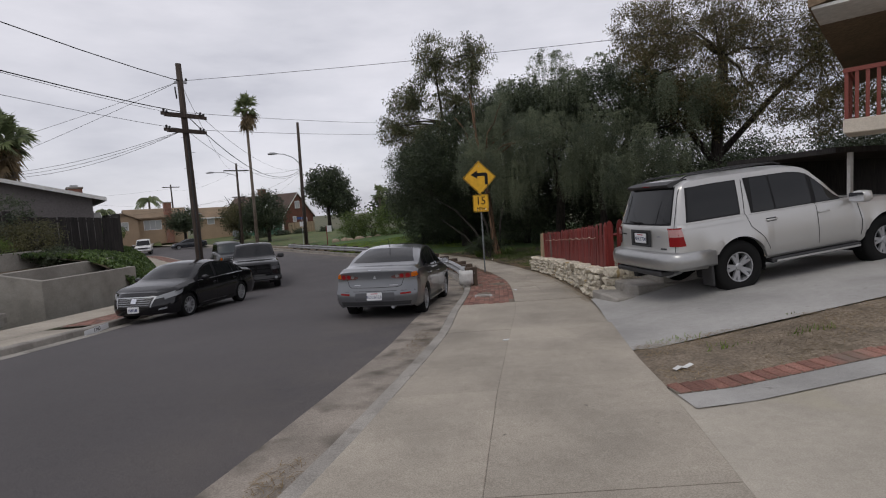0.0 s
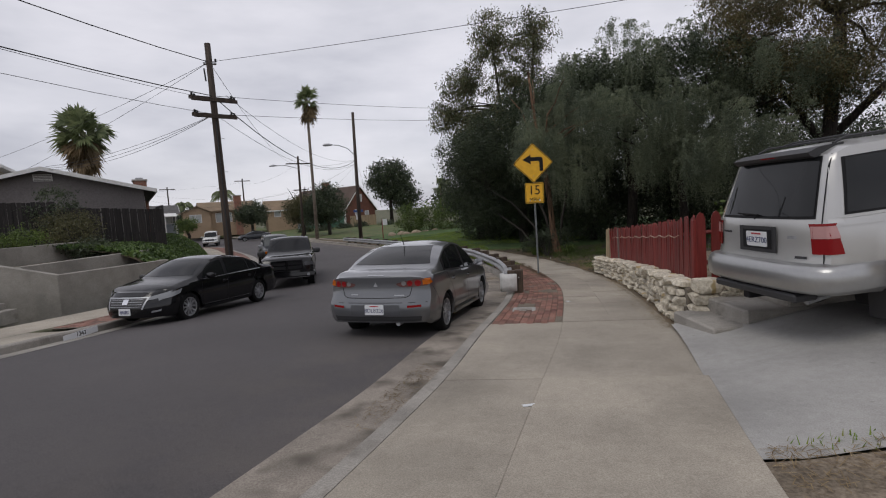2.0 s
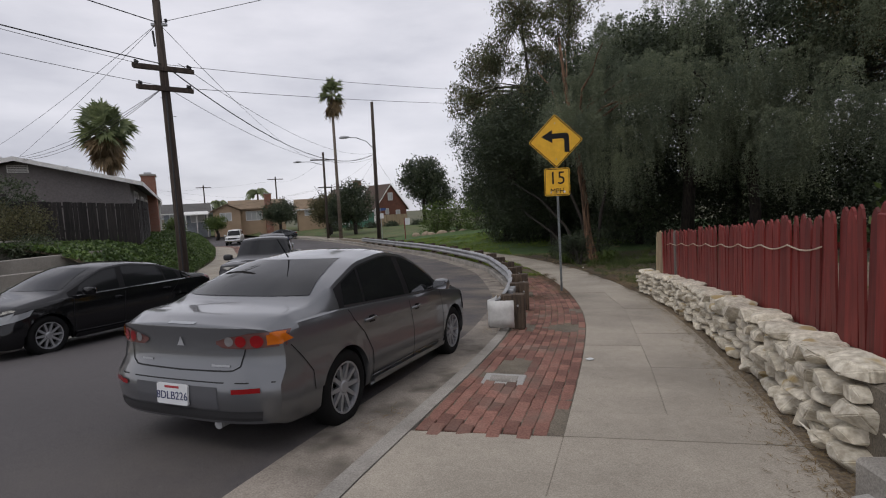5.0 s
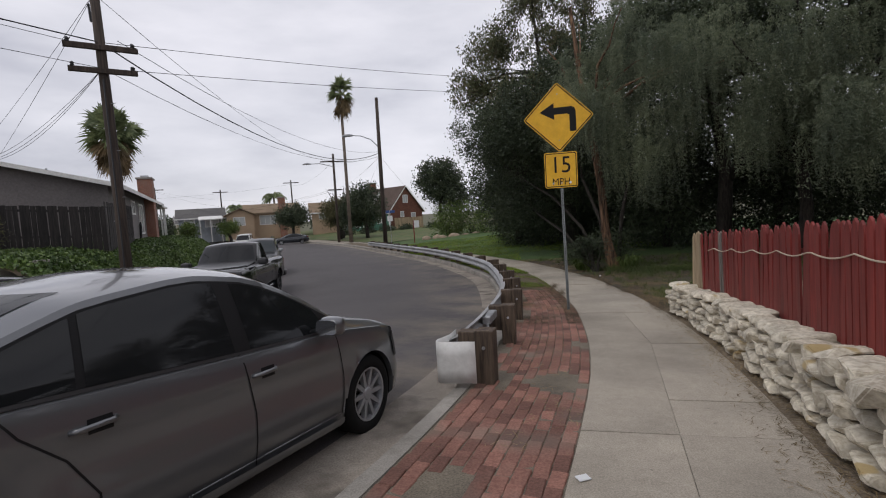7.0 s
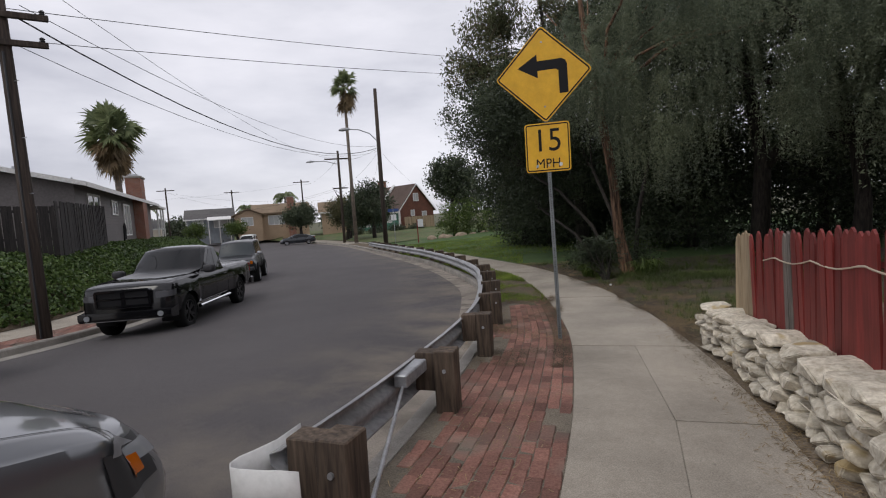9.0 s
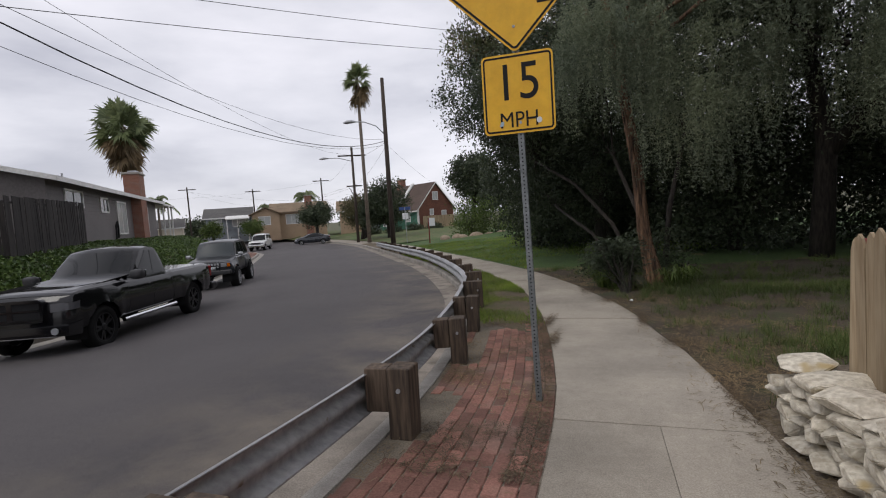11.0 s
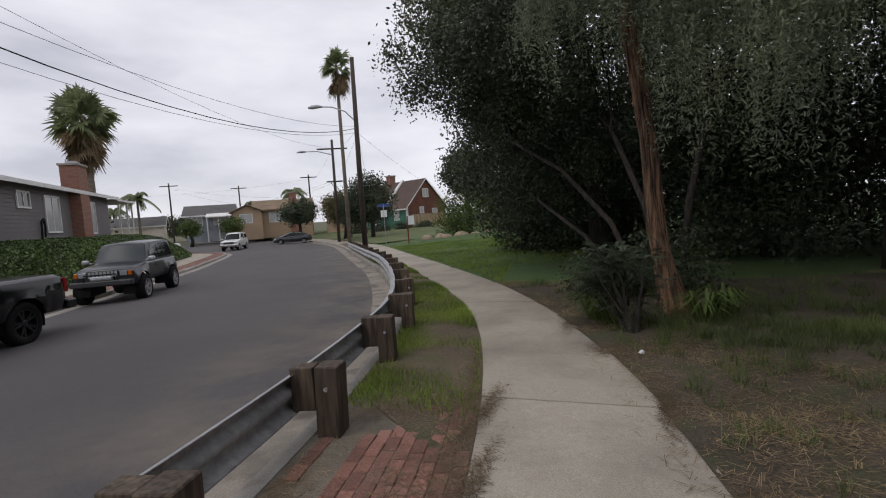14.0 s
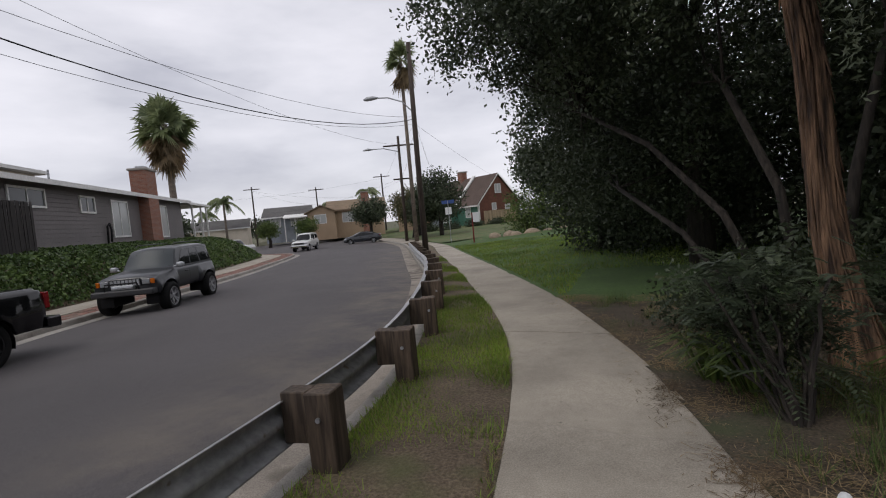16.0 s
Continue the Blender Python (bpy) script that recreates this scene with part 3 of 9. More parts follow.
def brick_strip():
    """Bricks lie lengthwise in columns that follow the footway's edge."""
    left = shifted(cut(KERB_R, 9.9, 23.6), 0.16)
    right = cut(PATH_L, 10.0, 23.6)
    bed = sheet("brick_strip", left, right, MORTAR, -0.010, 6, label="worn red brick strip between kerb and footway, dirt in its joints", category="paving", rough=0.006)
    me = brick_mesh(0.099, 0.205)
    me.materials.append(BRICK)
    proto = [v.co.copy() for v in me.vertices]
    polys = [tuple(p.vertices) for p in me.polygons]
    verts, faces, made = [], [], 0
    rnd = random.Random(4)
    for c in range(16):
        y = 10.06 + (0.105 if c % 2 else 0.0)
        while y < 23.1:
            x = xat(PATH_L, y) - 0.06 - 0.106 * c
            if x < xat(KERB_R, y) + 0.22:
                y += 0.211
                continue
            slope = math.atan2(xat(PATH_L, y + 0.3) - xat(PATH_L, y - 0.3), 0.6)
            lost = noise.noise((x * 1.7, y * 1.1, 2.0)) + (0.30 if x < xat(KERB_R, y) + 0.55 else 0.0) * min(1, max(0, (y - 12) / 2)) > (0.34 if y < 21.3 else 0.34 - (y - 21.3) * 0.3)
            if not lost:
                m = pose(x, y, G(x, y) + rnd.uniform(-0.006, 0.005), rnd.uniform(-1.5, 1.5), rnd.uniform(-2, 2), -math.degrees(slope) + rnd.uniform(-2.5, 2.5))
                if 13.9 < y < 18.6 and made < 300:
                    obj("brick", me, bed, m)
                    made += 1
                else:
                    base = len(verts)
                    verts += [tuple(m @ v) for v in proto]
                    faces += [tuple(base + i for i in p) for p in polys]
            y += 0.211
    tagged(obj("further_bricks", mesh_from("further_bricks", verts, faces, BRICK_JOINED), bed), kind="stuff")
    # the strip across the street, laid the same way
    verts, faces = [], []
    rows = [resample(shifted(OPP, -0.22 - 0.106 * c), 320) for c in range(9)]
    for c, row in enumerate(rows):
        for i in range(1, 318):
            x, y = row[i]
            if noise.noise((x * 1.3, y * 0.9, 7.0)) > 0.36:
                continue
            t = row[i + 1] - row[i - 1]
            step = float(np.linalg.norm(t)) / 2
            m = pose(x, y, G(x, y) + rnd.uniform(-0.004, 0.006), rnd.uniform(-1, 1), rnd.uniform(-1, 1), math.degrees(math.atan2(t[1], t[0])) - 90) @ Matrix.Diagonal((1, step * 0.95 / 0.205, 1, 1))
            base = len(verts)
            verts += [tuple(m @ Vector((a * 0.049, b * 0.102, c2))) for c2 in (0.0, -0.03) for a, b in ((-1, -1), (1, -1), (1, 1), (-1, 1))]
            faces += [(base, base + 1, base + 2, base + 3)] + [(base + k, base + 4 + k, base + 4 + (k + 1) % 4, base + (k + 1) % 4) for k in range(4)]
    tagged(obj("further_bricks", mesh_from("further_bricks", verts, faces, BRICK_JOINED), opposite_bed), kind="stuff")
    bm = boxed(-0.20, 0.20, -0.13, 0.13, -0.03, 0.008, bevel=0.006)
    lid = part("utility_cover", bm, CONCRETE_GREY, None, m=pose(0.86, 11.35, G(0.86, 11.35) + 0.006, 3, 0, -6))
    tagged(lid, "small grey concrete utility cover set in the bricks", "utility cover")
    part("plate", boxed(-0.13, 0.13, -0.07, 0.07, 0.006, 0.013), KERB, lid)


def right_side():
    # dirt, driveways and the brick border at the walk's start
    def drive_rise(f, x, y):
        k = min(1.0, max(0.0, (y - 5.6) / 2.2))
        steep = float(np.interp(x, (2.3, 3.0, 4.1, 6.8, 9, 16), (0, 0.10, 0.335, 0.585, 0.82, 0.95)))
        even = min(0.97, max(0.0, x - 2.3) * 0.145)
        return even * (1 - k) + steep * k

    near = [(xat(PATH_R, y) - 0.04, y) for y in np.linspace(5.45, 9.3, 12)]
    far = [(16.0, y) for y in np.linspace(6.3, 12.5, 12)]
    tagged(sheet("driveway", near, far, CONCRETE_GREY, -0.004, 48, rise=drive_rise), "grey concrete driveway climbing from the footway", "driveway")
    dirt_n = [(xat(PATH_R, y) - 0.04, y) for y in np.linspace(4.12, 5.42, 8)]
    dirt_f = [(16.0, y) for y in np.linspace(6.06, 6.28, 8)]
    sheet("dirt_strip", dirt_n, dirt_f, DIRT, -0.005, 60, label="strip of bare dirt and dry weeds between two driveways", category="ground", rise=lambda f, x, y: max(0.0, x - 2.3) * float(np.interp(y, (4.1, 5.4), (0.085, 0.142))), rough=0.02)
    n2 = [(xat(PATH_R, y) - 0.04, y) for y in np.linspace(-12, 4.1, 30)]
    f2 = [(16.0, y) for y in np.linspace(-12, 6.05, 30)]
    low = sheet("near_driveway", n2, f2, CONCRETE_TAN, -0.004, 40, label="tan concrete driveway with faint stains", category="driveway", rise=lambda f, x, y: max(0.0, x - 2.3) * 0.085)
    me = brick_mesh(0.099, 0.205)
    me.materials.append(BRICK)
    edge_y = lambda x: 4.06 + (x - 1.83) * 0.14
    up = lambda f, x, y: max(0.0, x - 2.3) * 0.085
    xs = [1.83 + k * 0.5 for k in range(29)]
    border = sheet("driveway_border", [(x, edge_y(x) - 0.11) for x in xs], [(x, edge_y(x) + 0.11) for x in xs], MORTAR, 0.010, 1, label="soldier course of red bricks edging the tan driveway", category="paving", rise=up)
    sheet("driveway_edging", [(x, edge_y(x) - 0.42) for x in xs], [(x, edge_y(x) - 0.11) for x in xs], CONCRETE_GREY, 0.006, 1, label="pale grey concrete strip beside the brick edging", category="driveway", rise=up)
    for k in range(118):
        x = 1.90 + k * 0.112
        obj("brick", me, border, pose(x, edge_y(x), G(x, edge_y(x)) + up(0, x, 0) + 0.022, 0, -4.9, random.uniform(-1, 1) + 8))
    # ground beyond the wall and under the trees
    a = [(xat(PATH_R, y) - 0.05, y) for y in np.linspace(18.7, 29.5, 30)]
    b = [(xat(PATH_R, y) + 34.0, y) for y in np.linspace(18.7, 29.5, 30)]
    # TREE_SOIL carries the shade under the crowns in its colour
    sheet("tree_soil", a, b, TREE_SOIL, -0.012, 60, label="soil with the trees' shade in its colour, leaf litter and patches of weeds", category="ground", rise=lambda f, x, y: 0.12 * math.sin(f * 3), rough=0.06)
    a = [(xat(PATH_R, y) - 0.05, y) for y in np.linspace(29.4, 59, 60)]
    b = [(xat(PATH_R, y) + 26.0, y) for y in np.linspace(29.4, 75, 60)]
    sheet("lawn", a, b, LAWN, -0.01, 40, label="bright green lawn rising towards the trees", category="lawn", rise=lambda f, x, y: 0.5 * min(1, max(0, f - 0.05) * 2.2) * min(1, max(0, (y - 30) / 14)), rough=0.05)
    foot = [(xat(PATH_R, y) - 0.05, y) for y in np.linspace(8.9, 19.2, 24)]
    foot2 = [(xat(PATH_R, y) + 0.6, y) for y in np.linspace(8.9, 19.2, 24)]
    sheet("wall_foot_soil", foot, foot2, DIRT, -0.01, 3, label="dirt and dry leaves at the foot of the stone wall", category="ground")
    # yard behind the stone wall
    a = [(xat(PATH_R, y) + 0.45, y) for y in np.linspace(9.7, 18.9, 20)]
    b = [(26.0, y) for y in np.linspace(12.6, 18.9, 20)]
    sheet("yard", a, b, DIRT, 0.42, 20, label="raised yard behind the stone wall", category="ground", rise=lambda f, x, y: 0.5 * f)
    # verge between rail and footway past the bricks
    a = shifted(cut(KERB_R, 22.4, 58), 0.16)
    b = [(x - 0.004, y) for x, y in cut(PATH_L, 21.2, 58)]
    sheet("verge", a, np.array(b), LITTER_SOIL, 0.002, 8, label="grassy verge between guardrail and footway", category="verge", rise=lambda f, x, y: 0.03 * math.sin(math.pi * f) * min(1, max(0, (y - 22.4) / 1.5)), rough=0.012)


def rock_mesh(seed):
    r = random.Random(seed)
    bm = bmesh.new()
    for _ in range(22):
        p = Vector((r.uniform(-1, 1), r.uniform(-1, 1), r.uniform(-1, 1)))
        k = max(abs(c) for c in p)
        p = p / k * r.uniform(0.82, 1.0) if k else p
        bm.verts.new(p * 0.5)
    hull = bmesh.ops.convex_hull(bm, input=bm.verts)
    bmesh.ops.delete(bm, geom=list({v for v in hull["geom_interior"] if isinstance(v, bmesh.types.BMVert)}), context="VERTS")
    bmesh.ops.delete(bm, geom=[v for v in bm.verts if not v.link_faces], context="VERTS")
    bmesh.ops.dissolve_limit(bm, angle_limit=radians(14), verts=bm.verts, edges=bm.edges)
    bmesh.ops.bevel(bm, geom=bm.edges[:], offset=0.035, segments=2, affect="EDGES")
    me = bpy.data.meshes.new("stone")
    bm.to_mesh(me)
    bm.free()
    return me


ROCKS = [rock_mesh(i) for i in range(18)]


def stone_wall():
    rnd = random.Random(11)
    for me in ROCKS:
        me.materials.append(STONE)
    line = [(xat(PATH_R, y) + 0.10, y) for y in np.linspace(9.55, 18.8, 30)]
    verts, faces = [], []
    for x, y in line:
        h = 0.60 - 0.013 * (y - 9.5)
        g = G(x, y)
        verts += [(x + 0.10, y, g - 0.1), (x + 0.13, y, g + h - 0.12), (x + 0.5, y, g + h - 0.06), (x + 0.55, y, g - 0.1)]
    for i in range(len(line) - 1):
        for j in range(3):
            faces.append((i * 4 + j, i * 4 + j + 1, i * 4 + 5 + j, i * 4 + 4 + j))
    e = len(verts) - 4
    faces += [(0, 1, 2, 3), (e + 3, e + 2, e + 1, e)]
    core = tagged(obj("stone_wall", mesh_from("stone_wall", verts, faces, MORTAR)), "low dry wall of rough white limestone under the red fence", "wall", "", "structure")
    # courses along the footway
    for c in range(5):
        y = 9.52 + rnd.uniform(0, 0.2)
        while y < 18.78:
            H = 0.60 - 0.013 * (y - 9.5)
            ch = H / 5
            top = c == 4
            L = rnd.uniform(0.15, 0.38) * (1.15 if top else 1.0)
            hh = ch * rnd.uniform(0.86, 1.16) * (1.15 if top else 1)
            x = xat(PATH_R, y + L / 2) + 0.13 + 0.012 * c + rnd.uniform(-0.04, 0.03)
            dep = rnd.uniform(0.24, 0.32) * (1.45 if top else 1)
            slope = math.degrees(math.atan2(xat(PATH_R, y + 0.6) - xat(PATH_R, y), 0.6))
            obj("stone", rnd.choice(ROCKS), core, pose(x + (0.09 if top else 0.05), y + L / 2, G(x, y + L / 2) + ch * (c + 0.5) + rnd.uniform(-0.015, 0.015), rnd.uniform(-3, 3), rnd.uniform(-5, 5), rnd.uniform(-5, 5) - slope) @ Matrix.Diagonal((dep, L * 1.0, hh, 1)))
            y += L * 0.97
    # the return beside the steps
    for c in range(4):
        x = 3.0 + 0.02 * c
        while x < 4.9 - 0.1 * c:
            L = rnd.uniform(0.25, 0.5) * (1.3 if c == 3 else 1)
            hh = 0.15 * rnd.uniform(1.0, 1.3) * (1.25 if c == 3 else 1)
            z0 = G(3.0, 9.5) + max(0, x - 3.3) * 0.12
            obj("stone", rnd.choice(ROCKS), core, pose(x + L / 2, 9.52 + rnd.uniform(-0.03, 0.03) + (x - 3) * 0.12, z0 + 0.15 * (c + 0.5), rnd.uniform(-6, 6), rnd.uniform(-6, 6), rnd.uniform(-6, 6) + 7) @ Matrix.Diagonal((L * 1.1, 0.32, hh, 1)))
            x += L * 0.97


def fence():
    f = thing("picket_fence", pose(0, 0, 0), "weathered dark red wooden picket fence on the stone wall", "fence")
    bm = bmesh.new()
    prism(bm, [(-0.048, 0), (0.048, 0), (0.048, 0.84), (0.03, 0.90), (0, 0.93), (-0.03, 0.90), (-0.048, 0.84)], -0.009, 0.009, "x")
    me = bpy.data.meshes.new("picket")
    bm.to_mesh(me)
    bm.free()
    variants = []
    for m in (RED_PAINT, RAW_WOOD, GREY_WOOD):
        v = me.copy()
        v.materials.append(m)
        variants.append(v)
    rnd = random.Random(5)
    base = lambda y: G(3.3, y) + 0.57 - 0.013 * (y - 9.5)
    y = 10.15
    ends = []
    while y < 18.55:
        x = xat(PATH_R, y) + 0.44
        k = 1 if y > 18.05 else 2 if 16.95 < y < 17.2 else 0
        slope = math.degrees(math.atan2(xat(PATH_R, y + 0.6) - xat(PATH_R, y), 0.6))
        obj("picket", variants[k], f, pose(x, y, base(y) - 0.02 + rnd.uniform(-0.012, 0.012), rnd.uniform(-1.6, 1.6), rnd.uniform(-1.5, 1.5), -slope + rnd.uniform(-4, 4)) @ Matrix.Diagonal((1, rnd.uniform(0.92, 1.08), rnd.uniform(0.965, 1.03), 1)))
        ends.append((x, y))
        y += rnd.uniform(0.103, 0.112)
    # the short end that turns towards the driveway
    for k in range(7):
        x, y = ends[0][0] + 0.1 + 0.19 * k, ends[0][1] - 0.06 - 0.01 * k
        obj("picket", variants[0], f, pose(x, y, base(10.1) + 0.0 + 0.012 * k, rnd.uniform(-1, 1), 0, 90 + rnd.uniform(-3, 3)) @ Matrix.Diagonal((1.3, 1.3, 1.04, 1)))
    for h in (0.22, 0.66):
        part("fence_rail", tubed([(x + 0.035, y, base(y) + h) for x, y in ends[::6] + [ends[-1]]], 0.028, 4), RED_PAINT, f)
        part("fence_rail", tubed([(ends[0][0], ends[0][1], base(10.1) + h), (ends[0][0] + 1.35, ends[0][1] - 0.08, base(10.1) + h + 0.08)], 0.032, 4), RED_PAINT, f)
    part("fence_post", boxed(-0.045, 0.045, -0.045, 0.045, -0.1, 0.86, bevel=0.008), RED_PAINT, f, m=pose(ends[0][0] + 0.03, ends[0][1] - 0.02, base(10.1)))
    part("fence_post", boxed(-0.045, 0.045, -0.045, 0.045, -0.1, 0.86, bevel=0.008), RED_PAINT, f, m=pose(ends[-1][0] + 0.07, ends[-1][1], base(18.5)))
    rope = []
    for i in range(8, len(ends) - 8):
        x, y = ends[i]
        rope.append((x - 0.022, y, base(y) + 0.66 - 0.045 * abs(math.sin(i * 0.42))))
    tagged(part("rope", tubed(rope, 0.007, 5), plain_mat("pale_rope", (0.5, 0.42, 0.32), 0.8), None), "pale rope looped along the red picket fence", "rope")


def steps():
    s = thing("concrete_steps", pose(2.92, 8.45, G(2.92, 8.45), 0, 0, 8), "worn concrete steps beside the stone wall", "steps")
    for k, (x, z, l) in enumerate(((0.0, 0.15, 0.85), (0.42, 0.32, 0.95), (0.95, 0.48, 1.0), (1.5, 0.62, 1.0))):
        part("step", boxed(x, x + l, 0.06 * k, 0.98, z - 0.30, z, bevel=0.022), KERB, s)


def guardrail():
    g = thing("guardrail", pose(0, 0, 0), "galvanised W-beam guardrail on dark timber posts", "guardrail")
    whole = shifted(KERB_R, -0.01)
    line = np.array([(xat(whole, y), y) for y in np.arange(14.05, 47.0, 0.4)])
    prof = [(0.055, -0.155), (0.05, -0.145), (-0.03, -0.115), (-0.03, -0.055), (0.03, -0.02), (0.03, 0.02), (-0.03, 0.055), (-0.03, 0.115), (0.05, 0.145), (0.055, 0.155)]
    rows = [shifted(line, d) for d, _ in prof]
    height = lambda y: 0.32
    verts, faces = [], []
    for i in range(len(line)):
        for (d, h), r in zip(prof, rows):
            verts.append((*r[i], G(*line[i]) + height(line[i][1]) + h))
    w = len(prof)
    for i in range(len(line) - 1):
        for j in range(w - 1):
            faces.append((i * w + j, i * w + j + 1, (i + 1) * w + j + 1, (i + 1) * w + j))
    rail = obj("rail", mesh_from("rail", verts, faces, RAIL_STEEL, True), g)
    mod = rail.modifiers.new("thickness", "SOLIDIFY")
    mod.thickness = 0.006
    # the wrapped terminal plate
    p0, p1 = Vector((*line[0], 0)), Vector((*line[1], 0))
    along = (p1 - p0).normalized()
    out = Vector((along.y, -along.x, 0))
    pts = [p0 + along * 0.28 - out * 0.035, p0 + along * 0.08 - out * 0.04, p0 - along * 0.04 - out * 0.08, p0 - along * 0.11 - out * 0.11, p0 - along * 0.17 - out * 0.11, p0 - along * 0.205 - out * 0.08, p0 - along * 0.21 - out * 0.03, p0 - along * 0.20 + out * 0.08, p0 - along * 0.185 + out * 0.18, p0 - along * 0.18 + out * 0.27]
    zg = G(*line[0])
    verts = [(p.x, p.y, zg + h) for p in pts for h in (0.07, 0.20, 0.34, 0.47)]
    faces = [(i * 4 + j, i * 4 + j + 1, i * 4 + 5 + j, i * 4 + 4 + j) for i in range(len(pts) - 1) for j in range(3)]
    plate = obj("terminal_plate", mesh_from("terminal_plate", verts, faces, WHITE_STEEL, True), g, label="white painted rounded terminal plate")
    plate.modifiers.new("thickness", "SOLIDIFY").thickness = 0.006
    # posts and blocks
    bm = boxed(-0.09, 0.09, -0.10, 0.10, -0.3, 0.525, bevel=0.008)
    post_me = bpy.data.meshes.new("post")
    bm.to_mesh(post_me)
    bm.free()
    post_me.materials.append(POST_WOOD)
    bm = boxed(-0.09, 0.09, -0.075, 0.075, 0.19, 0.52, bevel=0.006)
    block_me = bpy.data.meshes.new("block")
    bm.to_mesh(block_me)
    bm.free()
    block_me.materials.append(POST_WOOD)
    bm = bmesh.new()
    lathe(bm, [(0.0, -0.115), (0.017, -0.115), (0.017, -0.10), (0.0, -0.10)], 8)
    bolt_me = bpy.data.meshes.new("bolt")
    bm.to_mesh(bolt_me)
    bm.free()
    bolt_me.materials.append(STEEL)
    rnd = random.Random(8)
    s = np.concatenate([[0], np.cumsum(np.linalg.norm(np.diff(line, axis=0), axis=1))])
    stations = [float(np.interp(y, line[:, 1], s)) for y in (14.15, 16.02, 18.05, 20.1, 21.8, 23.65, 25.25, 26.95, 28.6, 30.2, 31.8, 33.4, 35, 36.6, 38.2, 39.8, 41.4, 43, 44.6, 46.2)]
    for q in stations:
        x, y = np.interp(q, s, line[:, 0]), np.interp(q, s, line[:, 1])
        x2, y2 = np.interp(q + 0.3, s, line[:, 0]), np.interp(q + 0.3, s, line[:, 1])
        a = math.atan2(y2 - y, x2 - x) - math.pi / 2
        nx, ny = math.cos(a), math.sin(a)
        z = G(x + 0.3, y)
        turn = math.degrees(a)
        block = obj("block", block_me, g, pose(x + 0.13 * nx, y + 0.13 * ny, z + rnd.uniform(-0.01, 0.01), 0, rnd.uniform(-1.5, 1.5), turn))
        post = obj("post", post_me, g, pose(x + 0.31 * nx, y + 0.31 * ny, z, rnd.uniform(-1.5, 1.5), rnd.uniform(-1.5, 1.5), turn + rnd.uniform(-3, 3)))
        obj("bolt", bolt_me, post, pose(0.0, 0, 0.36))
    # ground cable
    a, b = Vector((line[0][0] + 0.33, line[0][1] + 0.35, zg + 0.02)), Vector((*np.array([np.interp(1.5, s, line[:, 0]) + 0.09, np.interp(1.5, s, line[:, 1])]), zg + 0.27))
    part("anchor_cable", tubed([a, b], 0.014, 8), STEEL, g)
    part("cable_bracket", boxed(-0.05, 0.06, -0.22, 0.22, -0.05, 0.05, bevel=0.01), STEEL, g, m=pose(b.x, b.y + 0.15, b.z + 0.03, 0, 0, -2))


def text_mesh(body, size, mat, name, depth=0.002):
    cu = bpy.data.curves.new(name, "FONT")
    cu.body, cu.size, cu.extrude, cu.align_x, cu.align_y = body, size, depth, "CENTER", "CENTER"
    ob = bpy.data.objects.new(name, cu)
    scene.collection.objects.link(ob)
    me = bpy.data.meshes.new_from_object(ob.evaluated_get(bpy.context.evaluated_depsgraph_get()))
    bpy.data.objects.remove(ob)
    me.materials.clear()
    me.materials.append(mat)
    return me


def rounded(w, h, r, n=5):
    pts = []
    for cx, cy, a0 in ((w / 2 - r, h / 2 - r, 0), (-w / 2 + r, h / 2 - r, 90), (-w / 2 + r, -h / 2 + r, 180), (w / 2 - r, -h / 2 + r, 270)):
        for k in range(n + 1):
            a = radians(a0 + 90 * k / n)
            pts.append((cx + r * math.cos(a), cy + r * math.sin(a)))
    return pts


def ring_prism(w, h, r, t, y0, y1):
    bm = bmesh.new()
    o, i = rounded(w, h, r), rounded(w - 2 * t, h - 2 * t, max(r - t, 0.005))
    n = len(o)
    vo = [bm.verts.new((a, y0, b)) for a, b in o]
    vi = [bm.verts.new((a, y0, b)) for a, b in i]
    vo2 = [bm.verts.new((a, y1, b)) for a, b in o]
    vi2 = [bm.verts.new((a, y1, b)) for a, b in i]
    for k in range(n):
        j = (k + 1) % n
        for f in ((vo[k], vo[j], vi[j], vi[k]), (vo2[j], vo2[k], vi2[k], vi2[j]), (vo[j], vo[k], vo2[k], vo2[j]), (vi[k], vi[j], vi2[j], vi2[k])):
            bm.faces.new(f)
    bmesh.ops.recalc_face_normals(bm, faces=bm.faces)
    return bm


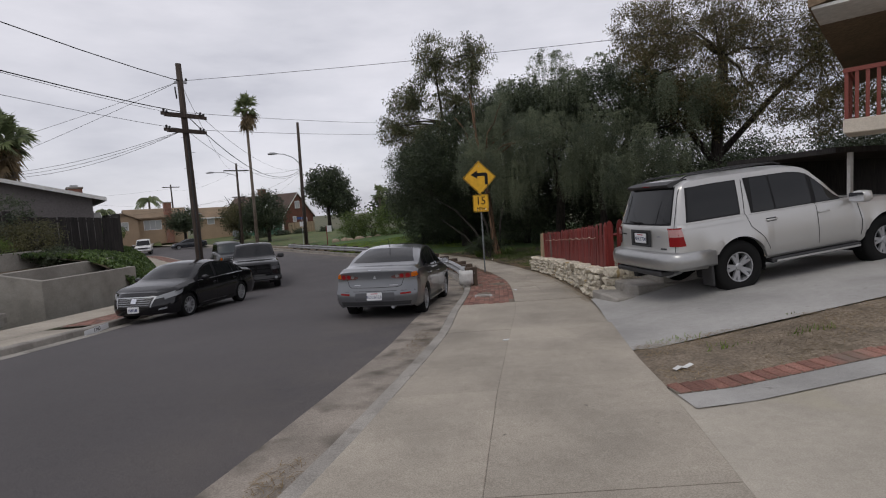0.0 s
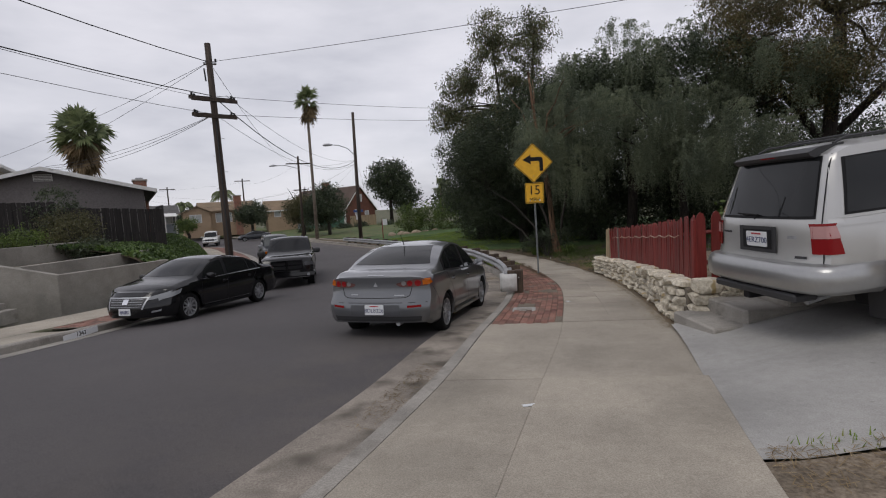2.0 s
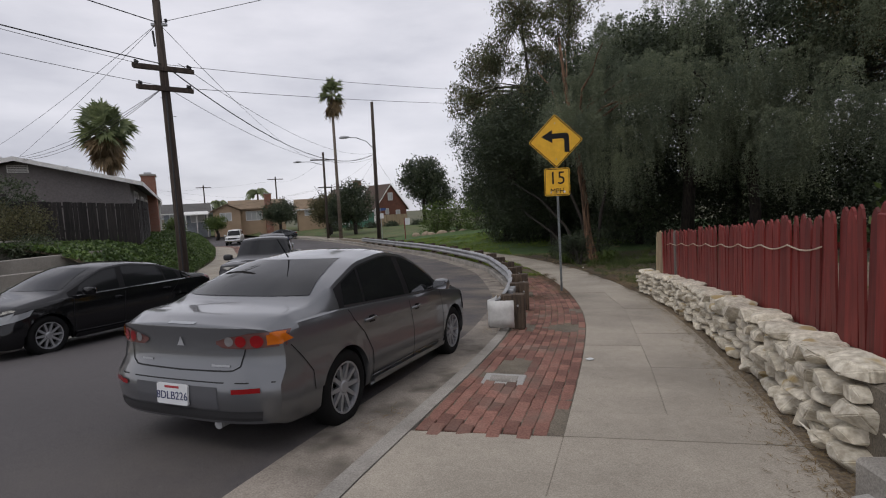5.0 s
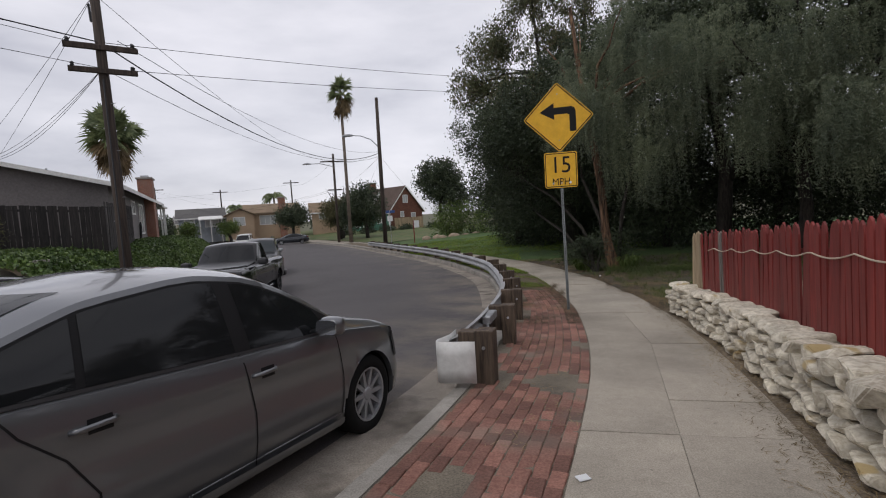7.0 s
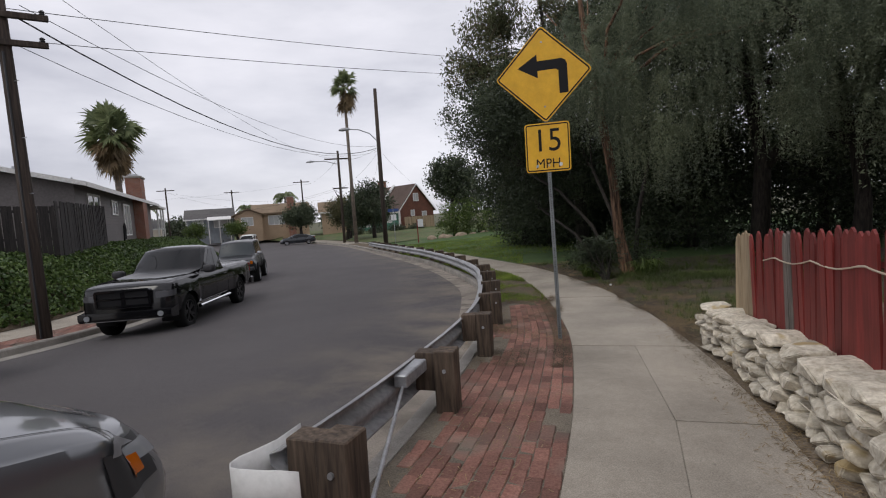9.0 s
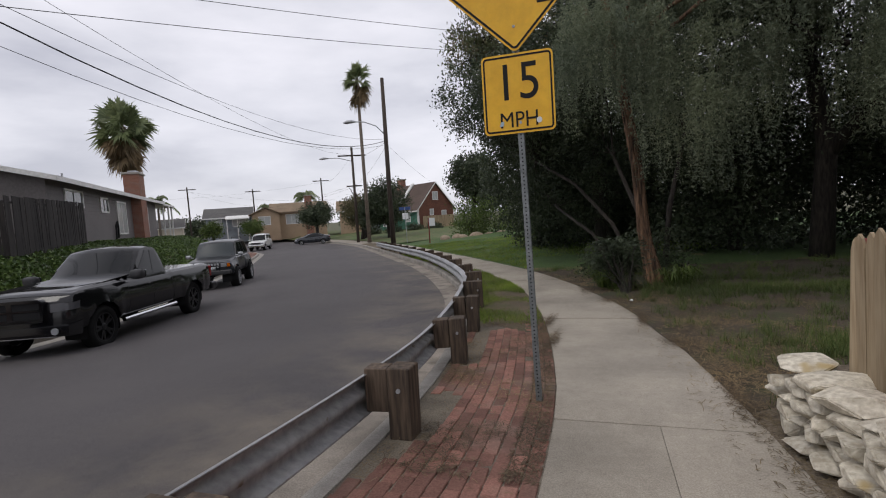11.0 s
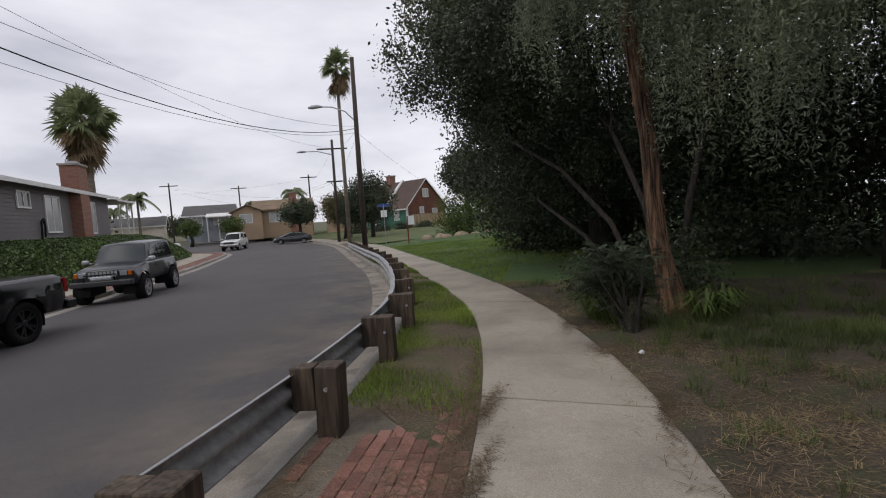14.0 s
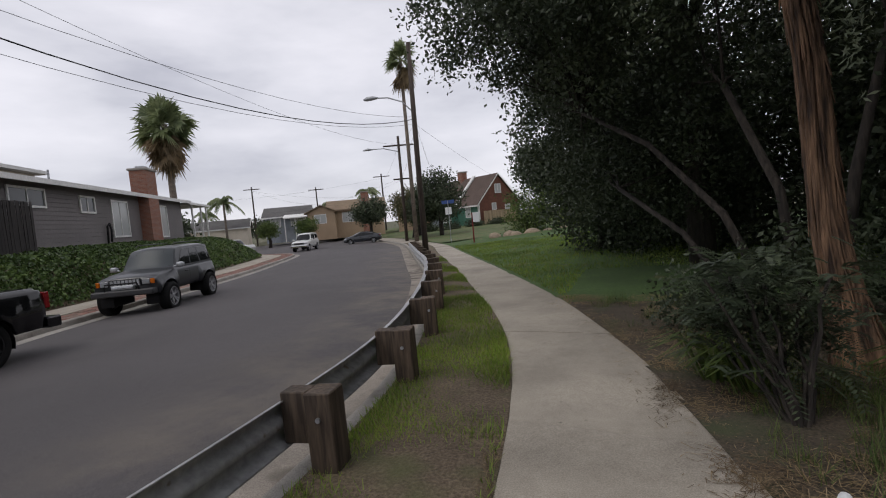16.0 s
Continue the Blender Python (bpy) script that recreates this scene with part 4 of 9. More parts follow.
def road_sign():
    gx, gy = 1.555, 19.0
    s = thing("road_sign", pose(gx, gy, G(gx, gy), 0, -0.4, 3), "yellow left-turn warning sign with speed plate on a steel post", "road sign")
    # perforated square post: a channel with punched holes
    bm = bmesh.new()
    w = 0.0255
    box(bm, -w, w, -w, w, -0.1, 4.2, 0.003)
    post = part("post", bm, POST_STEEL, s)
    hole = bmesh.new()
    for k in range(130):
        z = 0.05 + k * 0.032
        for ax in range(2):
            ring = []
            for j in range(8):
                a = 2 * math.pi * j / 8
                u, v = 0.0068 * math.cos(a), 0.0068 * math.sin(a)
                ring.append(hole.verts.new((u, -w - 0.0012, z + v) if ax == 0 else (-w - 0.0012, u, z + v)))
            hole.faces.new(ring)
            if ax == 0:
                ring = [hole.verts.new((w + 0.0012, v.co.x, v.co.z)) for v in ring]
                hole.faces.new(ring)
    tagged(part("perforation", hole, BLACK, post), kind="stuff")
    # diamond
    yb = -0.034
    d = obj("diamond_panel", None, s, pose(0, yb, 3.59, 0, 0, 0))
    panel = part("panel", prismed(rounded(0.90, 0.90, 0.05), -0.002, 0.002), YELLOW, d, m=pose(0, 0, 0, 0, 45, 0))
    part("border", ring_prism(0.87, 0.87, 0.04, 0.018, -0.0045, -0.0025), BLACK, d, m=pose(0, 0, 0, 0, 45, 0))
    arrow = [(0.17, -0.27), (0.285, -0.27), (0.285, 0.10), (0.265, 0.155), (0.21, 0.18), (-0.10, 0.18), (-0.10, 0.27), (-0.36, 0.115), (-0.10, -0.04), (-0.10, 0.055), (0.13, 0.055), (0.17, 0.03)]
    part("arrow", prismed([(a + 0.03, b) for a, b in arrow], -0.0045, -0.0025), BLACK, d)
    for z in (0.42, -0.42):
        bm = bmesh.new()
        lathe(bm, [(0.0, -0.010), (0.011, -0.010), (0.012, -0.003)], 8)
        part("bolt", bm, STEEL, d, m=pose(0, 0, z))
    p = obj("speed_plate", None, s, pose(0, yb, 2.63, 0, 0.8, 0) @ Matrix.Diagonal((0.97, 1, 1.07, 1)))
    part("panel", prismed(rounded(0.61, 0.61, 0.04), -0.002, 0.002), YELLOW, p)
    part("border", ring_prism(0.58, 0.58, 0.032, 0.014, -0.0045, -0.0025), BLACK, p)
    obj("number", text_mesh("15", 0.40, BLACK, "number"), p, pose(0.0, -0.003, 0.075, 90))
    obj("lettering", text_mesh("MPH", 0.17, BLACK, "lettering"), p, pose(0.0, -0.003, -0.205, 90))
    smear = plain_mat("pale_blue_sticker", (0.36, 0.45, 0.5), 0.6)
    part("sticker", prismed([(-0.17, -0.245), (-0.135, -0.24), (-0.13, -0.205), (-0.16, -0.21)], -0.0065, -0.005), smear, p, "scraped pale sticker residue")
    part("sticker", prismed([(0.0, -0.235), (0.02, -0.235), (0.018, -0.215), (0.002, -0.212)], -0.0065, -0.005), smear, p, "scraped pale sticker residue")
    part("sticker", prismed(rounded(0.045, 0.045, 0.02), -0.0065, -0.005), PLATE_WHITE, p, "round white sticker", m=pose(0.17, 0, -0.22))


def wire(bm, a, b, sag, r=0.011, n=14):
    a, b = Vector(a), Vector(b)
    pts = []
    for i in range(n + 1):
        f = i / n
        p = a.lerp(b, f)
        p.z -= sag * 4 * f * (1 - f)
        pts.append(p)
    tube(bm, pts, r, 4, cap=False)


def insulator(parent, x, y, z):
    bm = bmesh.new()
    lathe(bm, [(0.0, 0), (0.025, 0), (0.05, 0.03), (0.03, 0.05), (0.05, 0.08), (0.02, 0.11), (0.0, 0.11)], 8, "z")
    return part("insulator", bm, DARK_PLASTIC, parent, m=pose(x, y, z))


def utility_poles():
    z0 = G(-9.75, 19.9)
    p = thing("utility_pole", pose(-9.72, 19.92, z0), "tall dark timber utility pole with crossarms and cables", "utility pole")
    part("shaft", tubed([(0, 0, -0.5), (0, 0, 3), (-0.03, 0, 6), (-0.05, -0.02, 9.0)], [0.15, 0.135, 0.12, 0.105], 14), POLE_WOOD, p, smooth=True)
    for z, ln, dy in ((7.08, 1.45, 0.13), (6.98, 1.45, -0.13), (6.48, 1.35, 0.13), (6.40, 1.35, -0.13)):
        arm = part("crossarm", boxed(-ln * 0.55, ln * 0.55, dy - 0.05, dy + 0.05, -0.06, 0.06, bevel=0.008), POLE_WOOD, p, m=pose(-0.03, 0, z, 0, 0, 50))
        for k in (-0.48, 0.48):
            insulator(arm, k * ln, dy, 0.06)
    for k in range(7):
        part("climbing_step", tubed([(0.10, 0, 2.6 + 0.6 * k), (0.24, 0, 2.6 + 0.6 * k)] if k % 2 else [(-0.10, 0, 2.6 + 0.6 * k), (-0.24, 0, 2.6 + 0.6 * k)], 0.009, 5), STEEL, p)
    part("conduit", tubed([(0.08, -0.13, 0), (0.07, -0.12, 3), (0.05, -0.11, 6.2)], 0.022, 6), DARK_PLASTIC, p)
    part("top_bracket", boxed(-0.22, 0.22, -0.05, 0.05, -0.04, 0.04, bevel=0.01), STEEL, p, m=pose(-0.04, 0, 8.3, 0, 0, 20))
    for k in range(3):
        insulator(p, -0.2 + 0.18 * k, 0.05, 8.35)
    part("transformer_fuse", tubed([(-0.25, 0, 7.7), (-0.28, 0, 8.15)], 0.03, 6), DARK_PLASTIC, p)
    # lamp pole
    lx, ly = -12.25, 45.07
    z1 = G(lx, ly)
    l = thing("street_lamp", pose(lx, ly, z1 - 0.05), "slim dark pole with a curved arm and street light", "street lamp")
    part("shaft", tubed([(0, 0, -0.3), (0.02, 0, 5), (0.1, 0, 11.3)], [0.17, 0.15, 0.115], 12), POLE_WOOD, l, smooth=True)
    part("arm", tubed([(0.05, 0, 7.6), (-0.5, -0.2, 8.25), (-1.2, -0.5, 8.55), (-1.8, -0.75, 8.6)], 0.035, 8), STEEL, l, smooth=True)
    bm = bmesh.new()
    tube(bm, [(-1.7, -0.7, 8.6), (-1.95, -0.8, 8.62), (-2.25, -0.93, 8.6), (-2.45, -1.0, 8.57)], [0.05, 0.11, 0.12, 0.05], 10)
    part("lamp_head", bm, STEEL, l, smooth=True)
    # pole at the bend
    px, py = -25.3, 63.4
    z2 = G(px, py)
    q = thing("utility_pole", pose(px, py, z2), "dark timber utility pole at the bend with a street light arm", "utility pole")
    part("shaft", tubed([(0, 0, -0.4), (0.1, 0, 10.4)], [0.17, 0.12], 10), POLE_WOOD, q, smooth=True)
    for z, ln in ((9.5, 3.0), (6.2, 1.6)):
        part("crossarm", boxed(-ln / 2, ln / 2, -0.06, 0.06, -0.07, 0.07), POLE_WOOD, q, m=pose(0.06, 0, z, 0, 0, 33))
    part("arm", tubed([(0, 0, 8.9), (-1.2, -0.8, 9.3), (-2.2, -1.4, 9.3)], 0.04, 6), STEEL, q)
    part("lamp_head", tubed([(-2.1, -1.35, 9.3), (-2.5, -1.6, 9.32), (-2.9, -1.85, 9.25)], [0.06, 0.13, 0.06], 8), STEEL, q)
    for x, y, h in ((-70, 100, 10.5), (-75, 88, 11), (-52, 98, 11), (-98, 88, 11)):
        zf = G(x, y)
        f = thing("utility_pole", pose(x, y, zf), "distant timber utility pole above the roofs", "utility pole", "far poles")
        part("shaft", tubed([(0, 0, -0.3), (0, 0, h)], [0.17, 0.12], 8), POLE_WOOD, f)
        part("crossarm", boxed(-1.5, 1.5, -0.06, 0.06, -0.08, 0.08), POLE_WOOD, f, m=pose(0, 0, h - 0.5, 0, 0, 35))
    # cables
    top, mid, low = (-9.77, 19.9, z0 + 8.35), (-9.75, 19.9, z0 + 7.15), (-9.75, 19.9, z0 + 6.5)
    cables = [
        (mid, (-12.2, 45.1, z1 + 7.2), 1.5), ((-9.3, 20, z0 + 7.15), (-12.1, 45.1, z1 + 7.3), 1.0), (low, (-12.2, 45.1, z1 + 6.95), 1.2), (top, (-25.3, 63.4, z2 + 9.6), 1.2),
        (mid, (-12.0, -15, 7.4), 1.1), (top, (-12.0, -15, 9.0), 1.25), ((-10.1, 19.7, z0 + 7.1), (-12.5, -15, 7.6), 1.0), (low, (-12.2, -15, 6.8), 1.0), 
        (top, (-42, 36.5, 4.0), 0.4), (top, (-42, 36.0, 6.0), 0.4), (low, (-23.0, 25.9, 4.6), 0.3), (low, (-22.8, 25.8, 4.5), 0.4), (low, (-22.6, 25.6, 4.4), 0.5),
        (top, (34.6, 12.2, 7.4), 0.5), (mid, (-0.4, 36.6, 7.6), 0.15), (low, (-0.4, 36.6, 6.9), 0.15),
        ((-12.15, 45.1, z1 + 7.2), (-25.3, 63.4, z2 + 9.5), 0.4), ((-12.15, 45.1, z1 + 7.0), (-25.3, 63.4, z2 + 6.2), 0.4), ((-12.15, 45.1, z1 + 6.9), (-30, 80, 3), 0.4), ((-12.15, 45.1, z1 + 6.9), (-22, 84, 4), 0.3),
        ((-25.3, 63.4, z2 + 9.5), (-52, 98, z2 + 10), 0.9), ((-25.3, 63.4, z2 + 6.3), (-60, 78, z2 + 5.2), 0.8), ((-25.3, 63.4, z2 + 6.1), (-70, 100, z2 + 7), 0.9),
        ((-52, 98, z2 + 10.2), (-98, 88, z2 + 10.2), 1.0), ((-75, 88, z2 + 10.2), (-45, 78, z2 + 5), 0.8), ((-75, 88, z2 + 10.2), (-40, 84, z2 + 6), 0.8),
    ]
    heavy = {0, 4, 5}
    for i, (a, b, sag) in enumerate(cables):
        bm = bmesh.new()
        wire(bm, a, b, sag, 0.018 if i in heavy else 0.008)
        tagged(part("overhead_cable", bm, CABLE, None), "thin black overhead cable between the poles", "cable", "overhead cables")


footway()
brick_strip()
right_side()
stone_wall()
fence()
steps()
guardrail()
road_sign()
utility_poles()

# ---- vehicles ----
from mathutils.bvhtree import BVHTree


def lerp_table(table, x):
    xs, vs = zip(*table)
    return float(np.interp(x, xs, vs))


def smooth_table(table, x, w=0.10):
    return sum(lerp_table(table, x + d * w) for d in (-1, -0.5, 0, 0.5, 1)) / 5


class Car:
    """A vehicle built round its own axes: x ahead, y to its left, z up, the origin on the road midway between the axles.
    The shell is one loft of cross-sections. deck: (x, height) of bonnet, cowl and boot along the middle; half: (x, half width);
    base: (x, lowest edge); profile: (x, height) of the whole middle line, roof included; shoulder: (x, height) of the side's upper edge;
    rear, front: (height, setback) of the end faces; rounds: how far their corners fall back."""

    def __init__(self, name, label, m, paint, wheelbase, wheel_r, track, deck, half, base, cabin, rim=ALLOY, tyre_w=0.22, spokes=5, arch=1.16, category="car", belt_drop=0.06, flare=0.0, profile=None, shoulder=None, rear=((0, 0.05), (0.5, 0.0)), front=((0, 0.05), (0.5, 0.0)), rounds=(0.10, 0.10), tumble=0.36, rim_share=0.68, soft=0.09):
        self.root = thing(name, m, label, category)
        self.half, self.base, self.cabin, self.paint = half, base, cabin, paint
        self.wb, self.r, self.track = wheelbase / 2, wheel_r, track
        self.arch_r = wheel_r * arch
        xa, xf, xr, xc, zb, zr = cabin[:6]
        if profile is None:
            roof = [(xc, zb), (xr, zr + 0.01), (xr + 0.35, zr + 0.055), (xf - 0.4, zr + 0.06), (xf, zr + 0.02), (xa, zb)]
            xs = sorted({x for x, _ in roof} | {x for x, _ in deck})
            profile = [(x, max(lerp_table(deck, x), lerp_table(roof, x) if xc <= x <= xa else 0)) for x in xs]
        if shoulder is None:
            shoulder = [(x, min(z - belt_drop, zb)) for x, z in deck]
        self.profile, self.shoulder, self.rear, self.front, self.rounds, self.tumble, self.soft = profile, shoulder, rear, front, rounds, tumble, soft
        self.body_mesh(flare)
        self.wheels(rim, tyre_w, spokes, rim_share)

    def top(self, x):
        return smooth_table(self.profile, x, self.soft)

    def side_top(self, x):
        return min(smooth_table(self.shoulder, x, 0.06), self.top(x) - 0.012)

    def edge(self, x):
        """The height of the roof's or bonnet's side edge."""
        t, sh = self.top(x), self.side_top(x)
        return max(sh + 0.01, min(self.top(x + 0.13), self.top(x - 0.09)) - 0.055 * min(1, max(0, (t - sh) / 0.35)))

    def body_mesh(self, flare):
        bm = bmesh.new()
        x0, x1 = self.profile[0][0], self.profile[-1][0]
        n = 200
        zone_r = min(0.62, -self.wb - self.arch_r - x0 - 0.02)
        zone_f = min(0.62, x1 - self.wb - self.arch_r - 0.02)

        def drawn(x, y, z, w):
            """Sets the ends back by height and towards the corners."""
            q = min(1.0, abs(y) / w) ** 4
            if x < x0 + zone_r:
                k = min(lerp_table(self.rear, z) + self.rounds[0] * q, 0.85 * zone_r)
                return x + k * ((x0 + zone_r - x) / zone_r) ** 1.3
            if x > x1 - zone_f:
                k = min(lerp_table(self.front, z) + self.rounds[1] * q, 0.85 * zone_f)
                return x - k * ((x - x1 + zone_f) / zone_f) ** 1.3
            return x

        rings, last = [], {}
        for i in range(n + 1):
            x = x0 + (x1 - x0) * i / n
            top, sh, ed = self.top(x), self.side_top(x), self.edge(x)
            w = smooth_table(self.half, x, 0.04)
            lo = smooth_table(self.base, x, 0.04)
            arch, near = 0.0, 1.0
            for ax in (-self.wb, self.wb):
                d = abs(x - ax)
                if d < self.arch_r:
                    arch = self.r * 0.98 + math.sqrt(self.arch_r ** 2 - d * d)
                near = min(near, max(0.0, (d - self.arch_r) / 0.14)) if d > self.arch_r else 0.0
            bulge = flare * (1 - near)
            wb = w * 0.945 - 0.012
            we = wb - max(self.tumble * (ed - sh), 0.07)
            prof = [(w * 0.91 + bulge, lo), (w * 0.97 + bulge, lo + 0.05), (w + bulge, lo + (sh - lo) * 0.28), (w * 1.004 + bulge, lo + (sh - lo) * 0.45), (w * 0.998 + bulge * 0.8, lo + (sh - lo) * 0.62), (w * 0.990 + bulge * 0.3, lo + (sh - lo) * 0.78), (w * 0.975, lo + (sh - lo) * 0.93), (w * 0.955, sh)]
            prof = [(y, max(z, min(arch, top - 0.03))) for y, z in prof]
            prof += [(wb + (we - wb) * v ** 1.2, sh + 0.008 + (ed - sh - 0.008) * v) for v in (0.0, 0.12, 0.3, 0.5, 0.7, 0.88, 1.0)]
            prof += [(we * (1 - u), ed + (top - ed) * (1 - (1 - u) ** 2.6)) for u in (0.05, 0.12, 0.25, 0.45, 0.7, 1.0)]
            pts = [(drawn(x, y, z, w), y, z) for y, z in prof]
            rings.append([bm.verts.new(p) for p in pts] + [bm.verts.new((px, -py, pz)) for px, py, pz in pts[-2::-1]])
            last[i] = (x, w, prof)
        for r0, r1 in zip(rings, rings[1:]):
            for k in range(len(r0) - 1):
                bm.faces.new((r0[k], r1[k], r1[k + 1], r0[k + 1]))
        for i in (0, n):
            x, w, prof = last[i]
            r, m = rings[i], 14
            rows = []
            for k, (y, z) in enumerate(prof[:-1]):
                inner = [bm.verts.new((drawn(x, y * (1 - 2 * j / m), z, w), y * (1 - 2 * j / m), z)) for j in range(1, m)]
                rows.append([r[k]] + inner + [r[len(r) - 1 - k]])
            for a, b in zip(rows, rows[1:]):
                for j in range(m):
                    bm.faces.new((a[j], a[j + 1], b[j + 1], b[j]))
            mid = r[len(prof) - 1]
            for j in range(m):
                bm.faces.new((rows[-1][j], rows[-1][j + 1], mid))
        bmesh.ops.recalc_face_normals(bm, faces=bm.faces)
        self.bvh = BVHTree.FromBMesh(bm)
        self.body = part("body", bm, self.paint, self.root, smooth=True)
        self.body.data.set_sharp_from_angle(angle=radians(48))
        # dark underside and wheel wells
        for ax in (-self.wb, self.wb):
            for sg in (1, -1):
                w = smooth_table(self.half, ax, 0.04)
                bm = bmesh.new()
                rings = []
                for y in (w * 0.52, w * 0.94):
                    rings.append([bm.verts.new((ax + math.cos(a) * self.arch_r * 0.985, sg * y, self.r * 0.98 + math.sin(a) * self.arch_r * 0.985)) for a in np.linspace(-0.25, math.pi + 0.25, 22)])
                for k in range(21):
                    bm.faces.new((rings[0][k], rings[0][k + 1], rings[1][k + 1], rings[1][k]))
                bm.faces.new(rings[0])
                part("wheel_arch_liner", bm, BLACK, self.root)
        w = min(h for _, h in self.half[1:-1])
        part("underbody", boxed(x0 + 0.45, x1 - 0.45, -w * 0.78, w * 0.78, min(b for _, b in self.base) + 0.03, 0.60), BLACK, self.root)

    def cast(self, face, u, v, out):
        o, w = {"front": ((9, u, v), (-1, 0, 0)), "rear": ((-9, u, v), (1, 0, 0)), "left": ((u, 9, v), (0, -1, 0)), "right": ((u, -9, v), (0, 1, 0)), "top": ((u, v, 9), (0, 0, -1))}[face]
        hit = self.bvh.ray_cast(Vector(o), Vector(w))
        if hit[0] is None:
            return self.bvh.find_nearest(Vector(o) + 7.5 * Vector(w))[0]
        nrm = hit[1] if hit[1].dot(Vector(w)) < 0 else -hit[1]
        return hit[0] + (nrm - Vector(w)).normalized() * out

    def ruled(self, name, face, low, high, mat, out=0.005, n=14, m=7, label="", parent=None):
        """A patch between two lines of (u, v) points seen from one face."""
        def along(line, f):
            s = f * (len(line) - 1)
            k = min(int(s), len(line) - 2)
            return [line[k][c] + (line[k + 1][c] - line[k][c]) * (s - k) for c in (0, 1)]
        verts, faces = [], []
        for i in range(n + 1):
            a, b = along(low, i / n), along(high, i / n)
            for j in range(m + 1):
                t = j / m
                verts.append(self.cast(face, a[0] + (b[0] - a[0]) * t, a[1] + (b[1] - a[1]) * t, out))
        faces = [(i * (m + 1) + j, i * (m + 1) + j + 1, (i + 1) * (m + 1) + j + 1, (i + 1) * (m + 1) + j) for i in range(n) for j in range(m)]
        return obj(name, mesh_from(name, verts, faces, mat, True), parent or self.root, None, label)

    def side_glass(self, name, x0, x1, mat=CAR_GLASS, out=0.006, low=0.035, high=0.045, lean=(0.0, 0.0)):
        """A pane on both flanks between the shoulder and the roof's edge; lean slants its ends."""
        for face in ("left", "right"):
            bottom, upper = [], []
            for i in range(15):
                x = x0 + (x1 - x0) * i / 14
                tilt = lean[0] + (lean[1] - lean[0]) * i / 14
                bottom.append((x, self.side_top(x) + low))
                upper.append((x + tilt, max(self.edge(x + tilt) - high, self.side_top(x) + low + 0.004)))
            self.ruled(name, face, bottom, upper, mat, out)

    def line(self, name, pts, w=0.005, mat=BLACK, faces=("left", "right"), out=0.003):
        """A thin seam or strip along a polyline on the body."""
        for face in faces:
            q = [Vector(p) for p in pts]
            lo, hi = [], []
            for i, p in enumerate(q):
                t = (q[min(i + 1, len(q) - 1)] - q[max(i - 1, 0)]).normalized()
                d = Vector((-t.y, t.x)) * w
                lo.append(p - d)
                hi.append(p + d)
            self.ruled(name, face, lo, hi, mat, out, n=max(8, 4 * len(q)), m=1)

    def ring_point(self, side, f, v, out=0.0):
        """A point on the cabin: side 0 front, 1 left, 2 back, 3 right; f along it, v from belt (0) to roof edge (1)."""
        xa, xf, xr, xc, zb, zr, wb, wr = self.cabin
        front, back, w = xa + (xf - xa) * v, xc + (xr - xc) * v, wb + (wr - wb) * v ** 1.25
        z = zb + 0.02 + (zr - zb - 0.04) * v
        if side == 0:
            return self.cast("front", w * (1 - 2 * f), z, out)
        if side == 2:
            return self.cast("rear", w * (2 * f - 1), z, out)
        x = front - 0.16 + (back - front + 0.24) * f
        return self.cast("left" if side == 1 else "right", x, z, out)

    def window(self, name, side, corners, mat=CAR_GLASS, out=0.006, frame=None):
        """A pane on a cabin side: four (f, v) corners."""
        (a, b, c, d) = corners
        n = 8
        verts, faces = [], []
        for i in range(n + 1):
            for j in range(n + 1):
                s, t = i / n, j / n
                f = (a[0] * (1 - s) + b[0] * s) * (1 - t) + (d[0] * (1 - s) + c[0] * s) * t
                v = (a[1] * (1 - s) + b[1] * s) * (1 - t) + (d[1] * (1 - s) + c[1] * s) * t
                verts.append(self.ring_point(side, f, v, out))
        for i in range(n):
            for j in range(n):
                k = i * (n + 1) + j
                q = (k, k + 1, k + n + 2, k + n + 1)
                faces.append(q)
        me = mesh_from(name, verts, faces, mat, True)
        bmx = bmesh.new()
        bmx.from_mesh(me)
        bmesh.ops.recalc_face_normals(bmx, faces=bmx.faces)
        bmx.to_mesh(me)
        bmx.free()
        return obj(name, me, self.root)

    def patch(self, name, face, corners, mat, out=0.006, n=8, label="", parent=None):
        """A patch laid on the body as seen from one face (front, rear, left, right, top): four corners in that view."""
        verts, faces = [], []
        a, b, c, d = corners
        for i in range(n + 1):
            for j in range(n + 1):
                s, t = i / n, j / n
                u = (a[0] * (1 - s) + b[0] * s) * (1 - t) + (d[0] * (1 - s) + c[0] * s) * t
                v = (a[1] * (1 - s) + b[1] * s) * (1 - t) + (d[1] * (1 - s) + c[1] * s) * t
                verts.append(self.cast(face, u, v, out))
        for i in range(n):
            for j in range(n):
                k = i * (n + 1) + j
                faces.append((k, k + 1, k + n + 2, k + n + 1))
        me = mesh_from(name, verts, faces, mat, True)
        return obj(name, me, parent or self.root, None, label)

    def both(self, name, corners, mat, sides=("left", "right"), **kw):
        return [self.patch(name, s, corners, mat, **kw) for s in sides]

    def seam(self, x0, z0, x1, z1, sides=("left", "right"), w=0.006):
        for s in sides:
            if abs(x1 - x0) < abs(z1 - z0):
                self.patch("door_seam", s, ((x0 - w, z0), (x0 + w, z0), (x1 + w, z1), (x1 - w, z1)), BLACK, 0.0035, 6)
            else:
                self.patch("trim_line", s, ((x0, z0 - w), (x1, z1 - w), (x1, z1 + w), (x0, z0 + w)), BLACK, 0.0035, 10)

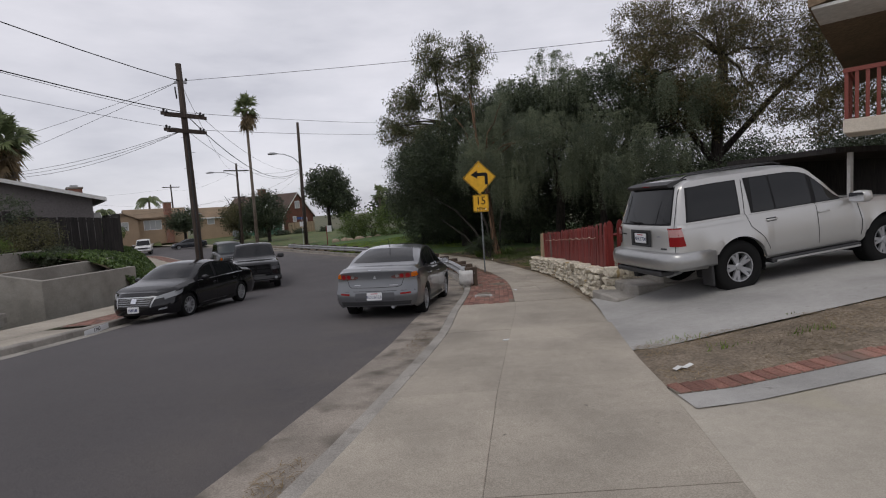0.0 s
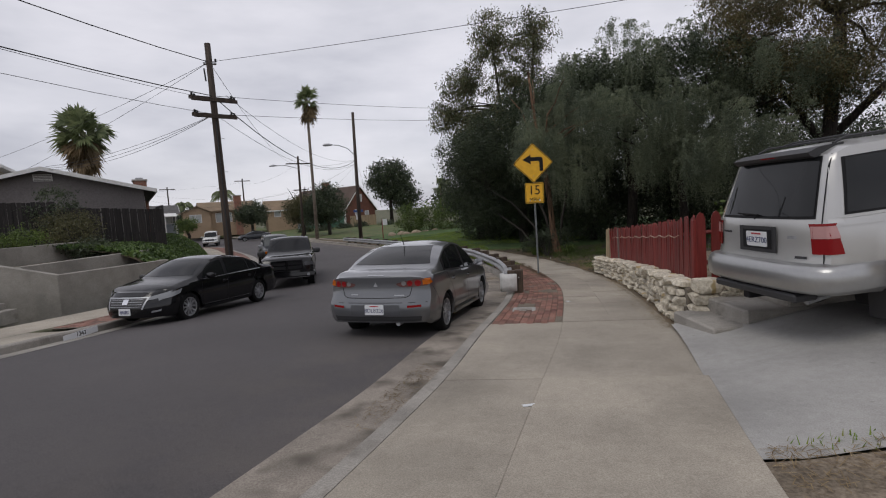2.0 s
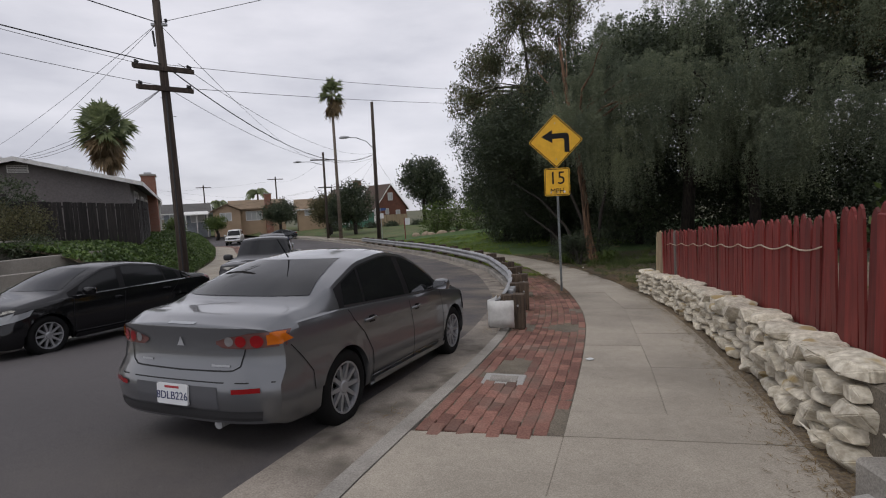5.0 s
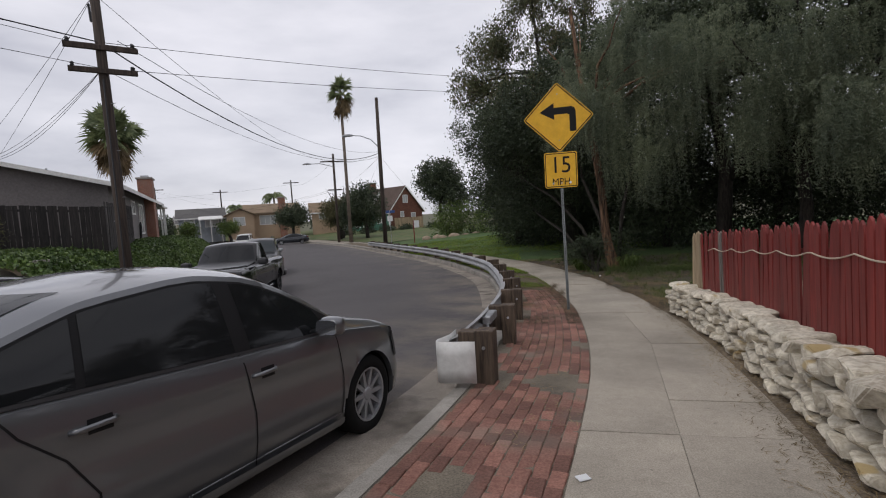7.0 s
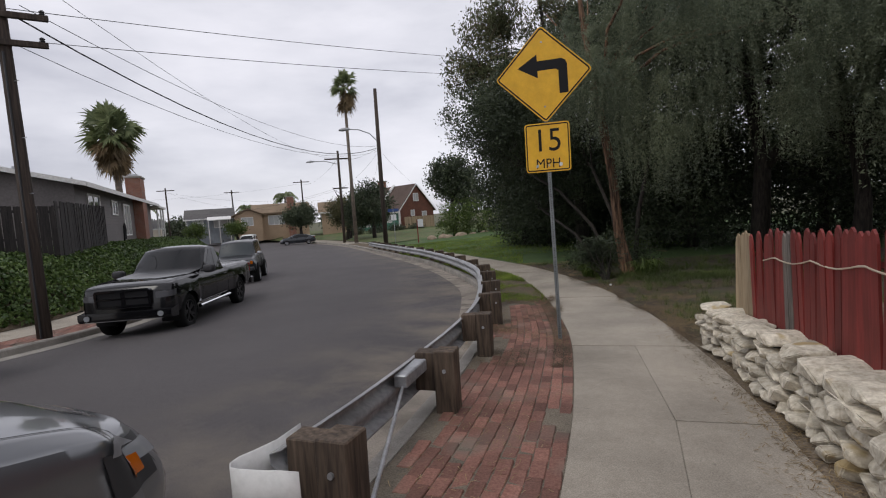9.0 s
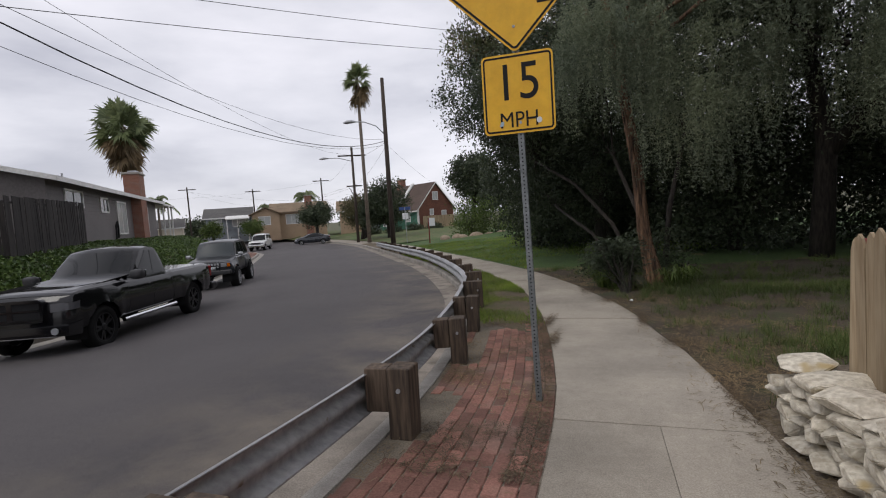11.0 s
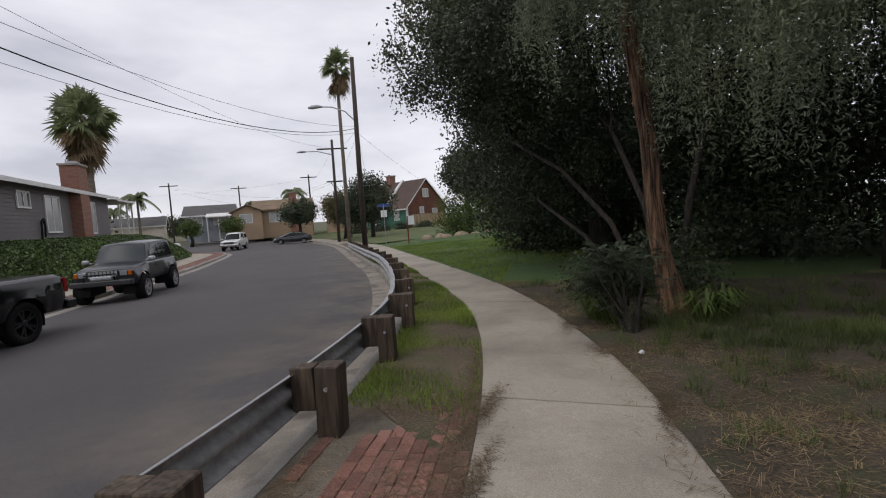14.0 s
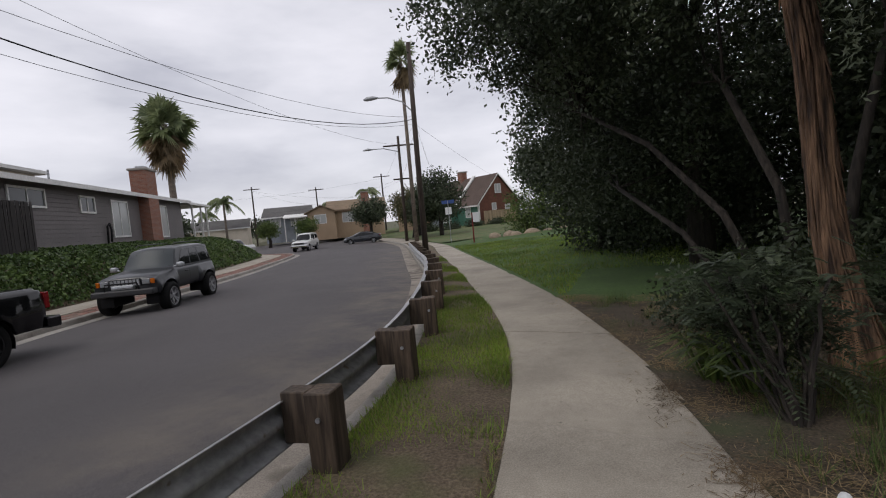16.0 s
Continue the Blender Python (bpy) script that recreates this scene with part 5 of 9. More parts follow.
    def handle(self, x, z, mat=None, sides=("left", "right")):
        for s in sides:
            sg = 1 if s == "left" else -1
            hit = self.bvh.ray_cast(Vector((x, 9 * sg, z)), Vector((0, -sg, 0)))[0]
            if hit:
                part("door_handle", tubed([(x - 0.10, hit.y - 0.005 * sg, z - 0.004), (x - 0.07, hit.y + 0.025 * sg, z), (x + 0.07, hit.y + 0.025 * sg, z + 0.004), (x + 0.10, hit.y - 0.005 * sg, z + 0.004)], 0.014, 6), mat or self.paint, self.root, smooth=True)

    def mirror(self, x, z, mat=None, size=1.0):
        w = self.cabin[6]
        for sg in (1, -1):
            bm = bmesh.new()
            bmesh.ops.create_icosphere(bm, subdivisions=3, radius=1)
            for vv in bm.verts:
                big = max(abs(vv.co.x) * 0.8, abs(vv.co.y), abs(vv.co.z))
                vv.co *= 0.55 + 0.45 / max(big, 0.3)
            bmesh.ops.scale(bm, verts=bm.verts, vec=(0.062 * size, 0.095 * size, 0.070 * size))
            bmesh.ops.translate(bm, verts=bm.verts, vec=(x, sg * (w + 0.17), z))
            tube(bm, [(x + 0.03, sg * (w - 0.02), z - 0.05), (x, sg * (w + 0.12), z - 0.02)], 0.025, 6)
            mr = part("wing_mirror", bm, mat or self.paint, self.root, smooth=True)
            part("mirror_glass", prismed(rounded(0.17 * size, 0.10 * size, 0.03), -0.002, 0.002, "x"), CHROME, mr, m=pose(x - 0.074 * size, sg * (w + 0.17), z))

    def plate(self, face, z, text="", sticker=True, y=0.0, w=0.305):
        o = Vector((9 if face == "front" else -9, y, z))
        d = Vector((-1 if face == "front" else 1, 0, 0))
        hit = self.bvh.ray_cast(o, d)[0] or Vector((0, y, z))
        turn = 90 if face == "front" else -90
        p = obj("licence_plate", None, self.root, pose(hit.x - d.x * 0.02, y, z, 0, 0, turn))
        part("plate_panel", prismed(rounded(w, 0.152, 0.015), -0.003, 0.012), PLATE_WHITE, p)
        ink = plain_mat("plate_ink", (0.03, 0.04, 0.12), 0.5)
        if text:
            obj("number", text_mesh(text, 0.082, ink, "number", 0.001), p, pose(0, -0.005, -0.012, 90))
            part("state_bar", boxed(-0.07, 0.07, -0.005, -0.003, 0.046, 0.062), plain_mat("plate_red", (0.4, 0.04, 0.05), 0.5), p)
        else:
            for k in range(7):
                part("character_bar", boxed(-0.12 + k * 0.035, -0.097 + k * 0.035, -0.005, -0.003, -0.045, 0.03), ink, p)

    def wheels(self, rim_mat, tw, spokes, share):
        r = self.r
        bm = bmesh.new()
        rr = r * share
        lathe(bm, [(rr, -tw * 0.46), (r * 0.86, -tw * 0.5), (r * 0.97, -tw * 0.43), (r, -tw * 0.30), (r, tw * 0.30), (r * 0.97, tw * 0.43), (r * 0.86, tw * 0.5), (rr, tw * 0.46), (rr * 0.97, tw * 0.2), (rr * 0.97, -tw * 0.2), (rr, -tw * 0.46)], 40)
        tyre = bpy.data.meshes.new("tyre")
        bm.to_mesh(tyre)
        bm.free()
        tyre.materials.append(TYRE)
        tyre.polygons.foreach_set("use_smooth", [True] * len(tyre.polygons))
        bm = bmesh.new()
        lathe(bm, [(rr * 1.0, tw * 0.47), (rr * 0.93, tw * 0.46), (rr * 0.90, tw * 0.30), (rr * 0.88, -tw * 0.3)], 40)
        for k in range(spokes):
            a0 = 2 * math.pi * k / spokes
            for da in ((-0.13, 0.13) if spokes <= 6 else (0,)):
                wd = (0.10 if share < 0.6 else 0.075) * rr if spokes <= 6 else 0.07 * rr
                p0 = Vector((math.cos(a0 + da * 0.4) * rr * 0.18, tw * 0.36, math.sin(a0 + da * 0.4) * rr * 0.18))
                p1 = Vector((math.cos(a0 + da * 1.5) * rr * 0.93, tw * 0.42, math.sin(a0 + da * 1.5) * rr * 0.93))
                t = (p1 - p0).normalized()
                s = t.cross(Vector((0, 1, 0))).normalized()
                pts = []
                for p, ww in ((p0, wd * 1.3), (p1, wd)):
                    pts.append([bm.verts.new(p + s * ww + Vector((0, dy, 0))) for dy in (0, -0.035)] + [bm.verts.new(p - s * ww + Vector((0, dy, 0))) for dy in (-0.035, 0)])
                for i in range(4):
                    bm.faces.new((pts[0][i], pts[0][(i + 1) % 4], pts[1][(i + 1) % 4], pts[1][i]))
        lathe(bm, [(0.001, tw * 0.42), (rr * 0.20, tw * 0.41), (rr * 0.26, tw * 0.36), (rr * 0.26, tw * 0.22)], 16)
        bmesh.ops.recalc_face_normals(bm, faces=bm.faces)
        rim = bpy.data.meshes.new("rim")
        bm.to_mesh(rim)
        bm.free()
        rim.materials.append(rim_mat)
        bm = bmesh.new()
        lathe(bm, [(0.001, tw * 0.05), (rr * 0.87, tw * 0.05), (rr * 0.87, -tw * 0.1), (0.001, -tw * 0.1)], 24)
        disc = bpy.data.meshes.new("brake_disc")
        bm.to_mesh(disc)
        bm.free()
        disc.materials.append(BLACK)
        for sx in (1, -1):
            for sy in (1, -1):
                w = obj("wheel", None, self.root, pose(sx * self.wb, sy * (self.track - tw * 0.5), r, 0, 0, 0 if sy > 0 else 180))
                obj("tyre", tyre, w)
                obj("rim", rim, w)
                obj("brake_disc", disc, w)


def sedan(name, label, m, paint, wb, L0, L1, W, H, r, rim, spokes=10, belt=0.93):
    """A four-door saloon: L0 behind the rear axle, L1 ahead of the front axle."""
    h = wb / 2
    xr, xf = -h - L0, h + L1
    deck = [(xr, belt + 0.02), (xr + 0.12, belt + 0.10), (xr + 0.6, belt + 0.13), (h - 0.05 - 0.72, belt + 0.03), (h - 0.30, belt + 0.03), (h + 0.25, belt - 0.05), (xf - 0.25, 0.78), (xf - 0.08, 0.70), (xf, 0.62)]
    half = [(xr, W * 0.945), (xr + 0.30, W * 0.985), (xr + 0.8, W), (h - 0.2, W), (h + 0.4, W * 0.98), (xf - 0.3, W * 0.93), (xf, W * 0.84)]
    base = [(xr, 0.30), (xr + 0.15, 0.25), (-h, 0.22), (h, 0.20), (xf - 0.2, 0.20), (xf, 0.22)]
    cabin = (h - 0.28, h - 1.20, -h + 0.24, -h - 0.52, belt + 0.0, H - 0.06, W * 0.90, W * 0.66)
    profile = [(xr, belt + 0.03), (xr + 0.10, belt + 0.10), (xr + 0.42, belt + 0.13), (-h - 0.42, belt + 0.14), (-h - 0.02, H - 0.21), (-h + 0.38, H - 0.07), (-0.42, H - 0.005), (-0.05, H), (h - 0.98, H - 0.045), (h - 0.62, H - 0.19), (h - 0.18, belt + 0.09), (h - 0.02, belt + 0.045), (h + 0.35, belt - 0.02), (xf - 0.30, 0.85), (xf - 0.12, 0.81), (xf, 0.77)]
    shoulder = [(xr, belt - 0.03), (xr + 0.3, belt + 0.035), (-h, belt + 0.045), (0, belt - 0.005), (h - 0.3, belt - 0.03), (h + 0.3, belt - 0.10), (xf - 0.3, 0.78), (xf, 0.72)]
    rear = ((0.2, 0.12), (0.30, 0.05), (0.42, 0.0), (0.58, 0.0), (0.645, 0.015), (0.69, 0.075), (0.85, 0.085), (0.98, 0.07), (1.08, 0.10), (1.15, 0.14))
    front = ((0.2, 0.09), (0.30, 0.02), (0.42, 0.0), (0.52, 0.02), (0.66, 0.10), (0.80, 0.24))
    c = Car(name, label, m, paint, wb, r, W * 0.97, deck, half, base, cabin, rim, 0.215, spokes, arch=1.13, profile=profile, shoulder=shoulder, rear=rear, front=front, rounds=(0.17, 0.32))
    c.ruled("rear_window", "rear", [(-0.66, belt + 0.19), (0.66, belt + 0.19)], [(-0.50, H - 0.085), (0.50, H - 0.085)], CAR_GLASS)
    c.ruled("windscreen", "front", [(-0.70, belt + 0.105), (0.70, belt + 0.105)], [(-0.52, H - 0.085), (0.52, H - 0.085)], CAR_GLASS)
    c.side_glass("window_surround", h - 0.36, -h - 0.02, BLACK, 0.003, 0.012, 0.03)
    c.side_glass("front_window", h - 0.50, 0.06, low=0.03, lean=(-0.10, -0.02))
    c.side_glass("rear_door_window", -0.06, -h + 0.42, low=0.03, lean=(-0.02, 0.04))
    c.side_glass("quarter_window", -h + 0.38, -h + 0.06, low=0.03, lean=(0.04, 0.06))
    c.line("door_seam", [(h - 0.42, 0.30), (h - 0.40, 0.60), (h - 0.44, belt - 0.04)])
    c.line("door_seam", [(0.02, 0.28), (0.02, 0.60), (-0.04, belt + 0.01)])
    c.line("door_seam", [(-h + 0.44, 0.30), (-h + 0.42, 0.55), (-h + 0.30, 0.74), (-h + 0.14, belt - 0.06), (-h + 0.08, belt + 0.03)])
    c.line("belt_strip", [(h - 0.44, belt - 0.005), (0, belt + 0.012), (-h + 0.05, belt + 0.062)], 0.009, DARK_PLASTIC, out=0.008)
    c.handle(0.12 - 0.0, belt - 0.13)
    c.handle(-h + 0.42, belt - 0.10)
    c.mirror(h - 0.62, belt + 0.06)
    c.both("sill", ((-h + 0.42, 0.20), (h - 0.42, 0.19), (h - 0.42, 0.285), (-h + 0.42, 0.30)), paint, out=0.035)
    for x, z in ((0.14, belt - 0.13), (-h + 0.44, belt - 0.10)):
        c.both("handle_recess", ((x - 0.05, z - 0.035), (x + 0.06, z - 0.035), (x + 0.06, z + 0.03), (x - 0.05, z + 0.03)), BLACK, out=0.003)
    return c


SMOKED_LENS = glass_mat("smoked_headlight_lens", (0.07, 0.07, 0.075), 0.06)
SILVER_GREY = paint_mat("gunmetal_paint", (0.135, 0.14, 0.148), 0.28, 0.6, 1.0, 0.03)
BLACK_PAINT = paint_mat("black_car_paint", (0.006, 0.006, 0.007), 0.08, 0.0, 0.0, 0.02)
CHARCOAL = paint_mat("charcoal_paint", (0.011, 0.013, 0.016), 0.28, 0.0, 0.15, 0.03)
SILVER = paint_mat("silver_paint", (0.47, 0.465, 0.45), 0.32, 0.55, 0.7, 0.05)
WHITE_PAINT = paint_mat("white_car_paint", (0.72, 0.72, 0.70), 0.3)


BADGE = plain_mat("dull_chrome_badge", (0.42, 0.43, 0.45), 0.45, 0.5)


def lancer():
    m = pose(-1.04, 11.98, -0.80, 0, 3.4, 80.6)
    c = sedan("grey_saloon_car", "gunmetal grey saloon car parked at the kerb, front wing dented", m, SILVER_GREY, 2.62, 0.98, 0.93, 0.88, 1.50, 0.325, ALLOY, 10, 0.95)
    xr = -1.31 - 0.98
    # the crumpled front wing
    for v in c.body.data.vertices:
        k = min(1, max(0, (v.co.x - 1.66) / 0.2)) * min(1, max(0, (-v.co.y - 0.42) / 0.2)) * min(1, max(0, (v.co.z - 0.52) / 0.12))
        if k:
            v.co += Vector((noise.noise(v.co * 7) * 0.03 - 0.02, 0.035 + noise.noise(v.co * 6 + Vector((5, 0, 0))) * 0.05, noise.noise(v.co * 5 + Vector((0, 9, 0))) * 0.03)) * k
    c.line("bonnet_seam", [(1.10, -0.70), (1.5, -0.70), (1.85, -0.66), (2.05, -0.60)], 0.004, BLACK, ("top",))
    c.line("bonnet_seam", [(1.10, 0.70), (1.5, 0.70), (1.85, 0.66), (2.05, 0.60)], 0.004, BLACK, ("top",))
    c.patch("cowl", "top", ((1.12, -0.62), (1.12, 0.62), (1.24, 0.56), (1.24, -0.56)), DARK_PLASTIC, 0.004)
    part("wiper", tubed([(1.16, -0.45, 1.03), (1.10, -0.1, 1.09), (1.08, 0.1, 1.10)], 0.008, 5), BLACK, c.root)
    smoked, pale = plain_mat("smoked_red_lens", (0.13, 0.06, 0.055), 0.12), plain_mat("clear_lens", (0.20, 0.19, 0.19), 0.12)
    for s in (1, -1):
        tail = c.ruled("tail_light", "rear", [(0.34 * s, 0.865), (0.40 * s, 0.835), (0.60 * s, 0.83), (0.825 * s, 0.845)], [(0.345 * s, 0.885), (0.45 * s, 0.915), (0.62 * s, 0.945), (0.82 * s, 0.955)], smoked, 0.008)
        for name, y, r, mat in (("reversing_lens", 0.455, 0.036, pale), ("brake_lens", 0.545, 0.042, RED_LENS), ("brake_lens", 0.66, 0.046, RED_LENS)):
            c.ruled(name, "rear", [(y * s - r * math.cos(a), 0.885 - r * math.sin(a)) for a in np.linspace(0, math.pi, 9)], [(y * s - r * math.cos(a), 0.885 + r * math.sin(a)) for a in np.linspace(0, math.pi, 9)], mat, 0.013, parent=tail)
        c.patch("indicator_lens", "rear", ((0.725 * s, 0.855), (0.815 * s, 0.86), (0.81 * s, 0.945), (0.725 * s, 0.93)), AMBER_LENS, 0.014, parent=tail)
        c.patch("reflector", "rear", ((0.52 * s, 0.525), (0.72 * s, 0.535), (0.72 * s, 0.57), (0.52 * s, 0.56)), RED_LENS, 0.010)
        c.patch("headlight", "front", ((0.50 * s, 0.60), (0.74 * s, 0.66), (0.76 * s, 0.74), (0.52 * s, 0.70)), LAMP_GLASS, 0.010)
    c.both("side_indicator", ((1.31 + 0.52, 0.61), (1.31 + 0.62, 0.60), (1.31 + 0.60, 0.68), (1.31 + 0.50, 0.70)), AMBER_LENS, out=0.014)
    c.both("headlight_housing", ((1.31 + 0.40, 0.56), (1.31 + 0.72, 0.54), (1.31 + 0.68, 0.74), (1.31 + 0.36, 0.78)), DARK_PLASTIC, out=0.006)
    c.both("indicator_side", ((xr + 0.20, 0.862), (xr + 0.32, 0.885), (xr + 0.25, 0.945), (xr + 0.18, 0.945)), AMBER_LENS, out=0.010)
    c.line("boot_seam", [(0.60, 0.94), (0.575, 0.82), (0.54, 0.705), (0.48, 0.672), (0.0, 0.665), (-0.48, 0.672), (-0.54, 0.705), (-0.575, 0.82), (-0.60, 0.94)], 0.005, BLACK, ("rear",))
    c.line("bumper_groove", [(-0.80, 0.60), (0.80, 0.60)], 0.004, BLACK, ("rear",))
    c.line("bumper_joint", [(xr + 0.30, 0.84), (xr + 0.50, 0.60), (xr + 0.52, 0.45)], 0.004)
    # flat patch of darker grey: the recess's shade is put into its colour
    c.patch("plate_recess", "rear", ((-0.40, 0.41), (0.40, 0.41), (0.40, 0.57), (-0.40, 0.57)), plain_mat("shadowed_grey", (0.09, 0.092, 0.1), 0.4), 0.004)
    c.patch("lower_valance", "rear", ((-0.70, 0.32), (0.70, 0.32), (0.72, 0.395), (-0.72, 0.395)), DARK_PLASTIC, 0.006, n=14)
    c.patch("badge", "rear", ((-0.035, 0.84), (0.035, 0.84), (0.0, 0.91), (-0.0, 0.91)), BADGE, 0.010)
    c.patch("model_lettering", "rear", ((-0.46, 0.70), (-0.30, 0.70), (-0.30, 0.716), (-0.46, 0.716)), BADGE, 0.006)
    c.patch("model_lettering", "rear", ((0.30, 0.715), (0.42, 0.715), (0.42, 0.73), (0.30, 0.73)), BADGE, 0.006)
    c.patch("high_brake_light", "rear", ((-0.13, 1.00), (0.13, 1.00), (0.13, 1.012), (-0.13, 1.012)), BADGE, 0.006)
    c.plate("rear", 0.50, "8DLB226")
    part("aerial", tubed([(-0.95, 0.0, 1.44), (-1.1, 0.0, 1.62)], [0.008, 0.004], 6), BLACK, c.root)
    part("exhaust", tubed([(xr + 0.4, -0.35, 0.30), (xr + 0.06, -0.35, 0.28)], 0.035, 10), STEEL, c.root)
    c.both("wing_dent", ((1.31 + 0.40, 0.76), (1.31 + 0.62, 0.72), (1.31 + 0.50, 0.80), (1.31 + 0.42, 0.82)), plain_mat("bare_dented_metal", (0.3, 0.3, 0.31), 0.4, 0.4), sides=("right",), out=0.008)


def altima():
    c = sedan("black_saloon_car", "glossy black saloon car parked facing the camera at the opposite kerb", pose(-7.62, 14.75, G(-7.62, 14.75) - 0.15 + 0.06, 0, -2.4, -95.9), BLACK_PAINT, 2.776, 1.08, 0.97, 0.915, 1.47, 0.33, ALLOY, 10, 0.94)
    h = 1.388
    for s in (1, -1):
        c.patch("headlight", "front", ((0.48 * s, 0.60), (0.80 * s, 0.66), (0.84 * s, 0.78), (0.54 * s, 0.68)), LAMP_GLASS, 0.010)
        c.patch("fog_light_trim", "front", ((0.58 * s, 0.33), (0.72 * s, 0.35), (0.73 * s, 0.39), (0.60 * s, 0.37)), BADGE, 0.008)
        c.patch("tail_light", "rear", ((0.5 * s, 0.82), (0.85 * s, 0.85), (0.85 * s, 1.0), (0.5 * s, 0.96)), RED_LENS, 0.010)
    c.both("headlight_side", ((h + 0.30, 0.70), (h + 0.72, 0.58), (h + 0.70, 0.70), (h + 0.22, 0.80)), LAMP_GLASS, out=0.010)
    c.patch("grille", "front", ((-0.44, 0.44), (0.44, 0.44), (0.50, 0.66), (-0.50, 0.66)), DARK_PLASTIC, 0.008, n=12)
    for k in range(4):
        c.patch("grille_bar", "front", ((-0.42, 0.475 + k * 0.05), (0.42, 0.475 + k * 0.05), (0.42, 0.483 + k * 0.05), (-0.42, 0.483 + k * 0.05)), BADGE, 0.014, n=12)
    c.patch("grille_frame", "front", ((-0.54, 0.655), (0.54, 0.655), (0.53, 0.68), (-0.53, 0.68)), BADGE, 0.014, n=12)
    for s in (1, -1):
        c.patch("grille_frame", "front", ((0.42 * s, 0.42), (0.45 * s, 0.42), (0.53 * s, 0.67), (0.49 * s, 0.67)), BADGE, 0.014)
    c.patch("badge", "front", ((-0.07, 0.53), (0.07, 0.53), (0.07, 0.64), (-0.07, 0.64)), CHROME, 0.022)
    c.both("belt_trim", ((-h - 0.10, 0.978), (h - 0.5, 0.918), (h - 0.5, 0.928), (-h - 0.10, 0.988)), BADGE, out=0.012, n=14)
    c.plate("front", 0.37)


def boxy(name, label, m, paint, wb, L0, L1, W, H, r, belt, bonnet, cabin, rim, deck=None, spokes=5, category="car", arch=1.16, clear=0.42, flare=0.0, tyre_w=0.25, track=None, nose=0.92, estate=False, tumble=0.22, rim_share=0.66):
    h = wb / 2
    xr, xf = -h - L0, h + L1
    deck = deck or [(xr, belt - 0.05), (xr + 0.03, belt), (cabin[0] + 0.02, belt), (cabin[0] + 0.12, bonnet + 0.05), (xf - 0.35, bonnet - 0.03), (xf - 0.08, bonnet - 0.10), (xf, bonnet - 0.28)]
    half = [(xr, W * 0.93), (xr + 0.12, W * 0.975), (xr + 0.4, W), (h, W), (xf - 0.3, W * 0.98), (xf - 0.1, W * (nose + 0.03)), (xf, W * (nose - 0.02))]
    base = [(xr, clear + 0.12), (xr + 0.1, clear + 0.02), (-h, clear), (h, clear), (xf - 0.1, clear + 0.0), (xf, clear + 0.05)]
    xa, xs, xrr, xc, zb, zr = cabin[:6]
    profile = shoulder = None
    rear = ((0, 0.04), (0.6, 0.0), (1.3, 0.02))
    if estate:
        # the roof runs on to the tailgate, which leans
        profile = [(xr, zr + 0.0), (xr + 0.3, zr + 0.05), (xrr + 0.6, zr + 0.065), (xs - 0.3, zr + 0.05), (xs, zr), (xa, zb + 0.03), (xa + 0.14, bonnet + 0.05), (xf - 0.35, bonnet - 0.0), (xf - 0.08, bonnet - 0.06), (xf, bonnet - 0.16)]
        shoulder = [(xr, zb - 0.01), (xa, zb - 0.02), (xa + 0.2, bonnet - 0.02), (xf - 0.3, bonnet - 0.07), (xf, bonnet - 0.20)]
        rear = ((0, 0.05), (0.5, 0.0), (0.68, 0.0), (0.75, 0.06), (zb - 0.05, 0.08), (zr - 0.06, xrr - xr), (zr + 0.06, xrr - xr + 0.09))
    return Car(name, label, m, paint, wb, r, track or W * 0.97, deck, half, base, cabin, rim, tyre_w, spokes, arch, category, 0.04, flare, profile, shoulder, rear, ((0, 0.05), (0.5, 0.0), (0.9, 0.03), (1.2, 0.08)), (0.10, 0.12), tumble, rim_share, 0.07)


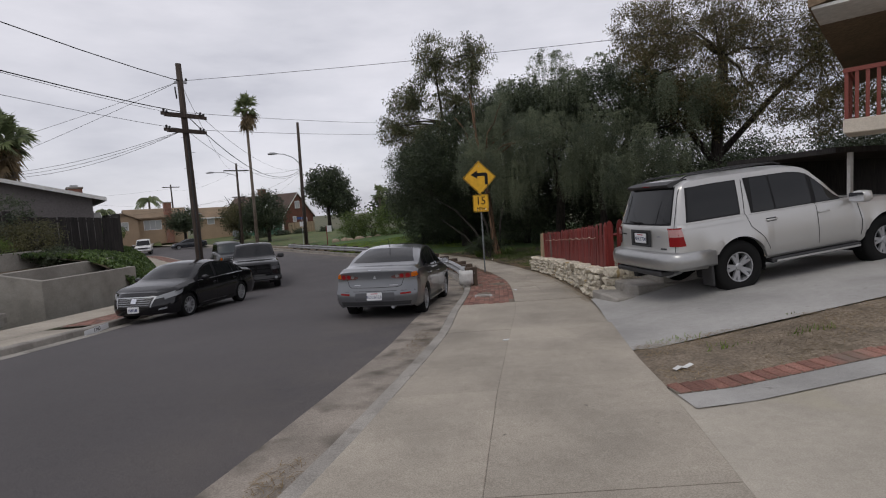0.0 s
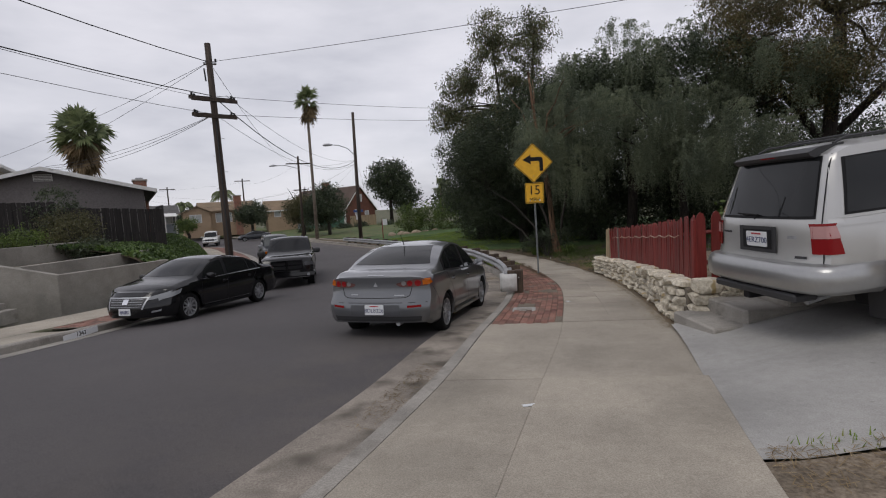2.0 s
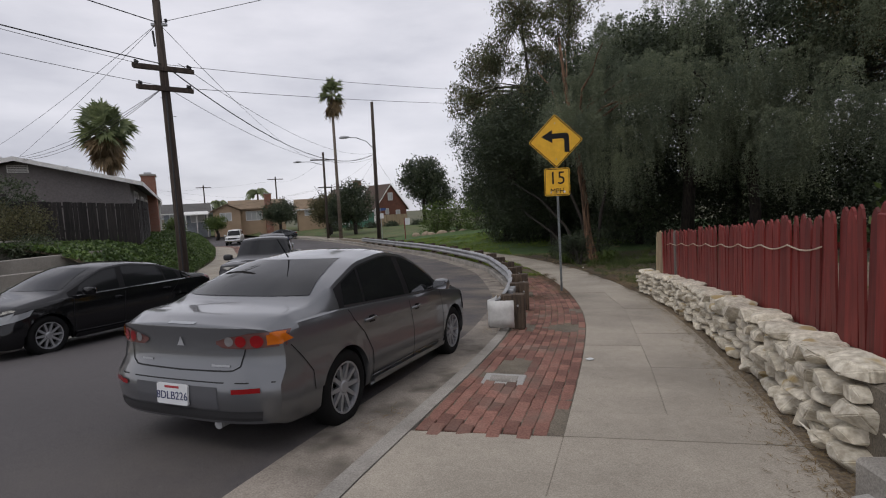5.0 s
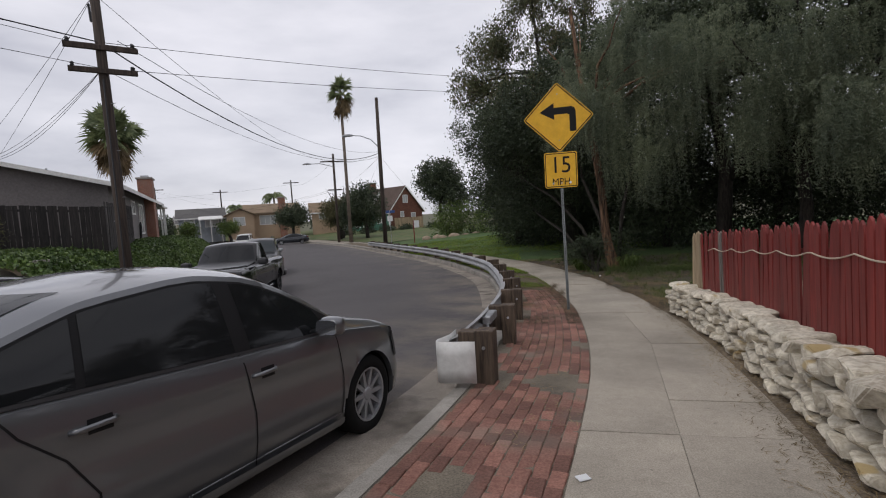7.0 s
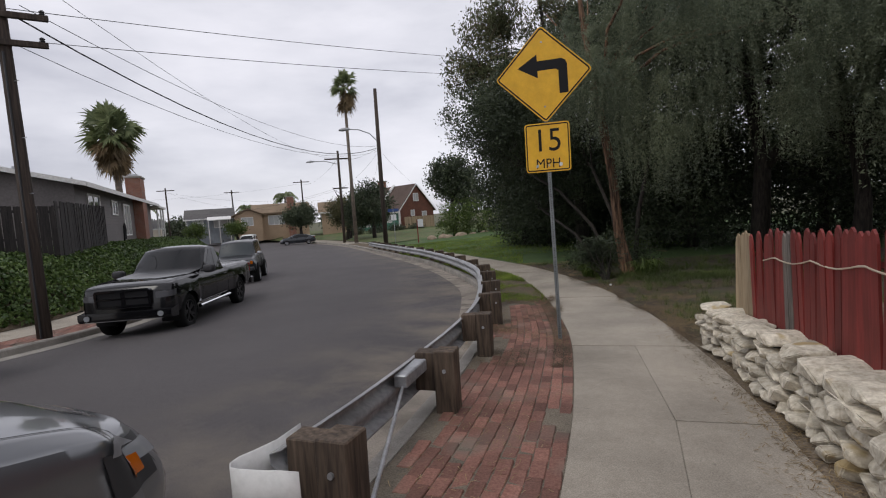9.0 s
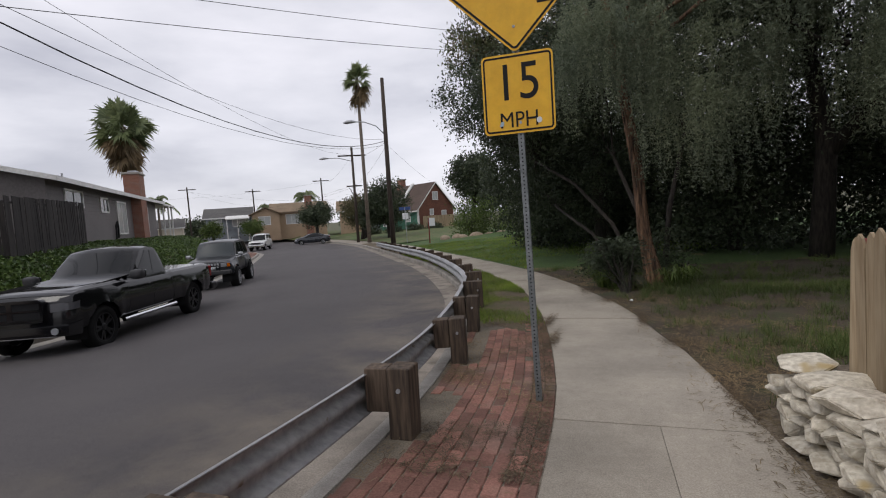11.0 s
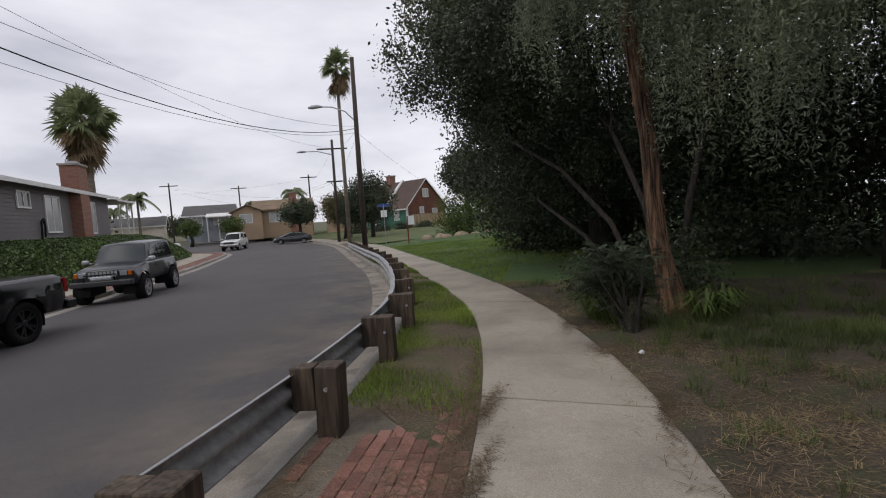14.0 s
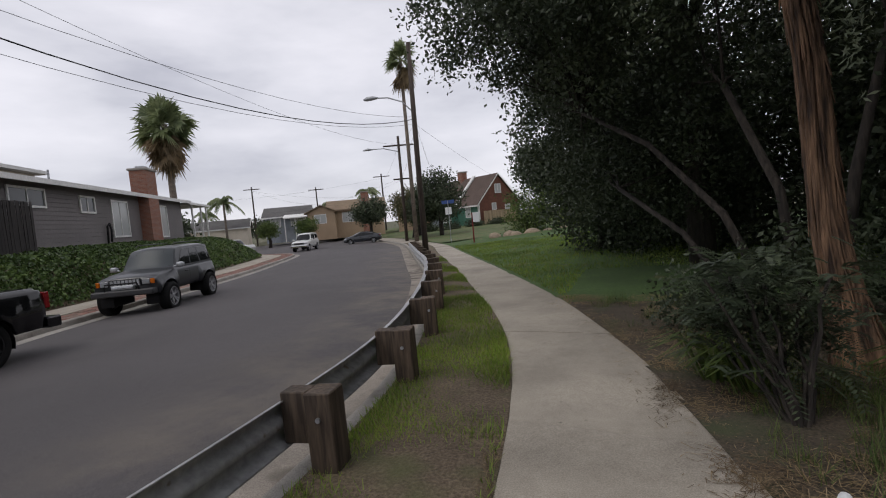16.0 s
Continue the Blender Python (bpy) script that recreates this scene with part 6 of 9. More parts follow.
def suv():
    m = pose(5.60, 8.44, 0.045, 0, -4.6, 10.7)
    h = 1.3375
    xr = -h - 1.12
    c = boxy("silver_suv", "silver four-door off-road estate parked on the driveway", m, SILVER, 2.675, 1.12, 0.82, 0.845, 1.76, 0.40, 1.18, 1.08, (h - 0.56, h - 1.16, -h - 0.80, -h - 1.03, 1.16, 1.77, 0.81, 0.67), ALLOY, arch=1.17, clear=0.45, flare=0.03, tyre_w=0.27, estate=True, rim_share=0.56)
    c.side_glass("window_surround", h - 0.70, -h + 0.28, BLACK, 0.003, 0.02, 0.075, lean=(-0.14, 0.0))
    c.side_glass("front_window", h - 0.76, 0.10, low=0.035, high=0.09, lean=(-0.14, 0.0))
    c.side_glass("rear_door_window", 0.02, -0.62, low=0.035, high=0.09)
    c.side_glass("quarter_window", -0.65, -h + 0.32, low=0.035, high=0.09, lean=(0.0, 0.06))
    c.side_glass("window_seal", -h + 0.10, -h - 0.80, BLACK, 0.003, 0.03, 0.085, lean=(0.05, 0.10))
    c.side_glass("cargo_window", -h + 0.075, -h - 0.775, low=0.05, high=0.10, lean=(0.05, 0.10))
    c.ruled("windscreen", "front", [(-0.68, 1.20), (0.68, 1.20)], [(-0.54, 1.72), (0.54, 1.72)], CAR_GLASS)
    c.ruled("rear_window_seal", "rear", [(-0.66, 1.16), (0.66, 1.16)], [(-0.56, 1.71), (0.56, 1.71)], BLACK, 0.003)
    c.ruled("rear_window", "rear", [(-0.64, 1.185), (0.64, 1.185)], [(-0.545, 1.70), (0.545, 1.70)], CAR_GLASS, 0.008)
    c.line("door_seam", [(h - 0.52, 0.56), (h - 0.50, 0.80), (h - 0.54, 1.14)])
    c.line("door_seam", [(0.06, 0.54), (0.06, 0.85), (0.06, 1.17)])
    c.line("door_seam", [(-h + 0.50, 0.60), (-h + 0.40, 0.80), (-h + 0.22, 0.98), (-h + 0.17, 1.18), (-h + 0.24, 1.68)])
    c.line("body_crease", [(xr + 0.22, 1.09), (-h, 1.09), (-h + 0.2, 1.08)], 0.006, SILVER, out=0.010)
    c.line("tailgate_seam", [(-0.74, 0.74), (-0.72, 1.12), (-0.62, 1.72)], 0.005, BLACK, ("rear",))
    c.line("tailgate_seam", [(0.74, 0.74), (0.72, 1.12), (0.62, 1.72)], 0.005, BLACK, ("rear",))
    c.handle(0.18, 1.02)
    c.handle(-h + 0.58, 1.03)
    c.both("handle_recess", ((-h + 0.49, 1.005), (-h + 0.67, 1.005), (-h + 0.67, 1.06), (-h + 0.49, 1.06)), DARK_PLASTIC, out=0.003)
    c.mirror(h - 0.62, 1.17, size=1.35)
    pink = plain_mat("pink_lens", (0.5, 0.28, 0.27), 0.2)
    for s in (1, -1):
        t = c.patch("tail_light", "rear", ((0.66 * s, 0.85), (0.80 * s, 0.85), (0.79 * s, 1.12), (0.655 * s, 1.12)), RED_LENS, 0.014)
        c.patch("reversing_lens", "rear", ((0.665 * s, 0.99), (0.79 * s, 0.99), (0.785 * s, 1.10), (0.66 * s, 1.10)), pink, 0.019, parent=t)
        part("roof_rail", tubed([(-h - 0.62, 0.50 * s, 1.81), (-h - 0.5, 0.50 * s, 1.855), (-0.35, 0.50 * s, 1.865), (-0.22, 0.50 * s, 1.82)], 0.012, 6), DARK_PLASTIC, c.root)
        part("running_board", boxed(-h + 0.55, h - 0.5, 0.74 * s - 0.1, 0.74 * s + 0.12, 0.37, 0.44, bevel=0.015), DARK_PLASTIC, c.root)
        part("bright_strip", boxed(-h + 0.60, h - 0.55, 0.86 * s - 0.004, 0.86 * s + 0.004, 0.385, 0.415), CHROME, c.root)
        part("mud_flap", boxed(-h - 0.52, -h - 0.48, 0.74 * s - 0.13, 0.74 * s + 0.10, 0.20, 0.56, bevel=0.01), DARK_PLASTIC, c.root)
    side = c.both("tail_light_side", ((xr + 0.11, 0.85), (xr + 0.25, 0.85), (xr + 0.21, 1.12), (xr + 0.12, 1.12)), RED_LENS, out=0.012)
    for s, t in zip(("left", "right"), side):
        c.patch("reversing_lens", s, ((xr + 0.115, 0.99), (xr + 0.235, 0.99), (xr + 0.215, 1.10), (xr + 0.12, 1.10)), pink, 0.016, parent=t)
    # wrap-round bumper: a bar following the tail in plan
    bright = plain_mat("brushed_chrome", (0.40, 0.40, 0.395), 0.3, 0.75)
    plan = [(0.68, 0.872), (0.30, 0.880), (0.12, 0.86), (0.02, 0.78), (-0.035, 0.60), (-0.05, 0.30), (-0.05, 0.0)]
    plan += [(a, -b) for a, b in plan[-2::-1]]
    sect = [(0.0, 0.52), (0.012, 0.55), (0.014, 0.66), (0.0, 0.70), (-0.02, 0.735), (-0.10, 0.75)]
    verts = []
    for k, (a, b) in enumerate(plan):
        p, q = plan[max(k - 1, 0)], plan[min(k + 1, len(plan) - 1)]
        t = Vector((q[0] - p[0], q[1] - p[1])).normalized()
        for d, z in sect:
            verts.append((xr + a + t.y * d, b - t.x * d, z))
    faces = [(k * 6 + j, k * 6 + j + 1, k * 6 + j + 7, k * 6 + j + 6) for k in range(len(plan) - 1) for j in range(5)]
    bump = obj("rear_bumper", mesh_from("rear_bumper", verts, faces, bright, True), c.root, label="brushed chrome rear bumper")
    bump.modifiers.new("thickness", "SOLIDIFY").thickness = 0.02
    part("bumper_step", boxed(xr - 0.06, xr + 0.18, -0.60, 0.60, 0.41, 0.49, bevel=0.02), DARK_PLASTIC, c.root)
    part("tow_hitch", boxed(xr - 0.02, xr + 0.2, 0.08, 0.18, 0.33, 0.41, bevel=0.01), BLACK, c.root)
    rec = c.patch("plate_frame", "rear", ((-0.27, 0.83), (0.27, 0.83), (0.27, 1.09), (-0.27, 1.09)), DARK_PLASTIC, 0.014)
    c.patch("plate_recess", "rear", ((-0.21, 0.865), (0.21, 0.865), (0.21, 1.055), (-0.21, 1.055)), BLACK, 0.018, parent=rec)
    c.patch("badge", "rear", ((0.42, 1.00), (0.60, 1.00), (0.60, 1.022), (0.42, 1.022)), DARK_PLASTIC, 0.008)
    c.patch("badge", "rear", ((-0.50, 0.98), (-0.40, 0.98), (-0.40, 1.01), (-0.50, 1.01)), STEEL, 0.008)
    c.patch("badge", "rear", ((-0.60, 0.80), (-0.48, 0.80), (-0.48, 0.825), (-0.60, 0.825)), DARK_PLASTIC, 0.008)
    c.plate("rear", 0.96, "4ERZ700", w=0.30)
    part("spoiler", prismed([(0.0, 0.0), (0.05, -0.03), (0.36, 0.06), (0.36, 0.115), (0.10, 0.095), (-0.02, 0.045)], -0.53, 0.53), DARK_PLASTIC, c.root, m=pose(xr + 0.25, 0, 1.725) @ Matrix.Diagonal((0.9, 1, 0.75, 1)))
    part("high_brake_light", boxed(xr + 0.235, xr + 0.26, -0.10, 0.10, 1.745, 1.76), RED_LENS, c.root)
    for x in (-h - 0.35, -0.5):
        part("roof_crossbar", tubed([(x, -0.50, 1.855), (x, -0.3, 1.875), (x, 0.3, 1.875), (x, 0.50, 1.855)], 0.011, 6), DARK_PLASTIC, c.root)
    part("wiper", tubed([(xr + 0.06, 0.02, 1.16), (xr + 0.085, 0.0, 1.20), (xr + 0.085, 0.30, 1.215)], 0.010, 6), BLACK, c.root)
    part("exhaust", tubed([(xr + 0.35, -0.50, 0.42), (xr + 0.10, -0.54, 0.40)], 0.035, 10), STEEL, c.root)


def pickup():
    h = 1.785
    m = pose(-8.62, 22.75, G(-8.62, 22.75) - 0.15 + 0.05, 0, -0.5, -69)
    belt = 1.22
    deck = [(-h - 1.20, 1.14), (-h - 1.16, 1.26), (-0.78, 1.26), (-0.70, belt), (0.95, belt), (1.1, 1.28), (2.2, 1.26), (h + 0.78, 1.21), (h + 0.93, 1.14), (h + 0.97, 1.02)]
    c = boxy("black_pickup_truck", "large glossy black pickup truck parked at the opposite kerb", m, BLACK_PAINT, 3.57, 1.20, 0.97, 0.975, 1.92, 0.415, belt, 1.18, (h - 0.78, h - 1.55, -0.55, -0.78, 1.20, 1.87, 0.93, 0.74), DARK_ALLOY, deck=deck, arch=1.18, clear=0.50, category="pickup truck", flare=0.02, nose=0.95)
    c.window("windscreen", 0, ((0.04, 0.04), (0.96, 0.04), (0.94, 0.93), (0.06, 0.93)))
    c.window("rear_window", 2, ((0.08, 0.10), (0.92, 0.10), (0.90, 0.90), (0.10, 0.90)))
    for s in (1, 3):
        c.window("front_window", s, ((0.09, 0.06), (0.54, 0.06), (0.52, 0.90), (0.25, 0.90)))
        c.window("rear_door_window", s, ((0.57, 0.06), (0.90, 0.08), (0.86, 0.88), (0.55, 0.90)))
    c.seam(h - 0.78, 0.55, h - 0.80, 1.18)
    c.seam(0.10, 0.55, 0.10, 1.18)
    c.seam(-0.76, 0.55, -0.76, 1.22, w=0.012)
    c.handle(0.30, 1.06)
    c.handle(-0.55, 1.06)
    c.mirror(h - 0.92, 1.32, DARK_PLASTIC, 1.5)
    xf = h + 0.97
    c.patch("grille", "front", ((-0.52, 0.72), (0.52, 0.72), (0.58, 1.06), (-0.58, 1.06)), DARK_PLASTIC, 0.02, n=10)
    c.patch("grille_bar", "front", ((-0.52, 0.88), (0.52, 0.88), (0.52, 0.895), (-0.52, 0.895)), DARK_ALLOY, 0.035, n=10)
    c.patch("grille_bar", "front", ((-0.025, 0.72), (0.025, 0.72), (0.025, 1.05), (-0.025, 1.05)), DARK_PLASTIC, 0.045, n=6)
    part("bumper", prismed([(-0.25, 0.44), (0.04, 0.46), (0.09, 0.52), (0.08, 0.64), (-0.30, 0.68)], -0.97, 0.97), BLACK_PAINT, c.root, m=pose(xf - 0.06, 0, 0))
    gr = part("grille_frame", ring_prism(1.16, 0.38, 0.06, 0.05, -0.05, 0.05), BLACK_PAINT, c.root, m=pose(xf + 0.0, 0, 0.93, 0, 0, 90))
    part("mesh_insert", boxed(-0.53, 0.53, -0.02, 0.0, -0.15, 0.15), BLACK, gr)
    part("cross_bar", boxed(-0.53, 0.53, -0.03, 0.03, -0.022, 0.022, bevel=0.008), BLACK_PAINT, gr)
    part("cross_bar", boxed(-0.05, 0.05, -0.03, 0.03, -0.15, 0.15, bevel=0.008), BLACK_PAINT, gr)
    part("bright_edge", boxed(-0.50, 0.50, 0.031, 0.036, 0.012, 0.020), STEEL, gr)
    part("bumper_strip", boxed(xf + 0.055, xf + 0.07, -0.80, 0.80, 0.465, 0.48), CHROME, c.root)
    for s in (1, -1):
        c.patch("headlight", "front", ((0.64 * s, 0.88), (0.84 * s, 0.89), (0.84 * s, 1.03), (0.64 * s, 1.02)), SMOKED_LENS, 0.012)
        part("fog_light", tubed([(xf + 0.05, 0.76 * s, 0.56), (xf + 0.075, 0.76 * s, 0.56)], 0.06, 12), LAMP_GLASS, c.root)
        part("side_step", tubed([(-0.85, 0.93 * s, 0.44), (h - 0.6, 0.93 * s, 0.44)], 0.045, 8), CHROME, c.root)
        part("tail_light", boxed(-h - 1.205, -h - 1.10, 0.86 * s - 0.055, 0.86 * s + 0.055, 0.86, 1.16, bevel=0.015), RED_LENS, c.root)
    c.both("headlight_side", ((h + 0.66, 0.90), (h + 0.88, 0.89), (h + 0.85, 1.01), (h + 0.62, 1.03)), SMOKED_LENS, out=0.012)
    part("rear_bumper", boxed(-h - 1.38, -h - 1.1, -0.95, 0.95, 0.50, 0.70, bevel=0.03), BLACK_PAINT, c.root)


def jeep():
    h = 1.288
    m = pose(-13.1, 30.62, G(-13.1, 30.62) - 0.15 + 0.0, 0, 0, -58.8)
    c = boxy("charcoal_off_roader", "dark charcoal boxy off-roader with big tyres and winch bumper", m, CHARCOAL, 2.576, 0.78, 0.62, 0.83, 1.78, 0.40, 1.16, 1.12, (h - 0.42, h - 0.86, -h - 0.55, -h - 0.76, 1.15, 1.75, 0.78, 0.66), ALLOY, arch=1.25, clear=0.56, flare=0.07, tyre_w=0.30, track=0.97, nose=0.97, estate=True)
    c.window("windscreen", 0, ((0.04, 0.05), (0.96, 0.05), (0.95, 0.94), (0.05, 0.94)), glass_mat("windscreen_tinted", (0.05, 0.058, 0.062), 0.4))
    c.window("rear_window", 2, ((0.08, 0.08), (0.92, 0.08), (0.90, 0.90), (0.10, 0.90)))
    for s in (1, 3):
        c.window("front_window", s, ((0.05, 0.07), (0.36, 0.07), (0.36, 0.90), (0.17, 0.90)))
        c.window("rear_door_window", s, ((0.385, 0.07), (0.62, 0.07), (0.60, 0.90), (0.385, 0.90)))
        c.window("cargo_window", s, ((0.65, 0.08), (0.95, 0.10), (0.94, 0.88), (0.63, 0.90)))
    c.seam(h - 0.48, 0.66, h - 0.48, 1.1)
    c.seam(-0.08, 0.66, -0.08, 1.1)
    c.handle(0.1, 1.0, DARK_PLASTIC)
    c.mirror(h - 0.55, 1.24, STEEL, 1.1)
    xf = h + 0.62
    part("grille", boxed(xf - 0.02, xf + 0.02, -0.42, 0.42, 0.80, 1.03, bevel=0.01), CHARCOAL, c.root)
    for k in range(8):
        part("grille_slot", boxed(xf + 0.018, xf + 0.026, -0.38 + 0.1 * k, -0.31 + 0.1 * k, 0.83, 1.0), STEEL, c.root)
    for s in (1, -1):
        part("headlight", boxed(xf - 0.02, xf + 0.02, 0.55 * s - 0.10, 0.55 * s + 0.10, 0.85, 0.99, bevel=0.01), LAMP_GLASS, c.root)
        part("indicator", boxed(xf - 0.04, xf + 0.015, 0.72 * s - 0.05, 0.72 * s + 0.05, 0.85, 0.99, bevel=0.01), AMBER_LENS, c.root)
        part("roof_rail", tubed([(-h - 0.4, 0.55 * s, 1.82), (-h - 0.3, 0.55 * s, 1.87), (0.1, 0.55 * s, 1.88), (0.2, 0.55 * s, 1.82)], 0.015, 6), DARK_PLASTIC, c.root)
    bump = part("winch_bumper", boxed(xf - 0.05, xf + 0.22, -0.82, 0.82, 0.58, 0.74, bevel=0.03), DARK_PLASTIC, c.root)
    part("winch", tubed([(xf + 0.1, -0.28, 0.80), (xf + 0.1, 0.28, 0.80)], 0.07, 10), STEEL, bump)
    part("bull_bar", tubed([(xf + 0.17, -0.45, 0.74), (xf + 0.2, -0.42, 0.92), (xf + 0.2, 0.42, 0.92), (xf + 0.17, 0.45, 0.74)], 0.022, 8), BLACK, bump)


def far_vehicles():
    h = 1.5
    c = boxy("white_pickup_truck", "white pickup truck with a camper shell standing at the bend", pose(-36.2, 60.6, G(-36.2, 60.6) - 0.13, 0, 0, -62), WHITE_PAINT, 3.0, 1.1, 0.8, 0.86, 1.8, 0.36, 1.1, 1.05, (h - 0.55, h - 1.2, -h - 0.95, -h - 1.05, 1.08, 1.78, 0.81, 0.70), ALLOY, category="pickup truck", estate=True)
    c.window("windscreen", 0, ((0.05, 0.05), (0.95, 0.05), (0.93, 0.92), (0.07, 0.92)))
    for s in (1, 3):
        c.window("front_window", s, ((0.07, 0.08), (0.30, 0.08), (0.29, 0.88), (0.16, 0.88)))
        c.window("rear_door_window", s, ((0.33, 0.08), (0.48, 0.08), (0.47, 0.88), (0.33, 0.88)))
        c.window("camper_window", s, ((0.58, 0.18), (0.92, 0.2), (0.92, 0.8), (0.58, 0.8)))
    c.seam(-0.28, 0.55, -0.28, 1.7)
    c.patch("grille", "front", ((-0.5, 0.72), (0.5, 0.72), (0.5, 0.92), (-0.5, 0.92)), DARK_PLASTIC, 0.012)
    part("bumper", boxed(2.22, 2.42, -0.85, 0.85, 0.45, 0.64, bevel=0.03), CHROME, c.root)
    for s in (1, -1):
        c.patch("headlight", "front", ((0.52 * s, 0.75), (0.76 * s, 0.75), (0.76 * s, 0.9), (0.52 * s, 0.9)), LAMP_GLASS, 0.015)
    c.mirror(h - 0.7, 1.2, WHITE_PAINT, 1.2)
    d = sedan("dark_hatchback_car", "dark blue-black car parked along the far kerb", pose(-34.6, 68.3, G(-34.6, 68.3) - 0.13, 0, 0, 212), paint_mat("blue_black_paint", (0.012, 0.016, 0.022), 0.15), 2.65, 0.95, 0.9, 0.87, 1.38, 0.31, ALLOY, 5, 0.9)
    for s in (1, -1):
        d.patch("headlight", "front", ((0.45 * s, 0.58), (0.74 * s, 0.6), (0.76 * s, 0.7), (0.48 * s, 0.68)), LAMP_GLASS, 0.01)
        d.patch("tail_light", "rear", ((0.45 * s, 0.8), (0.8 * s, 0.8), (0.8 * s, 0.92), (0.45 * s, 0.92)), RED_LENS, 0.01)
    e = boxy("grey_pickup_truck", "silver-grey pickup truck parked in the side street", pose(-44.5, 58.5, G(-44.5, 58.5) - 0.13, 0, 0, -5), SILVER, 3.4, 1.2, 0.9, 0.92, 1.8, 0.38, 1.12, 1.08, (h - 0.65, h - 1.35, -0.3, -0.5, 1.1, 1.76, 0.87, 0.7), ALLOY, deck=[(-2.9, 1.05), (-2.86, 1.15), (2.2, 1.12), (2.45, 1.02), (2.6, 0.8)], category="pickup truck")
    e.window("windscreen", 0, ((0.05, 0.05), (0.95, 0.05), (0.93, 0.92), (0.07, 0.92)))
    for s in (1, 3):
        e.window("front_window", s, ((0.09, 0.08), (0.85, 0.08), (0.8, 0.88), (0.3, 0.88)))
    f = sedan("white_saloon_car", "white car seen beyond the porch posts", pose(-46.0, 55.6, G(-46, 55.6) + 0.02, 0, 0, 20), WHITE_PAINT, 2.7, 1.0, 0.9, 0.88, 1.45, 0.32, ALLOY, 5)


lancer()
altima()
suv()
pickup()
jeep()
far_vehicles()

# ---- houses ----


def brick_wall_mat(name, scale=1.0):
    """Courses of brick for chimneys far from the eye."""
    n = Nodes(name)
    tc = n.nt.nodes.new("ShaderNodeTexCoord")
    sep = n.nt.nodes.new("ShaderNodeSeparateXYZ")
    n.link(tc.outputs["Object"], sep.inputs[0])
    add = n.nt.nodes.new("ShaderNodeMath")
    n.link(sep.outputs[0], add.inputs[0])
    n.link(sep.outputs[1], add.inputs[1])
    com = n.nt.nodes.new("ShaderNodeCombineXYZ")
    n.link(add.outputs[0], com.inputs[0])
    n.link(sep.outputs[2], com.inputs[1])
    br = n.nt.nodes.new("ShaderNodeTexBrick")
    for k, v in (("Color1", (0.21, 0.075, 0.045, 1)), ("Color2", (0.30, 0.125, 0.075, 1)), ("Mortar", (0.26, 0.22, 0.19, 1)), ("Scale", 1.0), ("Mortar Size", 0.008), ("Brick Width", 0.21), ("Row Height", 0.075), ("Bias", -0.2)):
        br.inputs[k].default_value = v
    n.link(com.outputs[0], br.inputs["Vector"])
    n.link(br.outputs[0], n.bsdf.inputs["Base Color"])
    n.bsdf.inputs["Roughness"].default_value = 0.9
    return n.mat


WALL_BRICK = brick_wall_mat("chimney_brickwork")


def window(parent, x0, x1, z0, z1, y, glass=PALE_GLASS, bars=1, trim=0.09, facing=-1):
    """A trimmed window on a wall in the plane y; facing -1: it looks towards -y."""
    w = obj("window", None, parent)
    d = facing
    fr = bmesh.new()
    a, b = sorted((y, y + d * 0.06))
    box(fr, x0 - trim, x1 + trim, a, b, z1, z1 + trim)
    box(fr, x0 - trim, x1 + trim, a, b, z0 - trim, z0)
    box(fr, x0 - trim, x0, a, b, z0, z1)
    box(fr, x1, x1 + trim, a, b, z0, z1)
    for k in range(1, bars + 1):
        xm = x0 + (x1 - x0) * k / (bars + 1)
        a2, b2 = sorted((y, y + d * 0.04))
        box(fr, xm - 0.025, xm + 0.025, a2, b2, z0, z1)
    part("window_frame", fr, WHITE_TRIM, w)
    a, b = sorted((y + d * 0.005, y + d * 0.015))
    part("pane", boxed(x0, x1, a, b, z0, z1), glass, w)
    return w


def clapboard(parent, x0, x1, z0, z1, y, mat, step=0.19, d=-1):
    """Overlapping boards on a wall in the plane y."""
    z = z0
    while z < z1 - 0.02:
        h = min(step, z1 - z)
        a = y
        bm = prismed([(a, z), (a + d * 0.028, z), (a + d * 0.008, z + h), (a, z + h)], x0, x1, "x")
        part("board", bm, mat, parent)
        z += step


def gable_roof(parent, x0, x1, y0, y1, ze, zr, mat, over=0.5, fascia=True, thick=0.12, ridge=None, fascia_mat=None):
    """A roof with its ridge along x, between the walls y0 and y1."""
    yr = (y0 + y1) / 2 if ridge is None else ridge
    for ya, sg in ((y0 - over, 1), (y1 + over, -1)):
        drop = (zr - ze) / abs(yr - (y0 if sg > 0 else y1)) * over
        bm = prismed([(ya, ze - drop), (yr, zr), (yr, zr + thick), (ya, ze - drop + thick)], x0 - over, x1 + over, "x")
        part("roof", bm, mat, parent)
        if fascia:
            a, b = sorted((ya - 0.03 * sg, ya - 0.001 * sg))
            part("fascia", boxed(x0 - over, x1 + over, a, b, ze - drop - 0.08, ze - drop + thick + 0.01), fascia_mat or WHITE_TRIM, parent)
            for xe, s in ((x0 - over, -1), (x1 + over, 1)):
                e0, e1 = sorted((xe, xe + 0.035 * s))
                bm = prismed([(ya, ze - drop - 0.07), (yr, zr - 0.07), (yr, zr + thick + 0.012), (ya, ze - drop + thick + 0.012)], e0, e1, "x")
                part("bargeboard", bm, fascia_mat or WHITE_TRIM, parent)


def gable_wall(parent, name, x0, x1, y0, y1, z0, ze, zr, mat):
    bm = prismed([(y0, z0), (y1, z0), (y1, ze), ((y0 + y1) / 2, zr), (y0, ze)], x0, x1, "x")
    return part(name, bm, mat, parent)


